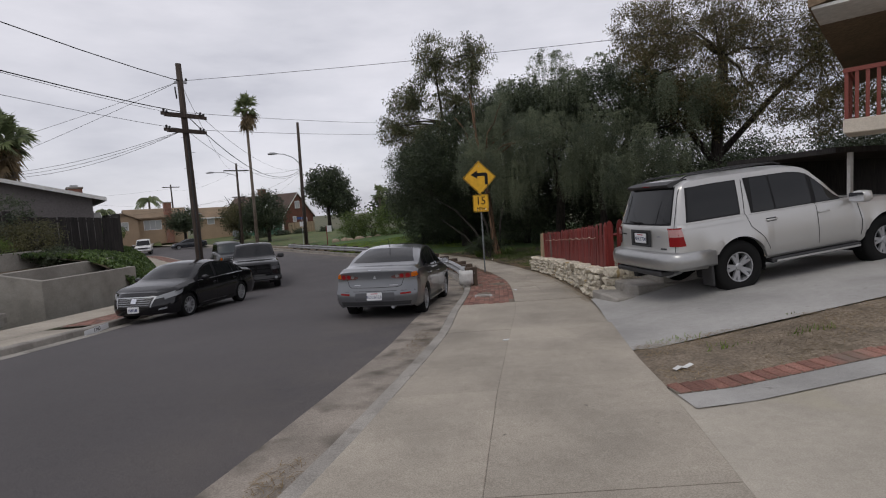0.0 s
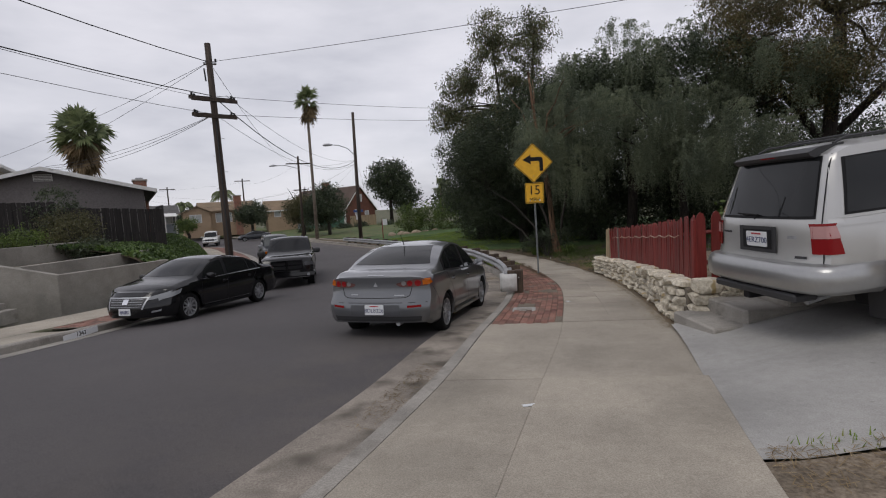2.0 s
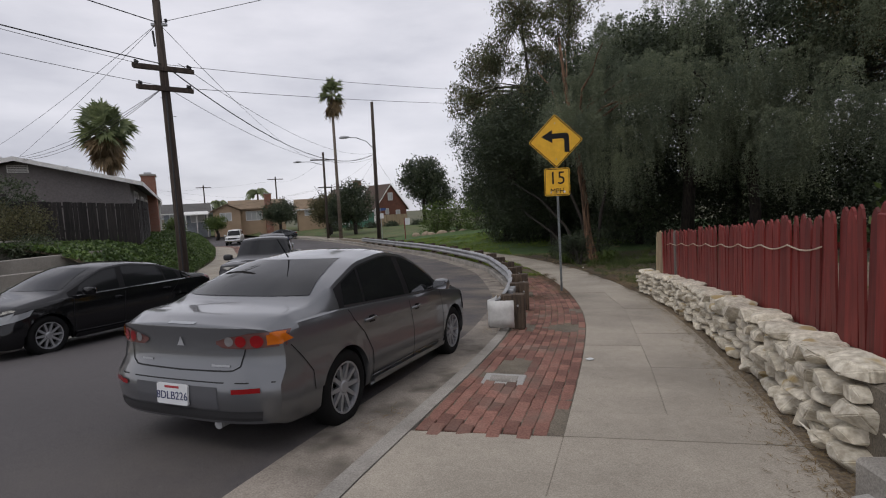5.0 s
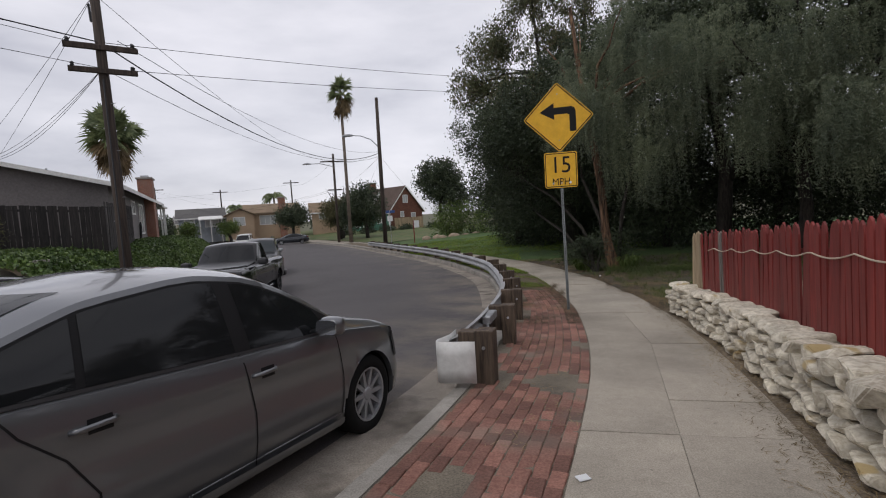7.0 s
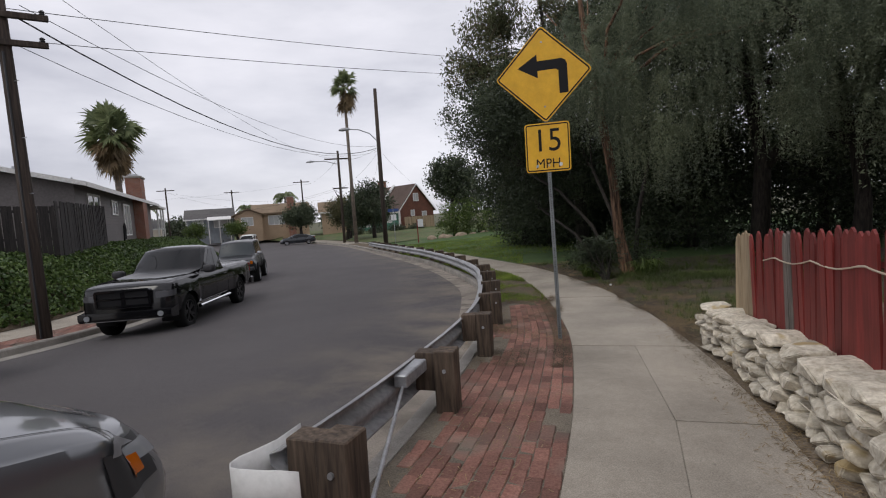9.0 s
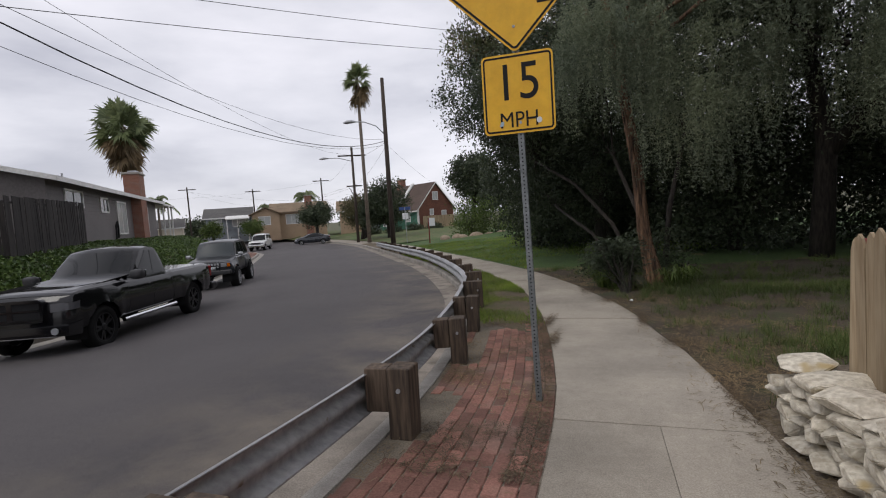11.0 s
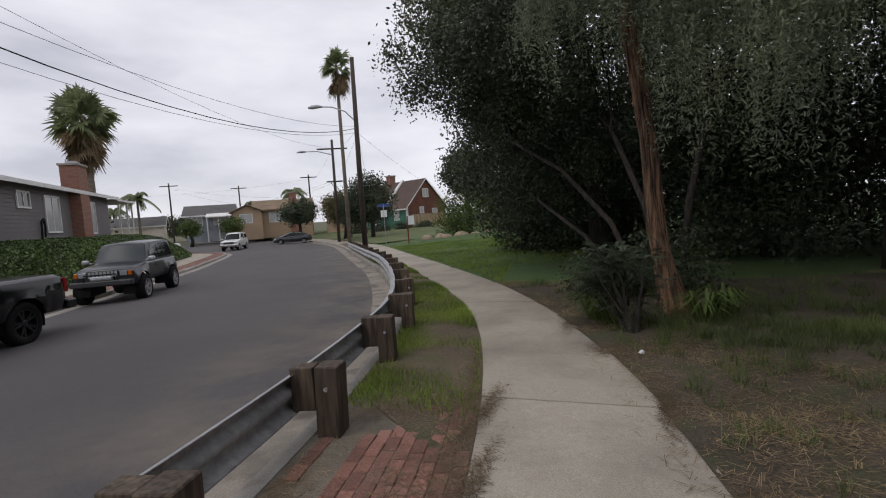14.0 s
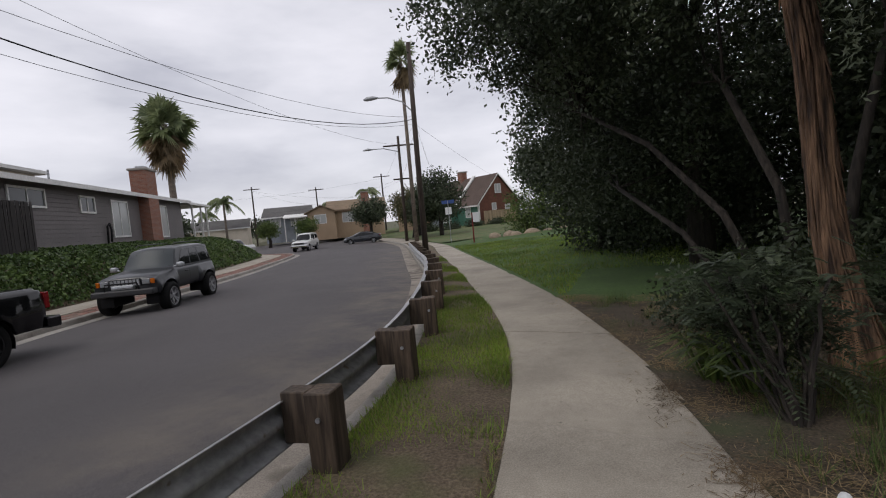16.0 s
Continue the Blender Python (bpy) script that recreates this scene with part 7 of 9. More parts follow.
def grey_house():
    """The long grey clapboard house above the ivy bank; x along its street front, y away from the street."""
    h = thing("grey_house", pose(-20.38, 29.39, 0.30, 0, 0, 129.37), "long dark grey clapboard house with white trim and brick chimney", "house")
    L0, L1, D, ze, zr = -1.1, 20.3, 8.8, 3.0, 4.12
    body = gable_wall(h, "wall", L0, L1, 0.0, D, -0.6, ze, zr - 0.05, GREY_SIDING)
    clapboard(h, L0, L1, 0.05, ze, 0.0, GREY_SIDING)
    gable_roof(h, L0, L1, 0.0, D, ze, zr, GREY_ROOF, over=0.62)
    bm = boxed(L1 + 0.6, 26.5, -0.5, 6, ze - 0.28, ze - 0.12)
    part("porch_roof", bm, WHITE_TRIM, h)
    for x in (22.2, 24.6, 26.2):
        part("porch_post", boxed(x - 0.06, x + 0.06, -0.3, -0.18, -0.4, ze - 0.28), WHITE_TRIM, h)
    window(h, 0.8, 3.0, 1.95, 2.58, -0.03, HOUSE_GLASS, 1)
    window(h, 5.85, 7.1, 1.82, 2.48, -0.03, HOUSE_GLASS, 1)
    window(h, 8.95, 10.8, 0.6, 2.42, -0.03, PALE_GLASS, 1)
    window(h, 15.9, 17.0, 0.45, 2.40, -0.03, PALE_GLASS, 0)
    ch = part("chimney", boxed(12.6, 14.2, -0.62, 0.3, -0.6, 4.45, bevel=0.01), WALL_BRICK, h)
    part("chimney_cap", boxed(12.52, 14.28, -0.70, 0.38, 4.45, 4.58, bevel=0.02), KERB, ch)
    part("chimney_cowl", boxed(13.1, 13.7, -0.4, 0.1, 4.58, 4.75), STEEL, ch)
    vent = part("gable_vent", boxed(L0 - 0.05, L0 - 0.005, D / 2 - 0.4, D / 2 + 0.4, ze + 0.55, ze + 0.9), WHITE_TRIM, h)
    for k in range(4):
        part("vent_slat", boxed(L0 - 0.06, L0 - 0.05, D / 2 - 0.36, D / 2 + 0.36, ze + 0.58 + 0.08 * k, ze + 0.61 + 0.08 * k), GREY_SIDING, vent)
    part("hose_reel", tubed([(8.0, -0.1, 0.2), (8.0, -0.14, 1.1), (8.25, -0.14, 1.25), (8.4, -0.14, 0.9), (8.4, -0.1, 0.3)], 0.05, 6), BLACK, h)
    for x, y in ((2.0, 3.0), (8, 2.2)):
        part("roof_vent", tubed([(x, y, ze + 0.5), (x, y, ze + 1.15)], 0.05, 8), STEEL, h)
    d = obj("satellite_dish", None, h, pose(L0 - 0.3, D + 0.2, ze + 0.35))
    bm = bmesh.new()
    lathe(bm, [(0.02, 0.0), (0.2, 0.02), (0.38, 0.08)], 16)
    part("dish", bm, STEEL, d, m=pose(0, 0, 0.5, 30, 0, 60), smooth=True)
    part("dish_arm", tubed([(0, 0, -0.2), (0, 0, 0.45)], 0.025, 6), STEEL, d)
    # pale upper house behind
    b = thing("pale_house", pose(-31.5, 34.5, 0.3, 0, 0, 129.37), "pale two-storey house behind the grey one", "house")
    part("wall", boxed(0, 7.5, 3, 9, 0, 5.4), CREAM_STUCCO, b)
    part("roof", boxed(-0.6, 8.1, 2.4, 9.6, 5.4, 5.62), WHITE_TRIM, b)
    window(b, 3, 5, 4.4, 5.1, 3.0, HOUSE_GLASS, 1)


def plank_fence():
    f = thing("plank_fence", pose(0, 0, 0), "tall dark weathered plank fence beside the grey house", "fence")
    rnd = random.Random(3)
    bm = boxed(-0.075, 0.075, -0.011, 0.011, 0, 1.0)
    me = bpy.data.meshes.new("plank")
    bm.to_mesh(me)
    bm.free()
    me.materials.append(DARK_WOOD)
    runs = [((-20.6, 30.6), (-15.9, 24.9), 0.35, 0.25, 1.95), ((-15.9, 24.9), (-18.4, 21.6), 0.25, 0.5, 1.75), ((-18.4, 21.6), (-22.5, 18.4), 0.5, 0.6, 2.0)]
    for (x0, y0), (x1, y1), za, zb, hh in runs:
        n = int(math.hypot(x1 - x0, y1 - y0) / 0.158)
        a = math.degrees(math.atan2(y1 - y0, x1 - x0))
        for i in range(n):
            t = (i + 0.5) / n
            obj("plank", me, f, pose(x0 + (x1 - x0) * t, y0 + (y1 - y0) * t, za + (zb - za) * t - 0.35, rnd.uniform(-1, 1), rnd.uniform(-0.6, 0.6), a) @ Matrix.Diagonal((1, 1, (hh + 0.35) * rnd.uniform(0.992, 1.006), 1)))
        nx, ny = (y1 - y0) / math.hypot(x1 - x0, y1 - y0), -(x1 - x0) / math.hypot(x1 - x0, y1 - y0)
        for k in (0.35, 0.9):
            part("fence_rail", tubed([(x0 + nx * 0.05, y0 + ny * 0.05, za + hh * k), (x1 + nx * 0.05, y1 + ny * 0.05, zb + hh * k)], 0.045, 4), DARK_WOOD, f)


def retaining_walls():
    def wall(name, p0, p1, top, t=0.22, low=-1.6, label="", slope=0.0):
        x0, y0 = p0
        x1, y1 = p1
        L = math.hypot(x1 - x0, y1 - y0)
        bm = prismed([(0, low), (L, low), (L, top + slope), (0, top)], 0, t, "y")
        bmesh.ops.bevel(bm, geom=bm.edges[:], offset=0.015, segments=1, affect="EDGES")
        ob = part(name, bm, RETAIN, None, m=pose(x0, y0, 0, 0, 0, math.degrees(math.atan2(y1 - y0, x1 - x0))))
        tagged(ob, label, "retaining wall", "", "structure")

    lab = "stained grey concrete terrace retaining wall"
    wall("retaining_wall_front", (-12.55, 15.5), (-12.8, 20.7), 0.0, slope=-0.12, label=lab)
    wall("retaining_wall_return", (-12.8, 20.7), (-15.0, 21.2), -0.12, label=lab)
    wall("retaining_wall_middle", (-13.9, 15.4), (-14.0, 21.2), 0.28, label=lab)
    wall("retaining_wall_upper", (-16.3, 13.6), (-16.2, 20.6), 0.80, label=lab)
    wall("stair_wall", (-16.3, 14.0), (-12.55, 15.5), 1.1, slope=-1.1, label="sloping grey concrete stair side wall")
    for nm, a, b, z in (("planter_soil", ((-12.7, 15.5), (-12.9, 20.7)), ((-13.9, 15.4), (-14.0, 21.2)), -0.2), ("planter_soil_middle", ((-14.05, 15.4), (-14.1, 21.2)), ((-16.3, 14), (-16.3, 20.6)), 0.15), ("terrace_soil", ((-16.3, 12.5), (-16.3, 21)), ((-24, 12), (-24, 22)), 0.7)):
        verts = [(*a[0], z), (*a[1], z), (*b[1], z), (*b[0], z)]
        tagged(obj(nm, mesh_from(nm, verts, [(0, 3, 2, 1)], LITTER_SOIL)), "dark planted soil between the terrace walls", "ground", "", "structure")
    s = thing("concrete_stairs", pose(-12.7, 12.9, G(-12.7, 12.9), 0, 0, 95), "grey concrete stairs climbing between the terrace walls", "steps")
    for k in range(7):
        part("step", boxed(-0.8, 1.55, 0.32 * k, 0.32 * k + 0.6, 0.17 * k - 0.2, 0.17 * (k + 1), bevel=0.012), KERB, s)
    # the driveway apron and the house number on the kerb
    pl = part("kerb_number_plate", boxed(-0.45, 0.45, -0.004, 0.004, -0.07, 0.06), PLATE_WHITE, None, m=pose(-8.35, 11.75, G(-8.4, 11.7) - 0.075, 0, 0, 93))
    tagged(pl, "white painted house number panel on the kerb face", "house number")
    obj("number", text_mesh("1243", 0.13, BLACK, "number"), pl, pose(0, -0.006, 0, 90))


def far_houses():
    # tan house with a brick chimney
    h = thing("tan_house", pose(-52.0, 78.2, 0.3, 0, 0, 37), "single-storey tan stucco house with a brown roof and brick chimney", "house")
    gable_wall(h, "wall", 3.0, 11.2, 0, 8, -1.8, 2.6, 3.9, TAN_STUCCO)
    gable_roof(h, 3.0, 11.2, 0, 8, 2.55, 3.95, TAN_ROOF, over=0.5, fascia_mat=plain_mat("brown_trim", (0.16, 0.11, 0.07), 0.7))
    part("wing_wall", prismed([(0, -1.8), (4.0, -1.8), (4.0, 2.3), (2.0, 3.2), (0, 2.3)], -1.6, 4), TAN_STUCCO, h)
    for s in (1, -1):
        part("wing_roof", prismed([(2.0, 3.25), (2.0 + 2.5 * s, 2.15), (2.0 + 2.5 * s, 2.28), (2.0, 3.4)], -2.0, 5), TAN_ROOF, h)
    window(h, 1.0, 2.6, 0.7, 1.9, -1.6, PALE_GLASS, 1)
    window(h, 5.0, 7.4, 0.6, 2.0, 0.0, PALE_GLASS, 2)
    window(h, 9.2, 10.4, 0.8, 2.0, 0.0, PALE_GLASS, 0)
    ch = part("chimney", boxed(8.0, 9.1, -0.5, 0.6, -1.8, 4.8, bevel=0.02), WALL_BRICK, h)
    part("chimney_cap", boxed(7.9, 9.2, -0.6, 0.7, 4.8, 4.95), KERB, ch)
    # right wing of the tan house, low
    w = thing("tan_bungalow", pose(-41.5, 86.5, 0.2, 0, 0, 30), "low tan bungalow with a grey-blue garage", "house")
    part("wall", boxed(0, 11, 0, 7, -1.8, 2.2), TAN_STUCCO, w)
    gable_roof(w, 0, 11, 0, 7, 2.2, 3.8, TAN_ROOF, over=0.5)
    window(w, 1.2, 2.2, 1.0, 2.1, 0.0, PALE_GLASS, 0)
    part("garage", boxed(5, 10.5, -2.5, 0, -1.8, 1.9), BLUE_STUCCO, w)
    # blue-grey house
    b = thing("blue_grey_house", pose(-60.8, 77.6, 0.3, 0, 0, 40), "blue-grey house with a white porch and grey roof", "house")
    gable_wall(b, "wall", 0, 6.8, 0, 8, -1.8, 2.4, 3.8, BLUE_STUCCO)
    gable_roof(b, 0, 6.8, 0, 8, 2.4, 3.9, GREY_ROOF, over=0.5)
    part("porch_roof", prismed([(-2.2, 1.9), (0, 2.4), (0, 2.55), (-2.2, 2.05)], 3, 6.6, "x"), WHITE_TRIM, b)
    for x in (3.1, 4.7, 6.3):
        part("porch_post", boxed(x, x + 0.14, -2.1, -1.96, -1.8, 1.95), WHITE_TRIM, b)
    window(b, 0.9, 2.3, 0.8, 2.2, 0.0, PALE_GLASS, 1)
    window(b, 4.0, 6.0, 0.8, 2.2, 0.0, PALE_GLASS, 1)
    # green and red-brown house with the steep brown roof: x along its ridge towards the gable in view
    r = thing("green_house", pose(-40.0, 91.6, -1.2, 0, 0, -30), "storey-and-a-half house, green front, red-brown gable, steep brown roof", "house")
    D, W, ze, zr = 7.0, 15.6, 2.95, 6.75
    part("wall", boxed(0, W - 0.12, 0, D, -1.2, ze), GREEN_PAINT, r)
    for k in range(14):
        part("board", boxed(W - 5, W - 0.12, -0.03, -0.005, 0.2 + 0.2 * k, 0.37 + 0.2 * k), GREEN_PAINT, r)
    gable_wall(r, "gable_wall", W - 0.1, W + 0.12, 0, D, -1.2, ze, zr - 0.1, RED_SHINGLE)
    part("corner_board", boxed(W - 0.14, W + 0.16, -0.06, 0.12, -1.2, ze), WHITE_TRIM, r)
    gable_roof(r, 0, W, 0, D, ze, zr, BROWN_ROOF, over=0.4)
    slope = math.degrees(math.atan2(zr - ze, D / 2))
    part("raking_band", boxed(-0.3, 0.3, -0.6, 5.3, 0.13, 0.33), WHITE_TRIM, r, m=pose(W - 5.2, 0, ze, slope))
    part("front_bay", prismed([(W - 8.6, -1.2), (W - 5.2, -1.2), (W - 5.2, ze), (W - 8.6, ze)], -1.2, 0), GREEN_PAINT, r)
    window(r, W - 3.0, W - 1.9, 1.1, 2.4, -0.035, PALE_GLASS, 0)
    window(r, W - 7.6, W - 6.2, 0.6, 2.2, -1.2, PALE_GLASS, 1)
    part("porch_post", boxed(W - 5.0, W - 4.85, -1.6, -1.45, -1.2, 2.5), WHITE_TRIM, r)
    ch = part("chimney", boxed(W - 9.0, W - 7.9, D / 2 - 0.5, D / 2 + 0.5, 5.5, 7.9, bevel=0.02), WALL_BRICK, r)
    part("chimney_cap", boxed(W - 9.1, W - 7.8, D / 2 - 0.6, D / 2 + 0.6, 7.9, 8.05), KERB, ch)
    g = obj("gable_windows", None, r, pose(W + 0.12, 0, 0, 0, 0, 90))
    window(g, 3.0, 3.9, 4.2, 5.3, 0.0, PALE_GLASS, 1)
    window(g, 4.6, 5.4, 0.5, 2.4, 0.0, PALE_GLASS, 0)
    window(g, 2.3, 2.9, 1.9, 2.7, 0.0, PALE_GLASS, 0)
    f = thing("board_fence", pose(-25.2, 82.6, -1.2, 0, 0, 60), "tan board fence beside the green house", "fence")
    for k in range(40):
        part("board", boxed(0.15 * k, 0.15 * k + 0.14, 0, 0.02, -0.6, 1.75), RAW_WOOD, f)
    # far low roofs
    for x, y, w2, hh, m in ((-84, 78, 12, 3.0, CREAM_STUCCO), (-78, 96, 14, 3.4, CREAM_STUCCO), (-98, 84, 14, 3.0, TAN_STUCCO)):
        k = thing("low_house", pose(x, y, -1.2, 0, 0, 45), "distant low pale house under a grey roof", "house", "far houses")
        part("wall", boxed(0, w2, 0, 7, -1, hh), m, k)
        gable_roof(k, 0, w2, 0, 7, hh, hh + 1.5, GREY_ROOF, over=0.5)


def apartment():
    """Two-storey building with a red balcony, only its near corner in view."""
    a = thing("apartment_building", pose(9.45, 9.9, 0.9, 0, 0, -43), "two-storey cream stucco building with a red wooden balcony", "building")
    part("wall", boxed(0.55, 12, 0, 9, -1.5, 5.2), CREAM_STUCCO, a)
    part("balcony_floor", boxed(-1.1, 4.0, -0.9, 0.4, 1.55, 1.82, bevel=0.01), CREAM_STUCCO, a)
    part("roof", prismed([(-1.6, 3.98), (5, 5.2), (5, 5.4), (-1.6, 4.14)], -1.4, 9.6, "y"), TAN_ROOF, a)
    part("eave_soffit", boxed(-1.55, 3.5, -1.35, 0, 3.94, 4.0), WHITE_TRIM, a)
    rail = obj("balcony_rail", None, a)
    red = plain_mat("balcony_red_paint", (0.22, 0.05, 0.035), 0.6)
    part("top_rail", boxed(-1.1, 4.0, -0.9, -0.8, 2.72, 2.80), red, rail)
    part("top_rail", boxed(-1.1, -1.0, -0.8, 0.4, 2.72, 2.80), red, rail)
    for k in range(32):
        part("baluster", boxed(-1.08 + 0.16 * k, -1.02 + 0.16 * k, -0.88, -0.83, 1.82, 2.72), red, rail)
    for k in range(1, 8):
        part("baluster", boxed(-1.08, -1.03, -0.88 + 0.16 * k, -0.82 + 0.16 * k, 1.82, 2.72), red, rail)
    c = thing("carport", pose(11.4, 13.8, 0.95, 0, 0, 10), "old open carport with a sagging flat roof", "carport")
    part("roof", boxed(-0.6, 7, 0, 4, 1.35, 1.5), DARK_WOOD, c)
    for x in (0, 3, 6):
        part("post", boxed(x, x + 0.1, 0.1, 0.2, -0.6, 1.35), WHITE_TRIM, c)
    part("back_wall", boxed(-0.5, 7, 3.9, 4.0, -0.6, 1.35), DARK_WOOD, c)


grey_house()
plank_fence()
retaining_walls()
far_houses()
apartment()

# ---- plants ----
RNG = np.random.default_rng(7)


def unit(n):
    v = RNG.normal(size=(n, 3))
    return v / np.linalg.norm(v, axis=1)[:, None]


def diamonds(c, length, width, axis=None, spread=1.0):
    """A diamond-shaped leaf at each centre, long axes at random or round a given direction."""
    n = len(c)
    a = unit(n)
    if axis is not None:
        a = np.asarray(axis) + spread * a
        a /= np.linalg.norm(a, axis=1)[:, None]
    b = np.cross(a, unit(n))
    b /= np.linalg.norm(b, axis=1)[:, None] + 1e-9
    k = RNG.uniform(0.7, 1.3, (n, 1))
    a, b = a * (length / 2) * k, b * (width / 2) * k
    return np.stack([c - a, c + b - a * 0.1, c + a, c - b - a * 0.1], 1)


def shell(n, centre, radii, thick=0.45, low=-1.0):
    """Points in the outer part of an ellipsoid."""
    v = unit(n * 3)
    v = v[v[:, 2] > low][:n]
    r = (1 - thick * RNG.random((len(v), 1)) ** 1.5)
    return np.array(centre) + v * r * np.array(radii)


def leafy(clumps, per, spread, length, width, droop=0.0):
    c = np.repeat(clumps, per, axis=0)
    c = c + RNG.normal(size=c.shape) * spread * np.array([1, 1, 0.8])
    return diamonds(c, length, width, (0, 0, -droop) if droop else None, 1.0)


def limbs(bm, root, tips, r0, bend=0.25, sides=6):
    """Tapering limbs from a point to the tips."""
    root = Vector(root)
    for t in tips:
        t = Vector(t)
        d = t - root
        pts, rad = [], []
        for i in range(6):
            f = i / 5
            p = root + d * f
            p.z += math.sin(f * math.pi) * d.length * bend * 0.3
            p += Vector((random.uniform(-1, 1), random.uniform(-1, 1), random.uniform(-1, 1))) * d.length * 0.035 * (1 if 0 < i < 5 else 0)
            pts.append(p)
            rad.append(max(0.012, r0 * (1 - 0.85 * f)))
        tube(bm, pts, rad, sides, cap=False)


def ragged_trunk(bm, pts, radii, sides=18, rough=0.12):
    """A furrowed trunk: uneven rings with flared ridges."""
    pts = [Vector(p) for p in pts]
    n = 26
    rings = []
    for i in range(n + 1):
        f = i / n * (len(pts) - 1)
        k = min(int(f), len(pts) - 2)
        p, r = pts[k].lerp(pts[k + 1], f - k), radii[k] + (radii[k + 1] - radii[k]) * (f - k)
        ring = []
        for s in range(sides):
            a = 2 * math.pi * s / sides
            q = r * (1 + rough * noise.noise((math.cos(a) * 2.2, math.sin(a) * 2.2, p.z * 0.35)) + rough * 1.1 * noise.noise((math.cos(a) * 6, math.sin(a) * 6, p.z * 0.7)))
            ring.append(bm.verts.new(p + Vector((math.cos(a) * q, math.sin(a) * q, 0))))
        rings.append(ring)
    for r0, r1 in zip(rings, rings[1:]):
        for s in range(sides):
            bm.faces.new((r0[s], r0[(s + 1) % sides], r1[(s + 1) % sides], r1[s]))


def weeping(anchors, per=15, step=0.05, leaf=0.085, width=0.020, reach=0.6, drop=(0.7, 2.2)):
    """Weeping clumps: from each anchor twigs arch outwards and hang, set with paired leaflets."""
    out = []
    for p in anchors:
        for _ in range(per):
            L = RNG.uniform(*drop)
            n = max(5, int((L + reach) / step))
            t = np.linspace(0, 1, n)[:, None]
            a = RNG.uniform(0, 2 * np.pi)
            o = np.array([np.cos(a), np.sin(a), 0]) * reach * RNG.uniform(0.3, 1.3)
            c = p + (1 - (1 - t) ** 2) * o + np.array([0, 0, 0.25]) * np.sin(np.pi * np.minimum(1, t * 2)) - np.array([0, 0, L]) * t ** 1.7 + RNG.normal(size=(n, 3)) * 0.02
            side = RNG.normal(size=(n, 3)) * np.array([1, 1, 0.3])
            side /= np.linalg.norm(side, axis=1)[:, None]
            out.append(np.concatenate([c + side * leaf * 0.4, c - side * leaf * 0.4]))
    return diamonds(np.concatenate(out), leaf, width, (0, 0, -0.8), 1.4)


def clumped(centres, per, spread=0.38):
    """Anchors gathered in rounded bunches about the centres."""
    c = np.repeat(centres, per, axis=0)
    return c + RNG.normal(size=c.shape) * spread * np.array([1, 1, 0.55])


def tree(name, label, x, y, category="tree"):
    return thing(name, pose(x, y, G(x, y)), label, category)


def local(ob, q):
    return q - np.array(ob.matrix_basis.translation)


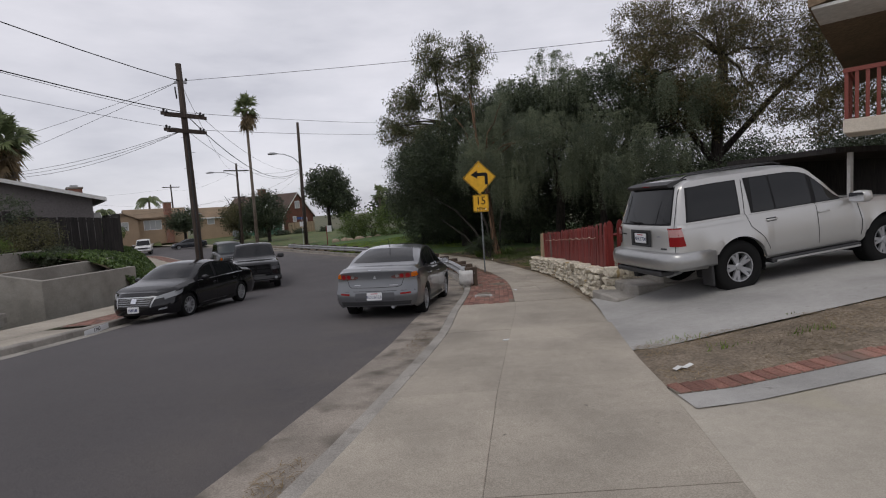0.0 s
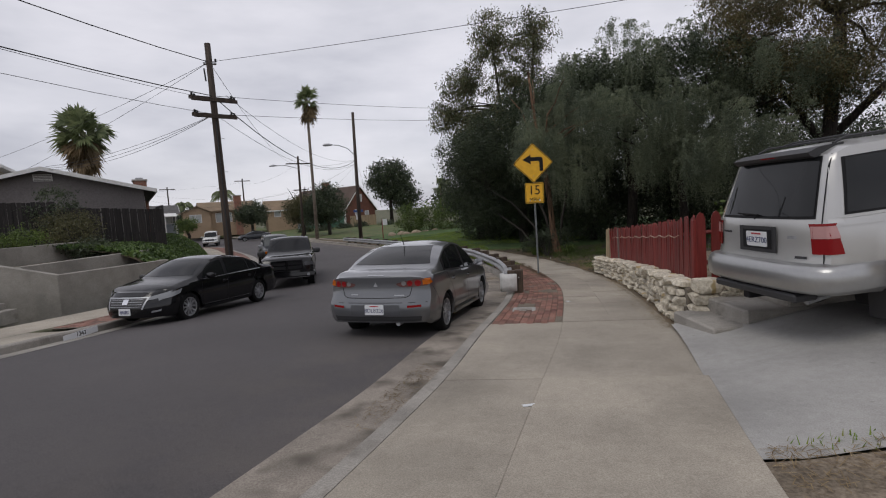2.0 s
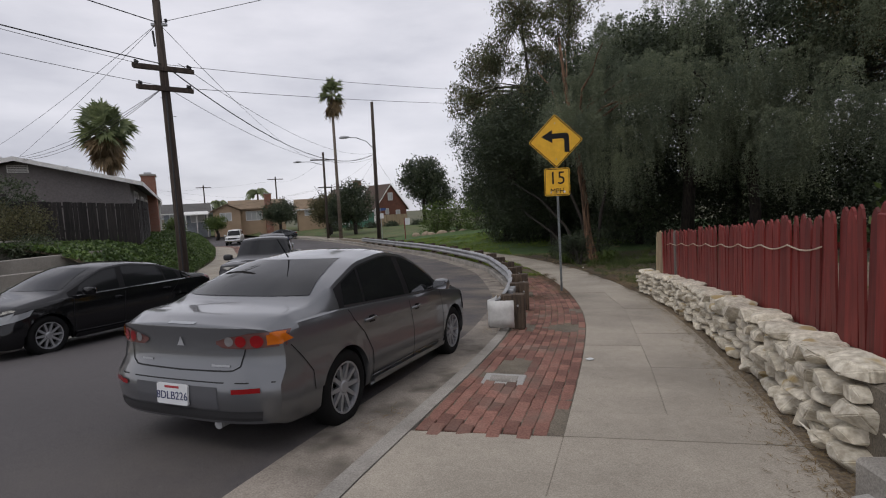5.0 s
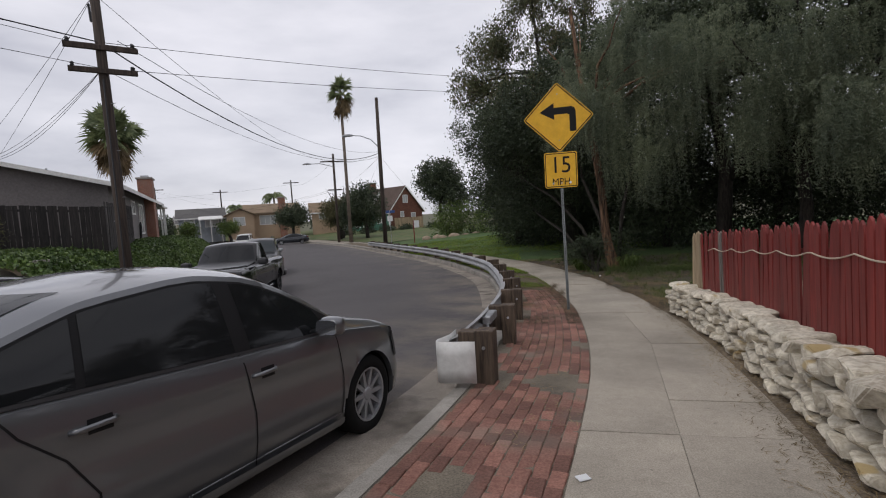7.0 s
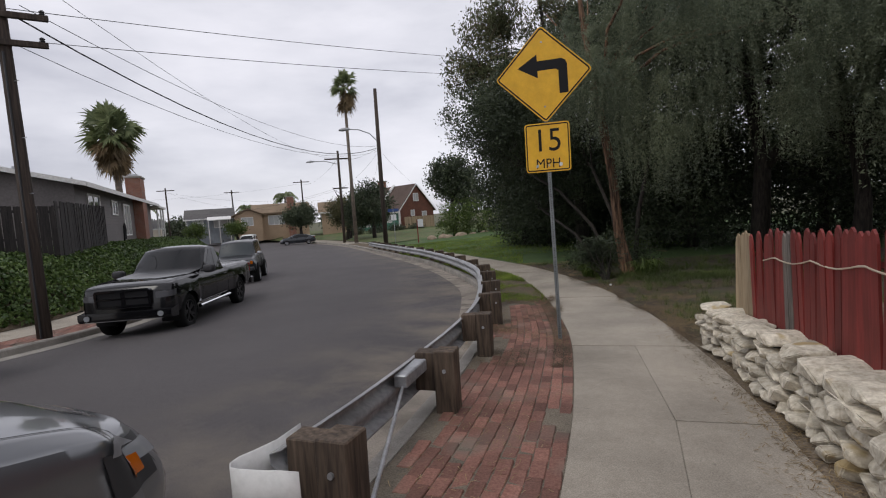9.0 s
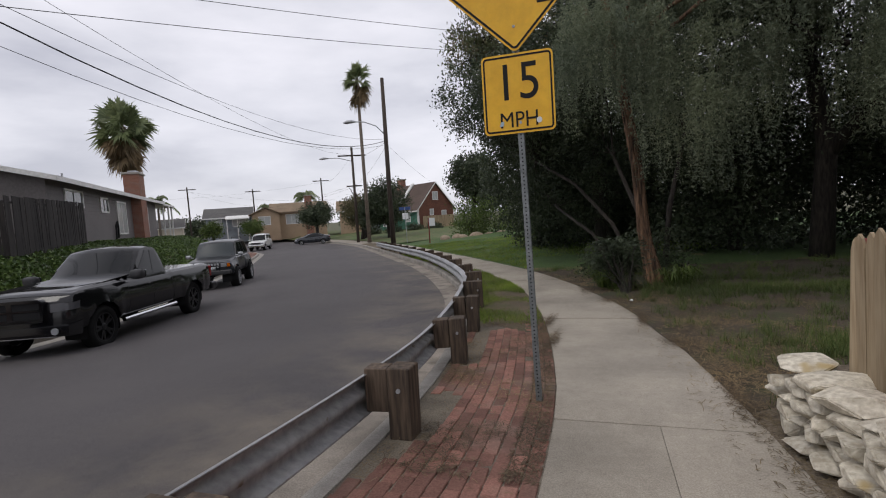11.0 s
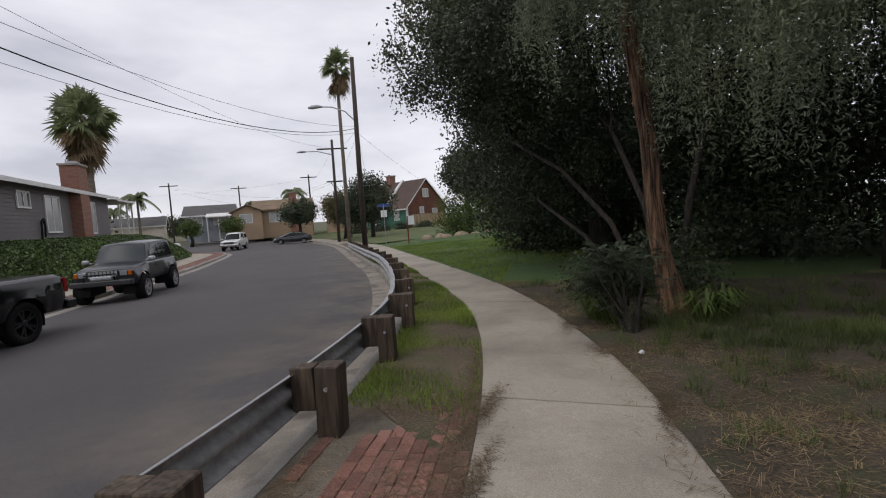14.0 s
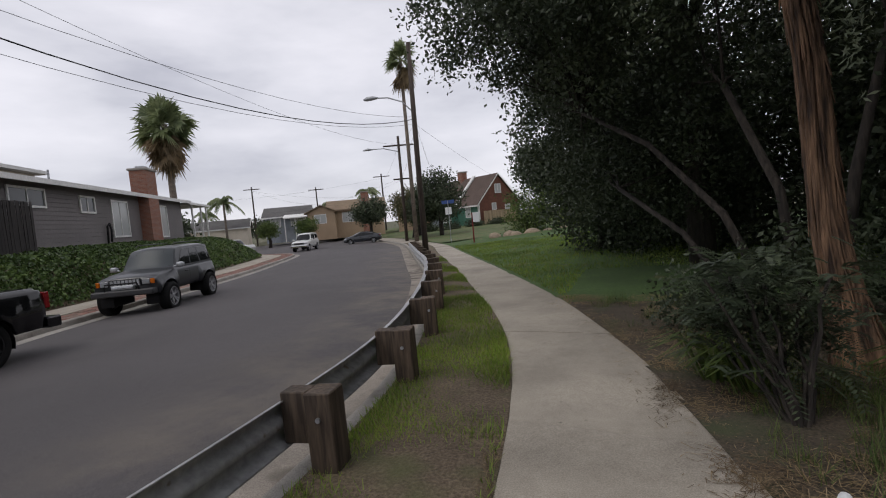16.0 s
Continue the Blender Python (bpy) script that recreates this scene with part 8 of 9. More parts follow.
def pepper_trees():
    t = tree("pepper_tree", "weeping pepper tree with a leaning shaggy reddish trunk", 2.8, 26.55)
    bm = bmesh.new()
    ragged_trunk(bm, [(0.12, 0, -0.15), (0.04, 0, 0.35), (-0.10, 0.0, 1.2), (-0.16, 0.0, 2.5), (-0.35, 0.05, 4.0), (-0.7, 0.1, 6.4), (-0.9, 0.2, 8.5)], [0.24, 0.15, 0.105, 0.097, 0.088, 0.07, 0.045], 30, 0.22)
    tips = [(-1.8, 0.5, 7.5), (2.0, 0.8, 7.3), (0.5, -1.6, 7.6), (3.6, 0.2, 6.2), (-0.6, 2.2, 8.6), (1.6, 2.4, 8.0), (2.5, -1.2, 6.0)]
    limbs(bm, (-0.52, 0.08, 5.0), tips, 0.06)
    rnd = random.Random(4)
    for _ in range(240):
        a, z, L = rnd.uniform(0, 6.28), rnd.uniform(-0.1, 4.2), rnd.uniform(0.3, 1.3)
        pts = []
        for k in range(4):
            zz = z + L * k / 3
            cx = float(np.interp(zz, (-0.15, 0.35, 1.2, 2.5, 4.0, 6.4), (0.12, 0.04, -0.10, -0.16, -0.35, -0.7)))
            rr = float(np.interp(zz, (-0.15, 0.35, 1.2, 2.5, 4.0, 6.4), (0.23, 0.14, 0.103, 0.095, 0.086, 0.07))) + (rnd.uniform(0.005, 0.05) if k == 0 else 0.007)
            pts.append((cx + math.cos(a + k * 0.05) * rr, math.sin(a + k * 0.05) * rr, zz))
        tube(bm, pts, [0.004, 0.013, 0.017, 0.007], 5, cap=False)
    part("trunk", bm, BARK, t, smooth=True)
    # canopy: hanging curtains round an umbrella of limbs
    specs = [((4.3, 26.0, 6.0), (2.7, 2.4, 2.4), 19), ((6.0, 27.0, 5.6), (3.2, 3.0, 2.6), 19), ((5.0, 28.5, 7.8), (3.2, 2.4, 2.4), 15), ((2.3, 26.2, 4.9), (1.0, 1.2, 1.2), 6), ((2.2, 25.3, 4.9), (0.7, 0.6, 0.6), 4), ((3.6, 25.2, 3.9), (1.1, 0.8, 1.2), 5), ((8.8, 25.6, 4.8), (2.8, 2.4, 2.4), 16)]
    q = []
    for c, r, n in specs:
        a = shell(n, (c[0], c[1], c[2] + G(*c[:2])), r, 0.4, -0.45)
        q.append(weeping(clumped(a, 7, 0.30), 7, 0.046, 0.068, 0.018, 0.38, (0.4, 1.6)))
    q = np.concatenate(q)
    obj("crown", quads_mesh("crown", local(t, q), PEPPER_LEAF), t)
    t2 = tree("pepper_tree", "broad weeping pepper tree behind the picket fence", 9.5, 29.5)
    bm = bmesh.new()
    ragged_trunk(bm, [(0, 0, -0.2), (0.1, 0, 1.5), (0, 0.2, 3.2), (0.3, 0.2, 5)], [0.30, 0.20, 0.17, 0.13])
    limbs(bm, (0.1, 0.2, 3.0), [(-2.5, -1, 6.5), (2.5, 0.5, 7), (0.5, -2, 8), (-1, 2, 8.5), (3.5, -1, 6), (-3.6, -1.5, 5.5), (-1.5, -3.6, 7.5), (1.5, -3.4, 6.6), (-3.2, -3.0, 7.0), (4.2, -2.6, 7.2)], 0.17)
    part("trunk", bm, DARK_BARK, t2, smooth=True)
    q = []
    for c, r, n in [((6.4, 30.0, 8.6), (2.6, 2.4, 2.6), 15), ((9.0, 28.0, 7.4), (3.6, 2.8, 3.0), 22), ((13.0, 28.0, 6.6), (3.4, 2.8, 3.0), 20), ((7.5, 26.5, 4.4), (3.0, 2.0, 2.0), 14), ((11, 25.5, 3.8), (2.8, 1.8, 1.8), 13)]:
        a = shell(n, (c[0], c[1], c[2] + G(*c[:2])), r, 0.4, -0.5)
        q.append(weeping(clumped(a, 7, 0.34), 6, 0.068, 0.10, 0.028, 0.42, (0.5, 1.8)))
    obj("crown", quads_mesh("crown", local(t2, np.concatenate(q)), PEPPER_LEAF), t2)


def leaf_tree(name, label, x, y, trunks, crowns, mat, leaf=(0.11, 0.055), per=70, spread=0.32, bark=DARK_BARK, droop=0.0, thick=0.6, category="tree", tips=14):
    """trunks: lists of (points, radii) round the foot; crowns: (centre, radii, clumps) in the world with z over the ground."""
    t = tree(name, label, x, y, category)
    g = G(x, y)
    bm = bmesh.new()
    q = []
    for c, r, n in crowns:
        pts = shell(n, (c[0], c[1], c[2] + g), r, thick)
        q.append(leafy(pts, per, spread, leaf[0], leaf[1], droop))
        loc = local(t, pts)
        ends = [p[0][-1] for p in trunks]
        for p in loc[RNG.choice(len(loc), min(tips, len(loc)), replace=False)]:
            k = min(range(len(ends)), key=lambda i: (Vector(ends[i]) - Vector(p)).length)
            limbs(bm, ends[k], [p], trunks[k][1][-1] * 0.55, sides=5)
    for pts, rad in trunks:
        tube(bm, pts, rad, 10)
    part("trunk", bm, bark, t, smooth=True)
    obj("crown", quads_mesh("crown", local(t, np.concatenate(q)), mat), t)
    return t


def big_trees():
    # the dark evergreen with several leaning stems over the footway
    stems = [([(0, 0, -0.2), (-0.6, 0.6, 1.2), (-1.7, 1.5, 2.5), (-3.0, 2.4, 3.4)], [0.07, 0.06, 0.05, 0.04]), ([(0.3, 0.1, -0.2), (0.1, 0.3, 1.5), (-0.5, 1, 3.2)], [0.075, 0.065, 0.05]), ([(0.7, 0, -0.2), (0.9, 0.1, 1.6), (1.4, 0.5, 3.6)], [0.08, 0.07, 0.05]), ([(-0.4, 0.3, -0.2), (-1.2, 1.2, 0.9), (-2.4, 2.4, 1.8)], [0.06, 0.05, 0.04])]
    leaf_tree("evergreen_tree", "dark dense evergreen with several leaning stems overhanging the footway", 2.6, 29.6, stems, [((1.2, 32.0, 5.4), (3.0, 3.0, 3.0), 380), ((-0.9, 33.5, 5.4), (1.9, 2.4, 2.0), 220), ((3.8, 31.0, 6.2), (3.4, 2.6, 3.4), 330), ((-0.9, 30.4, 5.3), (2.1, 1.8, 1.4), 170), ((0.5, 34.3, 2.4), (2.3, 2.2, 1.6), 170)], DARK_LEAF, (0.095, 0.05), 90, 0.22)
    leaf_tree("evergreen_tree", "dark rounded evergreen reaching down to the lawn", -1.4, 38.4, [([(0, 0, -0.2), (0.1, 0, 2.5)], [0.25, 0.18])], [((-1.2, 38.4, 3.6), (2.7, 2.9, 3.5), 480), ((0.6, 37.4, 2.4), (2.4, 2.4, 2.6), 280), ((-1.2, 39.5, 5.6), (2.2, 2.2, 2.2), 180)], DARK_LEAF, (0.14, 0.075), 62, 0.30)
    leaf_tree("evergreen_tree", "dark shrubby tree at the lawn's edge", 0.6, 42.0, [([(0, 0, -0.2), (0.1, 0, 2)], [0.22, 0.15])], [((0.4, 42.0, 2.6), (3.4, 3.0, 2.8), 360), ((3.0, 37.0, 3.0), (3.0, 3.0, 3.2), 320)], DARK_LEAF, (0.16, 0.085), 55, 0.34)
    # an added roof of dark crowns that blocks skylight over the leaning stems
    leaf_tree("evergreen_tree", "broad dark evergreen added above the pepper trees to block skylight", 7.2, 30.6, [([(0, 0, -0.2), (0.2, 0.1, 3.0), (-0.2, 0.2, 6.0)], [0.3, 0.24, 0.16]), ([(0.1, 0.1, 2.5), (2.2, -0.8, 5.5), (4.0, -1.5, 7.0)], [0.18, 0.13, 0.08])], [((5.6, 29.8, 8.0), (3.8, 2.8, 1.5), 330), ((9.6, 29.2, 8.2), (4.2, 3.2, 1.6), 360), ((14.0, 28.6, 7.2), (4.0, 3.0, 1.6), 320), ((7.0, 33.0, 6.6), (4.0, 2.0, 2.2), 300)], DARK_LEAF, (0.13, 0.065), 60, 0.30)
    # tall airy eucalyptus
    leaf_tree("eucalyptus_tree", "tall open eucalyptus with pale limbs and grey-green leaves", 1.6, 34.0, [([(0, 0, -0.2), (-0.1, 0, 4), (-0.4, 0.2, 8)], [0.30, 0.24, 0.16]), ([(-0.2, 0, 4), (-1.0, 0.3, 8), (-1.4, 0.2, 12)], [0.15, 0.10, 0.05]), ([(0, 0, 5), (0.8, 0.2, 9), (1.2, 0, 12.5)], [0.14, 0.09, 0.05])], [((0.2, 34, 12.2), (1.6, 1.5, 2.0), 110), ((2.6, 34, 12.0), (1.4, 1.4, 1.9), 90), ((-1.6, 34, 9.8), (1.5, 1.3, 1.3), 90), ((-2.4, 33.4, 7.9), (1.3, 1.1, 1.1), 70), ((1.6, 34, 9.6), (1.8, 1.5, 1.5), 100), ((-0.4, 33, 7.0), (2.0, 1.6, 1.5), 110), ((3.4, 34.5, 8.6), (1.8, 1.6, 1.6), 100)], EUC_LEAF, (0.17, 0.052), 60, 0.21, DARK_BARK, 0.9, 0.85)
    # olive-brown tall trees beyond the driveway
    leaf_tree("eucalyptus_tree", "tall olive-brown eucalyptus with dead twigs beyond the yard", 15.5, 28.0, [([(0, 0, -0.2), (0, 0, 5), (0.4, 0, 10)], [0.4, 0.3, 0.2]), ([(0, 0, 4), (-2.5, 0, 7.5), (-4, 0, 9)], [0.2, 0.14, 0.08]), ([(0, 0, 4.5), (3, -1, 8), (5, -1, 9.5)], [0.2, 0.14, 0.08])], [((12.2, 28, 9.8), (2.6, 2.2, 2.2), 190), ((16, 28, 11.4), (3.0, 2.4, 2.4), 210), ((19.5, 27, 10.0), (2.8, 2.2, 2.4), 190), ((15, 27, 7.4), (3.2, 2.4, 1.9), 190), ((20, 26, 6.8), (2.8, 2.2, 2.2), 160), ((13, 30, 12.5), (2.2, 2, 1.8), 110)], BROWN_LEAF, (0.14, 0.046), 90, 0.25, DARK_BARK, 0.8, 0.75, tips=7)
    leaf_tree("eucalyptus_tree", "tall olive-brown eucalyptus behind the apartment building", 24.0, 24.0, [([(0, 0, -0.2), (0, 0, 5), (0.4, 0, 10)], [0.45, 0.33, 0.2])], [((22.5, 24, 9.5), (3.2, 2.6, 3.0), 210), ((26.5, 23, 9.0), (3.4, 2.6, 3.4), 210), ((24, 22, 5.6), (4.0, 2.4, 2.4), 210), ((27, 20, 5.0), (3.0, 2.4, 3.4), 160)], BROWN_LEAF, (0.15, 0.052), 66, 0.28, DARK_BARK, 0.8, 0.75, tips=7)
    # added growth: a dark backdrop standing in for deep shade under the crowns
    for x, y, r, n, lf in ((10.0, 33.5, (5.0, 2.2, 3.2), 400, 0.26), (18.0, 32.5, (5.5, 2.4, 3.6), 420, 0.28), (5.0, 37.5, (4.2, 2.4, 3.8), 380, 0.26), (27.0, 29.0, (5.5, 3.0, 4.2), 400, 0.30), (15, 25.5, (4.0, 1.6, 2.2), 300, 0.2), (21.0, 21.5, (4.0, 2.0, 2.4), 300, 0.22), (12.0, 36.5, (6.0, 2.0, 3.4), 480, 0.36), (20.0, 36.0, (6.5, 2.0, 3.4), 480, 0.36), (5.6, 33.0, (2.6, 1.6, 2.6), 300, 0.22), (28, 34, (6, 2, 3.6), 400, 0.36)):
        leaf_tree("understorey_tree", "dense dark growth added as a backdrop for the deep shade beneath the crowns", x, y, [([(0, 0, -0.2), (0.2, 0, r[2] * 0.8)], [0.22, 0.12])], [((x, y, r[2] * 0.9), r, n)], DARK_LEAF, (0.09 + lf * 0.26, 0.04 + lf * 0.13), 60, 0.42, thick=0.85, tips=30)
    # fruit bush above the parked estate
    leaf_tree("citrus_tree", "yellow-green citrus bush behind the picket fence", 6.4, 12.6, [([(0, 0, -0.2), (0.1, 0, 0.9)], [0.07, 0.05])], [((6.2, 12.6, 1.75), (1.0, 0.9, 0.75), 60), ((7.8, 12.7, 1.7), (0.9, 0.8, 0.7), 50), ((5.2, 12.4, 1.4), (0.6, 0.6, 0.6), 24)], BUSH_LEAF, (0.11, 0.055), 40, 0.16, category="bush")
    leaf_tree("round_evergreen_tree", "rounded distant tree above the roofs", -21.8, 98.0, [([(0, 0, -0.2), (0, 0, 5)], [0.4, 0.3])], [((-21.8, 98, 8.6), (4.0, 3.4, 3.6), 200), ((-19.8, 98, 5.6), (3.6, 3.0, 3.0), 120)], DARK_LEAF, (0.42, 0.24), 40, 0.6)
    leaf_tree("shade_tree", "dense dark street tree beside the bend", -22.9, 66.4, [([(0, 0, -0.2), (0, 0, 2.2)], [0.25, 0.2])], [((-23.0, 66.5, 4.2), (2.7, 2.4, 2.5), 210), ((-24.7, 66, 3.2), (1.7, 1.6, 1.6), 90)], DARK_LEAF, (0.24, 0.13), 45, 0.4)
    leaf_tree("shade_tree", "clipped dark round tree before the tan house", -38.6, 75.5, [([(0, 0, -0.2), (0, 0, 2.0)], [0.25, 0.2])], [((-38.6, 75.5, 3.6), (2.5, 2.1, 1.7), 190)], DARK_LEAF, (0.24, 0.13), 45, 0.35)
    leaf_tree("shade_tree", "olive street tree by the kerb at the bend", -27.6, 68.5, [([(0, 0, -0.2), (0.3, 0, 1.6)], [0.28, 0.2])], [((-27.6, 68.5, 3.6), (2.3, 2.0, 1.9), 170)], OLIVE_LEAF, (0.22, 0.11), 45, 0.4)
    for x, y, s in ((-48.2, 73.6, 1.5), (-54.5, 72.4, 1.4)):
        leaf_tree("gnarled_street_tree", "short gnarled street tree with a small crown", x, y, [([(0, 0, -0.2), (0.25, 0, 0.8), (-0.1, 0, 1.6)], [0.28, 0.22, 0.2])], [((x, y, 2.5), (s, s, 1.0), 70)], BUSH_LEAF, (0.22, 0.12), 40, 0.3)
    bm = bmesh.new()
    limbs(bm, (0, 0, 2.5), [(random.uniform(-2, 2), random.uniform(-2, 2), random.uniform(5, 7)) for _ in range(18)], 0.14)
    tube(bm, [(0, 0, -0.3), (0, 0, 2.6)], [0.28, 0.2], 8)
    b = tree("pollarded_tree", "bare pollarded tree by the bend", -28.4, 71.0)
    part("trunk", bm, DARK_BARK, b)
    for x, y, w, h in ((-62, 96, 6, 5), (-75, 108, 9, 5), (-95, 110, 12, 5.5), (-115, 95, 12, 6), (-88, 70, 5, 5), (-60, 60, 5, 5.5), (-36, 98, 5, 4.4), (-48, 106, 7, 4.6), (-8, 95, 8, 5.5), (2, 80, 7, 6)):
        leaf_tree("distant_tree", "distant green tree above the houses", x, y, [([(0, 0, -0.3), (0, 0, h * 0.5)], [0.4, 0.3])], [((x, y, h * 0.62), (w * 0.6, w * 0.5, h * 0.42), 120)], DARK_LEAF, (0.55, 0.32), 36, 0.7, tips=4)


def fan_palm(name, label, x, y, height, crown, skirt, r=0.2, fronds=42):
    t = tree(name, label, x, y, "palm tree")
    bm = bmesh.new()
    lean = random.uniform(-0.02, 0.02) * height
    tube(bm, [(0, 0, -0.3), (lean * 0.3, 0, height * 0.4), (lean, 0, height)], [r * 1.3, r, r * 0.85], 12)
    part("trunk", bm, PALM_BARK, t, smooth=True)
    top = np.array([lean, 0, height])
    live, dead = [], []
    for i in range(fronds + skirt):
        a = random.uniform(0, 2 * math.pi)
        isdead = i >= fronds
        el = random.uniform(-1.45, -0.75) if isdead else random.uniform(-0.7, 1.5)
        d = np.array([math.cos(a) * math.cos(el), math.sin(a) * math.cos(el), math.sin(el)])
        stem = crown * random.uniform(0.06, 0.52)
        hub = top + d * stem + np.array([0, 0, -0.10 * crown * (0.5 if el > 0.5 else 1)])
        if isdead:
            hub[2] -= random.uniform(0, crown * 0.4)
        side = np.cross(d, [0, 0, 1.0])
        side /= np.linalg.norm(side) + 1e-9
        up = np.cross(side, d)
        tw = random.uniform(-1.2, 1.2)
        side = side * math.cos(tw) + up * math.sin(tw)
        nrm = np.cross(side, d)
        out = dead if isdead else live
        for k in range(15):
            b = (k / 14 - 0.5) * 2.5
            v = d * math.cos(b) + side * math.sin(b)
            L = crown * 0.50 * random.uniform(0.75, 1.2) * (1 - 0.25 * abs(b) / 1.25)
            tip = hub + v * L + np.array([0, 0, -0.22 * L * random.uniform(0.5, 1.6)])
            mid = hub + v * L * 0.55
            w = np.cross(v, nrm) * crown * 0.030
            out.append([hub, mid + w, tip, mid - w])
        w = side * 0.02
        out.append([top - w, top + w, hub + w, hub - w])
    obj("crown", quads_mesh("crown", np.array(live), PALM_LEAF), t)
    if dead:
        obj("dead_skirt", quads_mesh("dead_skirt", np.array(dead), DEAD_PALM), t, label="hanging skirt of dry brown fronds")


def feather_palm(x, y, height, crown, label="distant feather palm above the roofs"):
    t = tree("feather_palm", label, x, y, "palm tree")
    bm = bmesh.new()
    tube(bm, [(0, 0, -0.3), (0, 0, height)], [0.25, 0.17], 8)
    part("trunk", bm, PALM_BARK, t)
    q = []
    for i in range(22):
        a, el = random.uniform(0, 6.28), random.uniform(0.0, 1.2)
        prev = None
        for k in range(18):
            f = k / 17
            p = np.array([math.cos(a), math.sin(a), 0]) * crown * math.cos(el) * f + np.array([0, 0, height + crown * (math.sin(el) * f - 0.75 * f * f)])
            if prev is not None:
                side = np.array([-math.sin(a), math.cos(a), 0])
                for s in (1, -1):
                    tip = p + side * s * crown * 0.20 * (1 - f * 0.6) + np.array([0, 0, -crown * 0.14])
                    q.append([prev, p, tip, tip + (prev - p) * 0.5])
            prev = p
    obj("crown", quads_mesh("crown", np.array(q), PALM_LEAF), t)


def palms():
    fan_palm("fan_palm", "tall slender fan palm with a small crown", -22.4, 60.6, 16.6, 2.2, 16, 0.17, 42)
    fan_palm("fan_palm", "shorter stout fan palm with a brown skirt", -44.2, 51.9, 13.3, 3.6, 60, 0.32, 64)
    for x, y, h, c in ((-77, 83, 8.6, 3.6), (-72, 96, 6.0, 3.2), (-66, 99, 6.4, 3.0), (-60, 104, 8.6, 3.4), (-95, 92, 7, 3.4)):
        feather_palm(x, y, h, c)
    fan_palm("fan_palm", "distant low palm over the dark trees", -11.0, 92.0, 6.2, 2.6, 0, 0.3, 30)


def bush(label, x, y, z, r, n, mat, leaf=(0.08, 0.04), per=40, name="bush", spread=0.14):
    t = thing(name, pose(x, y, z), label, "bush")
    bm = bmesh.new()
    limbs(bm, (0, 0, -0.1), [(random.uniform(-1, 1) * r[0] * 0.6, random.uniform(-1, 1) * r[1] * 0.6, r[2] * random.uniform(0.6, 1.3)) for _ in range(7)], 0.03, sides=5)
    part("stem", bm, DARK_BARK, t)
    q = leafy(shell(n, (0, 0, r[2] * 0.85), r, 0.6), per, spread, *leaf)
    obj("foliage", quads_mesh("foliage", q, mat), t)
    return t


def feathery_shrub(x, y):
    """A leaning shrub whose leaves are rows of paired leaflets."""
    t = thing("feathery_shrub", pose(x, y, G(x, y)), "dark shrub with feathery leaves beside the pepper tree trunk", "bush")
    bm = bmesh.new()
    tips = [np.array([random.uniform(-0.55, 0.22), random.uniform(0.1, 0.8), random.uniform(0.32, 0.95)]) for _ in range(22)]
    limbs(bm, (0, 0, -0.1), [tuple(p) for p in tips], 0.013, sides=5)
    part("stem", bm, DARK_BARK, t)
    q = []
    for p in tips:
        for _ in range(22):
            a, el = random.uniform(0, 6.28), random.uniform(-0.5, 0.9)
            d = np.array([math.cos(a) * math.cos(el), math.sin(a) * math.cos(el), math.sin(el)])
            s = np.array([-math.sin(a), math.cos(a), 0.0])
            o = p + RNG.normal(size=3) * 0.09
            L = random.uniform(0.16, 0.28)
            for k in range(9):
                f = 0.15 + 0.85 * k / 8
                c = o + d * L * f + np.array([0, 0, -0.09 * f * f])
                w = L * 0.26 * (1 - 0.45 * abs(f - 0.45))
                for sd in (1, -1):
                    e = c + s * sd * w + d * w * 0.45 - np.array([0, 0, 0.012])
                    m = (c + e) / 2
                    q.append([c, m + d * 0.010, e, m - d * 0.010])
    obj("foliage", quads_mesh("foliage", np.array(q), DARK_LEAF), t)


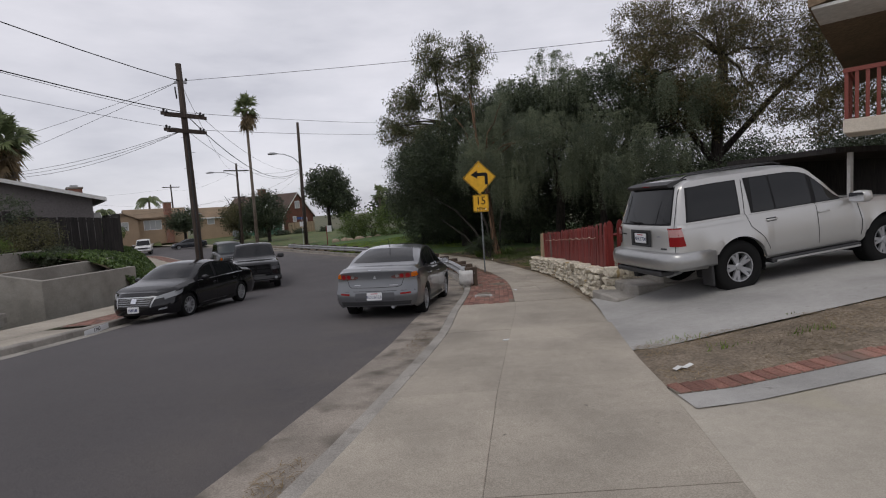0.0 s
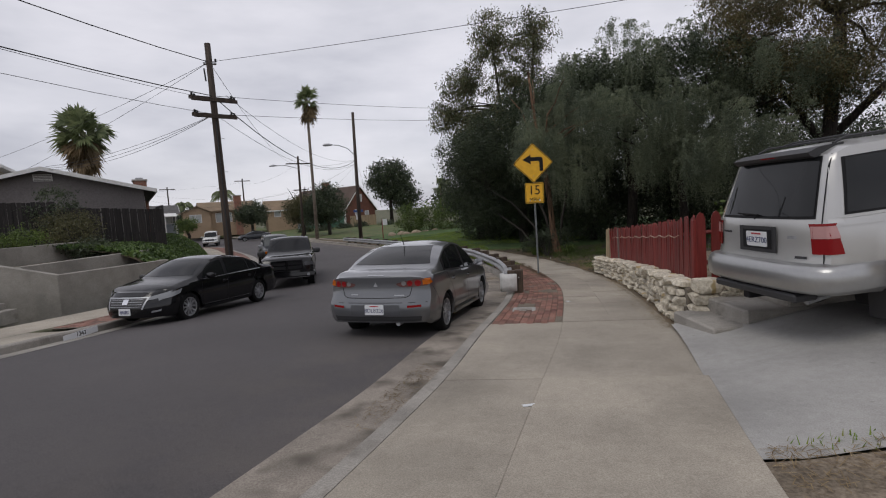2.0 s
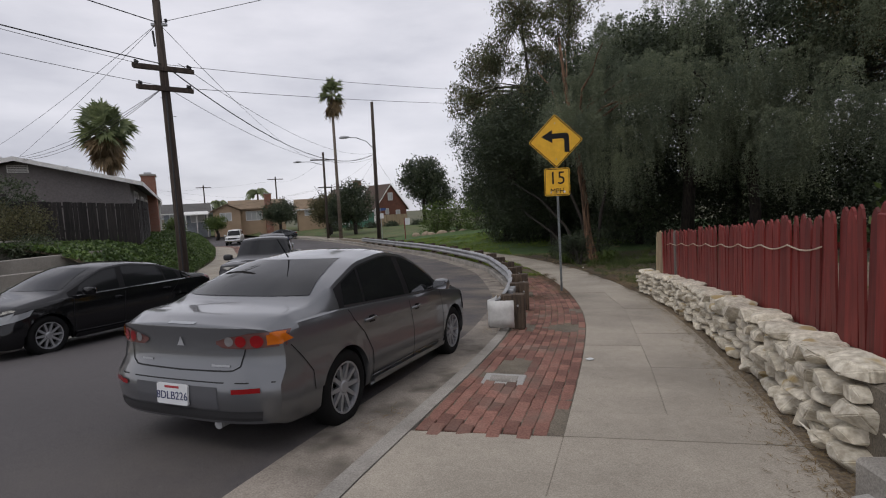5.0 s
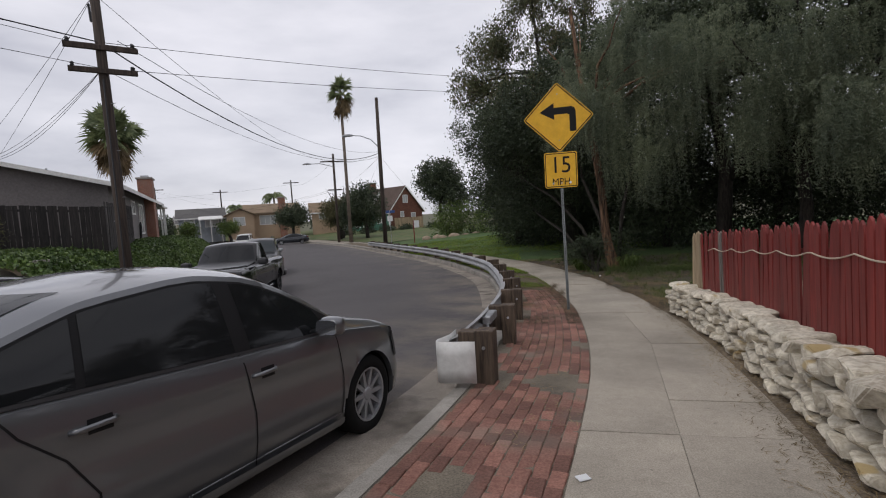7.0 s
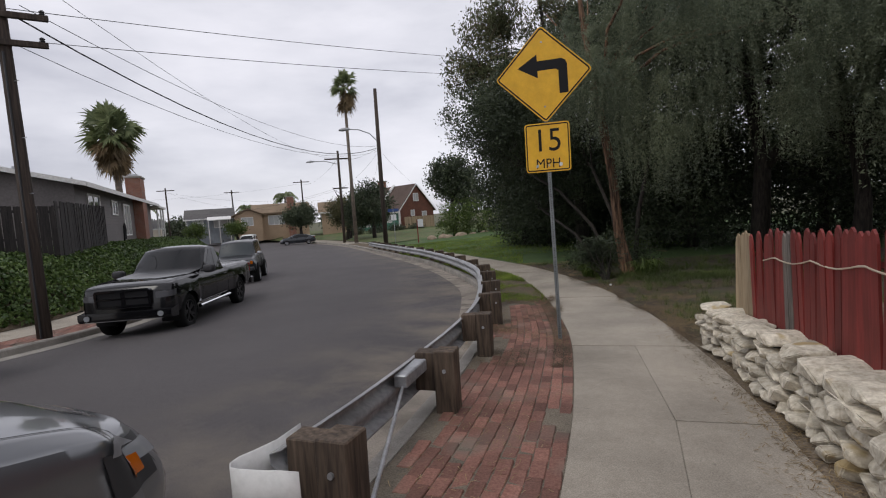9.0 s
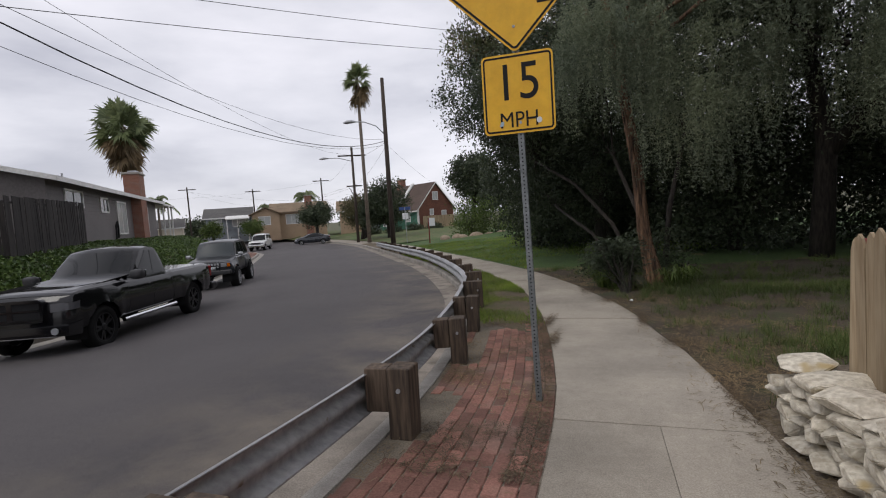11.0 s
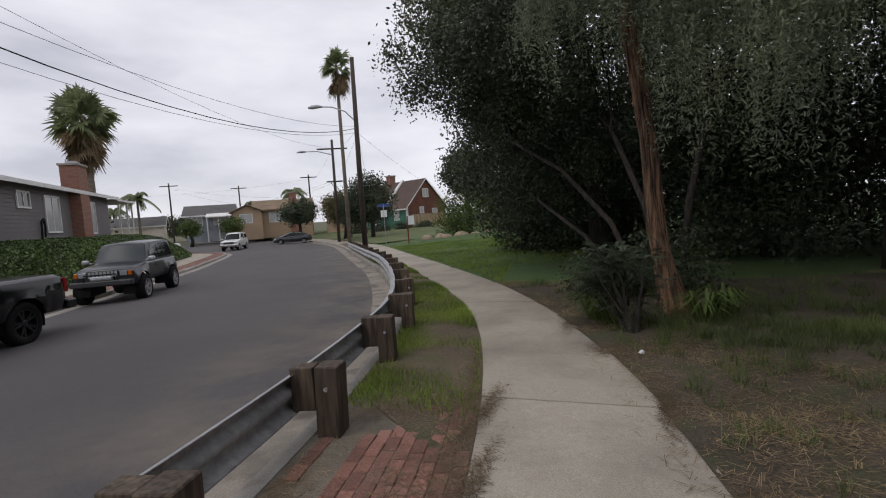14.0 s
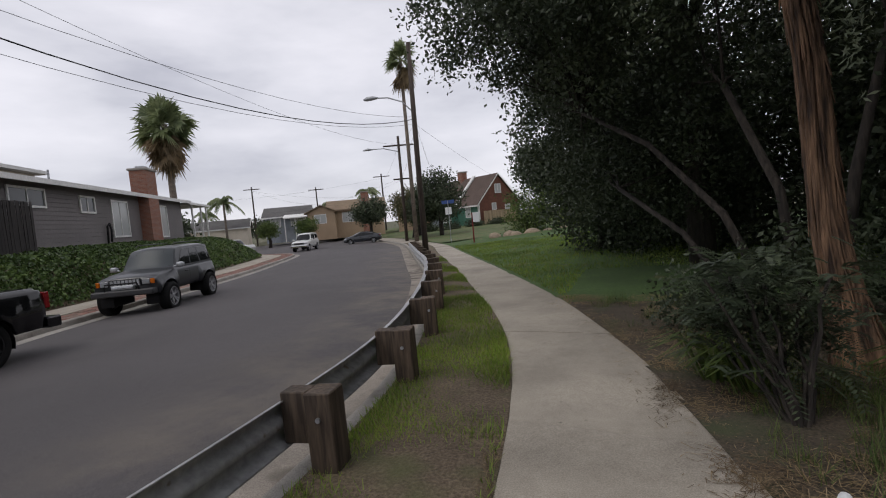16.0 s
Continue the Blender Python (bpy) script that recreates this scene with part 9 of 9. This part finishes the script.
def bushes():
    bush("clipped olive-brown round bush on the upper terrace", -16.9, 20.6, 0.55, (1.15, 1.1, 0.85), 130, OLIVE_LEAF, name="round_bush")
    bush("tall green shrub with red flowers by the plank fence", -18.9, 21.9, 0.5, (1.1, 1.1, 1.45), 130, DARK_LEAF, (0.10, 0.05))
    for x, y, z, r in ((-17.2, 16.4, 0.75, (0.8, 1.3, 0.38)), (-17.0, 18.4, 0.75, (0.7, 1.0, 0.36)), (-18.2, 14.8, 0.75, (0.9, 1.0, 0.4))):
        bush("low bright green shrub on the terrace", x, y, z, r, 60, BUSH_LEAF)
    bush("dark green shrub in the planter between the walls", -15.2, 19.9, 0.15, (0.7, 0.8, 0.4), 60, DARK_LEAF)
    # pinnate shrub and strappy plants by the trunk
    feathery_shrub(2.32, 25.1)
    bush("low dark shrub under the evergreen", 1.7, 27.8, G(1.7, 27.8), (0.45, 0.45, 0.36), 36, DARK_LEAF, (0.07, 0.03), 42)
    bush("dark undergrowth at the foot of the evergreen", 2.9, 28.4, G(2.9, 28.4), (0.9, 0.6, 0.6), 60, DARK_LEAF, (0.09, 0.04), 42)
    q = []
    for x, y, n in ((1.85, 26.0, 60), (2.1, 25.75, 40), (3.5, 26.2, 50), (3.2, 25.8, 36)):
        g = G(x, y)
        for _ in range(n):
            a, L = random.uniform(0, 6.28), random.uniform(0.25, 0.55)
            d, s = np.array([math.cos(a), math.sin(a), 0]), np.array([-math.sin(a), math.cos(a), 0])
            p = np.array([x, y, g]) + d * random.uniform(0, 0.15)
            m, e = p + d * L * 0.35 + np.array([0, 0, L * 0.8]), p + d * L * 0.95 + np.array([0, 0, L * 0.55])
            q += [[p - s * 0.012, p + s * 0.012, m + s * 0.016, m - s * 0.016], [m - s * 0.016, m + s * 0.016, e + s * 0.002, e - s * 0.002]]
    tagged(obj("strap_leaf_plant", quads_mesh("strap_leaf_plant", np.array(q), BUSH_LEAF)), "clump of long strap-like green leaves at the tree's foot", "plant")
    for x, y, r in ((-9.7, 54.5, 1.5), (-7.6, 55.0, 1.7), (-5.0, 53.5, 1.9)):
        bush("rounded light green bush at the lawn's far end", x, y, G(x, y), (r, r * 0.9, r * 1.15), 110, BUSH_LEAF, (0.16, 0.08), 40, spread=0.25)
    for x, y in ((-23.0, 81.5), (-25.5, 80), (-28, 78), (-31, 77.5), (-19.5, 84)):
        bush("green shrub in front of the green house", x, y, G(x, y) + 0.05, (1.1, 1.0, 0.6), 50, DARK_LEAF, (0.22, 0.12), 30, spread=0.3)


def ivy_bank():
    edge = shifted(cut(KERB_L, 20.4, 55.5), -2.72)
    n = len(edge)
    verts, faces, rows = [], [], 9
    out = shifted(edge, -1.0) - edge
    for p, d in zip(edge, out):
        for j in range(rows):
            f = j / (rows - 1)
            x, y = p + d * (f * 5.2)
            g = G(x, y)
            lift = float(np.interp(f, (0, 0.10, 0.30, 0.6, 1), (0.0, 0.85, 1.60, 1.9, 1.95)))
            lift *= min(1.0, max(0.15, (54.5 - y) / 7))
            verts.append((x, y, g + lift + 0.1 * noise.noise((x * 0.8, y * 0.8, 1))))
    for i in range(n - 1):
        for j in range(rows - 1):
            faces.append((i * rows + j, (i + 1) * rows + j, (i + 1) * rows + j + 1, i * rows + j + 1))
    bank = tagged(obj("ivy_bank", mesh_from("ivy_bank", verts, faces, LITTER_SOIL, True)), "sloping bank below the grey house, covered in ivy", "bank", "", "structure")
    v = np.array(verts)
    f = np.array(faces)
    c = v[f].mean(axis=1)
    area = np.linalg.norm(np.cross(v[f[:, 1]] - v[f[:, 0]], v[f[:, 3]] - v[f[:, 0]]), axis=1)
    near = 1 / (1 + np.linalg.norm(c[:, :2] - np.array([-8, 24]), axis=1) / 14)
    w = area * near
    pick = RNG.choice(len(f), 70000, p=w / w.sum())
    a, b = RNG.random((2, len(pick), 1))
    p = (v[f[pick, 0]] * (1 - a) + v[f[pick, 1]] * a) * (1 - b) + (v[f[pick, 3]] * (1 - a) + v[f[pick, 2]] * a) * b
    p[:, 2] += RNG.uniform(0.0, 0.16, len(p)) + 0.06
    axis = np.array([0.5, -0.1, -0.5])
    q = diamonds(p, 0.125, 0.115, axis, 0.9)
    tagged(obj("ivy", quads_mesh("ivy", q, IVY_LEAF)), "glossy dark green ivy covering the bank", "ivy", "", "stuff")
    # flat yard between bank and house
    a = shifted(cut(KERB_L, 20.4, 55.5), -7.8)
    b = shifted(cut(KERB_L, 20.4, 55.5), -26)
    tagged(sheet("house_yard", b, a, LITTER_SOIL, 1.85, 8), "level yard round the grey house", "ground")


def blades(name, label, pts, h, w, mat, lean=0.5):
    n = len(pts)
    a = RNG.uniform(0, 2 * np.pi, n)
    d = np.stack([np.cos(a), np.sin(a), np.zeros(n)], 1)
    s = np.stack([-np.sin(a), np.cos(a), np.zeros(n)], 1) * w
    hh = h * RNG.uniform(0.4, 1.25, (n, 1))
    tip = pts + d * hh * lean * RNG.random((n, 1)) + np.array([0, 0, 1]) * hh
    q = np.stack([pts - s, pts + s, tip + s * 0.25, tip - s * 0.25], 1)
    tagged(obj(name, quads_mesh(name, q, mat)), label, "grass", "", "stuff")


def patchy(n, x0, x1, y0, y1, keep, left=None, right=None, z=None):
    """Points over a stretch of plan, kept where keep(x, y) is above nought."""
    out = []
    while len(out) < n:
        y = random.uniform(y0, y1)
        a, b = (left(y) if left else x0), (right(y) if right else x1)
        x = random.uniform(a, b)
        if keep(x, y) > random.random():
            out.append((x, y, (z(x, y) if z else G(x, y)) - 0.005))
    return np.array(out)


def grass_and_litter():
    nz = lambda x, y, s=1.0, o=0.0: noise.noise((x * s, y * s, o))
    vl, vr = (lambda y: xat(KERB_R, y) + 0.2), (lambda y: xat(PATH_L, y) - 0.02)
    blades("verge_grass", "bright green grass and weeds along the guardrail verge", patchy(62000, 0, 0, 22.3, 40, lambda x, y: (0.62 + 1.9 * nz(x, y, 0.9, 3)) * min(1, max(0.06, (y - 22.2) / 1.6)) * (1.0 if y < 32 else 0.7), vl, vr), 0.065, 0.0042, GRASS_BLADE, 1.3)
    pr = lambda y: xat(PATH_R, y)
    soil_z = lambda x, y: G(x, y) + 0.12 * math.sin(min(1, (x - pr(y)) / 34) * 3)
    # tufts: blades leaning out from many small centres, in two broad patches and strays
    def tufty(x, y):
        d = x - pr(y)
        near = math.exp(-((d - 2.0) / 0.9) ** 2 - ((y - 21.0) / 0.9) ** 2)
        far = math.exp(-((d - 3.2) / 2.2) ** 2 - ((y - 25.6) / 1.2) ** 2)
        return 0.03 + 0.75 * near + 0.8 * far * (0.5 + nz(x, y, 0.9, 5)) + 0.25 * max(0.0, nz(x, y, 0.7, 15))
    centres = patchy(1500, 0, 0, 18.9, 29.5, tufty, lambda y: pr(y) + 0.25, lambda y: pr(y) + 8, soil_z)
    each = np.repeat(centres, 26, axis=0)
    each[:, :2] += RNG.normal(size=(len(each), 2)) * 0.045
    blades("weedy_grass", "dark green grass tufts and weeds on the shaded soil", each, 0.13, 0.0028, WEED_BLADE, 1.5)
    blades("lawn_grass", "short bright green lawn grass", patchy(42000, 0, 0, 29.6, 48, lambda x, y: (0.75 + nz(x, y, 0.4, 8)) * (0.0 if y < 33.5 and x > pr(y) + 0.2 + 0.5 * max(0, y - 30) else 1), lambda y: pr(y) + 0.1, lambda y: pr(y) + 9, lambda x, y: G(x, y) + 0.5 * min(1, max(0, ((x - pr(y)) / 26) - 0.05) * 2.2) * min(1, max(0, (y - 30) / 14))), 0.06, 0.007, GRASS_BLADE, 0.6)
    # straw and dead leaves
    def straws(name, label, pts, L, mat=STRAW):
        a = RNG.uniform(0, 2 * np.pi, len(pts))
        d = np.stack([np.cos(a), np.sin(a), RNG.normal(size=len(pts)) * 0.12], 1) * (L * RNG.uniform(0.3, 1.0, (len(pts), 1)) / 2)
        s = np.stack([-np.sin(a), np.cos(a), np.zeros(len(pts))], 1) * 0.0022
        p = pts + np.array([0, 0, 0.014])
        q = np.stack([p - d - s, p - d + s, p + d + s, p + d - s], 1)
        tagged(obj(name, quads_mesh(name, q, mat)), label, "leaf litter", "", "stuff")
    straws("path_litter", "dry stalks and leaf litter beside the footway", patchy(26000, 0, 0, 18.9, 30, lambda x, y: max(0.12, 0.9 - (x - pr(y)) * 0.16) * (0.55 + 0.9 * nz(x, y, 1.3, 44)) if x > pr(y) - 0.03 else 0.05, lambda y: pr(y) - 0.35, lambda y: pr(y) + 5.0), 0.13)
    straws("twig_litter", "brown twigs and dead leaves under the trees", patchy(14000, 0, 0, 18.9, 30, lambda x, y: 0.5 + nz(x, y, 0.9, 61), lambda y: pr(y) + 0.0, lambda y: pr(y) + 6.0), 0.10, TWIG)
    straws("verge_litter", "dry straw and leaf litter on the verge and bricks", patchy(3000, 0, 0, 12.5, 30, lambda x, y: max(0.02, 1.6 * nz(x, y, 1.1, 12)) * (0.5 if y < 18 else 1), vl, vr), 0.065)
    straws("brick_litter", "brown twigs and dead leaves drifted over the last bricks", patchy(9000, 0, 0, 17.5, 24.2, lambda x, y: max(0.03, 1.5 * nz(x, y, 1.4, 40) + (y - 20.5) * 0.08) + (0.8 if x > vr(y) - 0.22 else 0), vl, vr), 0.08, TWIG)
    straws("wall_litter", "dry leaves gathered along the foot of the stone wall", patchy(3600, 0, 0, 9.3, 19, lambda x, y: 0.8 if x > pr(y) - 0.12 else 0.12, lambda y: pr(y) - 0.32, lambda y: pr(y) + 0.12), 0.06)
    straws("gutter_litter", "scraps of dry grass lying in the gutter", patchy(900, 0, 0, 2, 22, lambda x, y: max(0.0, 2.2 * nz(x, y, 0.8, 21) - 0.3), lambda y: xat(KERB_R, y) - 0.45, lambda y: xat(KERB_R, y) - 0.03, lambda x, y: G(x, y) - 0.15), 0.09)
    dz = lambda x, y: G(x, y) + max(0.0, x - 2.3) * float(np.interp(y, (4.1, 5.4), (0.085, 0.145)))
    straws("dirt_litter", "dry straw on the dirt strip between driveways", patchy(3000, 0, 0, 4.3, 5.6, lambda x, y: 0.3 + nz(x, y, 1.3, 30) + (0.4 if y > 5.1 else 0), lambda y: pr(y) + 0.05, lambda y: pr(y) + 5, dz), 0.10)
    blades("dirt_weeds", "small green weeds at the driveway's edge", patchy(160, 0, 0, 5.0, 5.7, lambda x, y: max(0, 2 * nz(x, y, 1.2, 33) - 0.1), lambda y: pr(y) + 0.2, lambda y: pr(y) + 4, dz), 0.045, 0.005, GRASS_BLADE, 0.9)
    # litter drifted over the footway's edges
    drift = []
    for x, y, rx, ry in ((2.90, 21.35, 0.22, 0.30), (2.02, 24.45, 0.20, 0.26), (2.52, 22.7, 0.08, 0.4), (1.5, 25.8, 0.12, 0.5), (1.36, 21.3, 0.08, 0.5), (1.14, 22.5, 0.09, 0.5), (3.14, 19.4, 0.10, 0.5)):
        for _ in range(700):
            px, py = random.gauss(x, rx * 0.55), random.gauss(y, ry * 0.6)
            drift.append((px, py, G(px, py) + random.uniform(-0.008, 0.004)))
    straws("edge_litter", "brown leaf litter drifted over the footway's edges", np.array(drift), 0.06, TWIG)
    # small stray things
    bm = boxed(-0.05, 0.05, -0.02, 0.02, 0, 0.004)
    tagged(part("paper_scrap", bm, PLATE_WHITE, None, m=pose(0.75, 6.35, G(0.75, 6.35) + 0.003, 0, 0, 15)), "scrap of white paper on the footway", "litter")
    bm = boxed(-0.04, 0.04, -0.028, 0.028, 0, 0.010, bevel=0.004)
    tagged(part("paper_scrap", bm, PLATE_WHITE, None, m=pose(1.72, 12.2, G(1.72, 12.2) + 0.004, 4, 3, 35)), "crumpled white paper at the brick edge", "litter")
    bm = prismed([(-0.12, 0.0), (-0.05, 0.03), (0.03, 0.012), (0.13, 0.045), (0.13, 0.05), (0.03, 0.018), (-0.05, 0.036), (-0.12, 0.006)], -0.035, 0.04)
    tagged(part("torn_carton", bm, WHITE_STEEL, None, m=pose(2.2, 4.62, G(2.2, 4.62) + 0.004, 0, 0, 12) @ Matrix.Diagonal((0.75, 0.7, 0.8, 1))), "torn flattened white carton on the dirt", "litter")
    bm = bmesh.new()
    bmesh.ops.create_icosphere(bm, subdivisions=2, radius=0.032)
    for vv in bm.verts:
        vv.co *= random.uniform(0.7, 1.2)
        vv.co.z = max(vv.co.z, -0.02) * 0.7
    tagged(part("paper_scrap", bm, PLATE_WHITE, None, m=pose(2.38, 24.3, G(2.38, 24.3) + 0.02)), "crumpled white paper on the leaf litter", "litter")
    # boulders on the lawn
    for k, (dx, dy, s) in enumerate(((0, 0, 0.45), (0.9, 0.4, 0.5), (2.4, 0.6, 0.6), (3.4, 1.0, 0.4), (4.3, 1.4, 0.5), (5.2, 1.9, 0.45), (1.6, -0.2, 0.4))):
        x, y = -11.2 + dx, 52.5 + dy
        bm = bmesh.new()
        bmesh.ops.create_icosphere(bm, subdivisions=2, radius=s)
        for vv in bm.verts:
            vv.co *= 1 + 0.25 * noise.noise(vv.co * 2.2 + Vector((k, 0, 0)))
            vv.co.z *= 0.7
        tagged(part("boulder", bm, BOULDER, None, m=pose(x, y, G(x, y) + 0.15), smooth=True), "tan rounded boulder edging the lawn", "boulder", "lawn boulders")
    s = thing("street_name_sign", pose(-14.6, 52.6, G(-14.6, 52.6)), "steel post with a blue street name board at the bend", "street sign")
    part("post", tubed([(0, 0, -0.2), (0, 0, 3.0)], 0.03, 6), STEEL, s)
    part("name_board", boxed(-0.5, 0.5, -0.01, 0.01, 2.75, 3.0), plain_mat("sign_blue", (0.03, 0.07, 0.22), 0.5), s)
    part("notice_board", boxed(-0.25, 0.25, -0.02, 0.0, 2.0, 2.5), PLATE_WHITE, s)
    m = thing("notice_post", pose(-11.4, 49.6, G(-11.4, 49.6)), "short red post with a small white notice on the lawn", "sign post")
    part("post", tubed([(0, 0, -0.2), (0, 0, 1.9)], 0.05, 6), RED_PAINT, m)
    part("board", boxed(0.05, 0.5, -0.02, 0.0, 1.3, 1.9), PLATE_WHITE, m)


pepper_trees()
big_trees()
palms()
bushes()
ivy_bank()
grass_and_litter()
# dry front lawns across the bend
sheet("front_lawn", np.array([(-15.5, 52.5), (-20, 58.5), (-24.3, 64), (-33, 72.5), (-42, 80), (-58, 92)], float), np.array([(6, 76), (-4, 86), (-20, 94), (-34, 100), (-46, 108), (-66, 118)], float), DRY_LAWN, 0.05, 8, label="dry yellow-green front lawns of the houses at the bend", category="lawn", rise=lambda f, x, y: 0.5 * min(1, f * 2.2) * min(1, max(0, (-4 - x) / 16)))
sheet("front_lawn_far", np.array([(-44, 78.5), (-58, 88), (-82, 100)], float), np.array([(-60, 104), (-80, 112), (-100, 120)], float), DRY_LAWN, 0.12, 6, label="dry front lawns along the side street", category="lawn", rise=lambda f, x, y: 1.5 * min(1, f * 2.2))
sheet("pavement_far", shifted(cut(KERB_R, 58, 100), 0.16), shifted(cut(KERB_R, 58, 100), 2.2), CONCRETE, 0.01, 3, label="pale concrete footway along the far side of the bend", category="pavement")
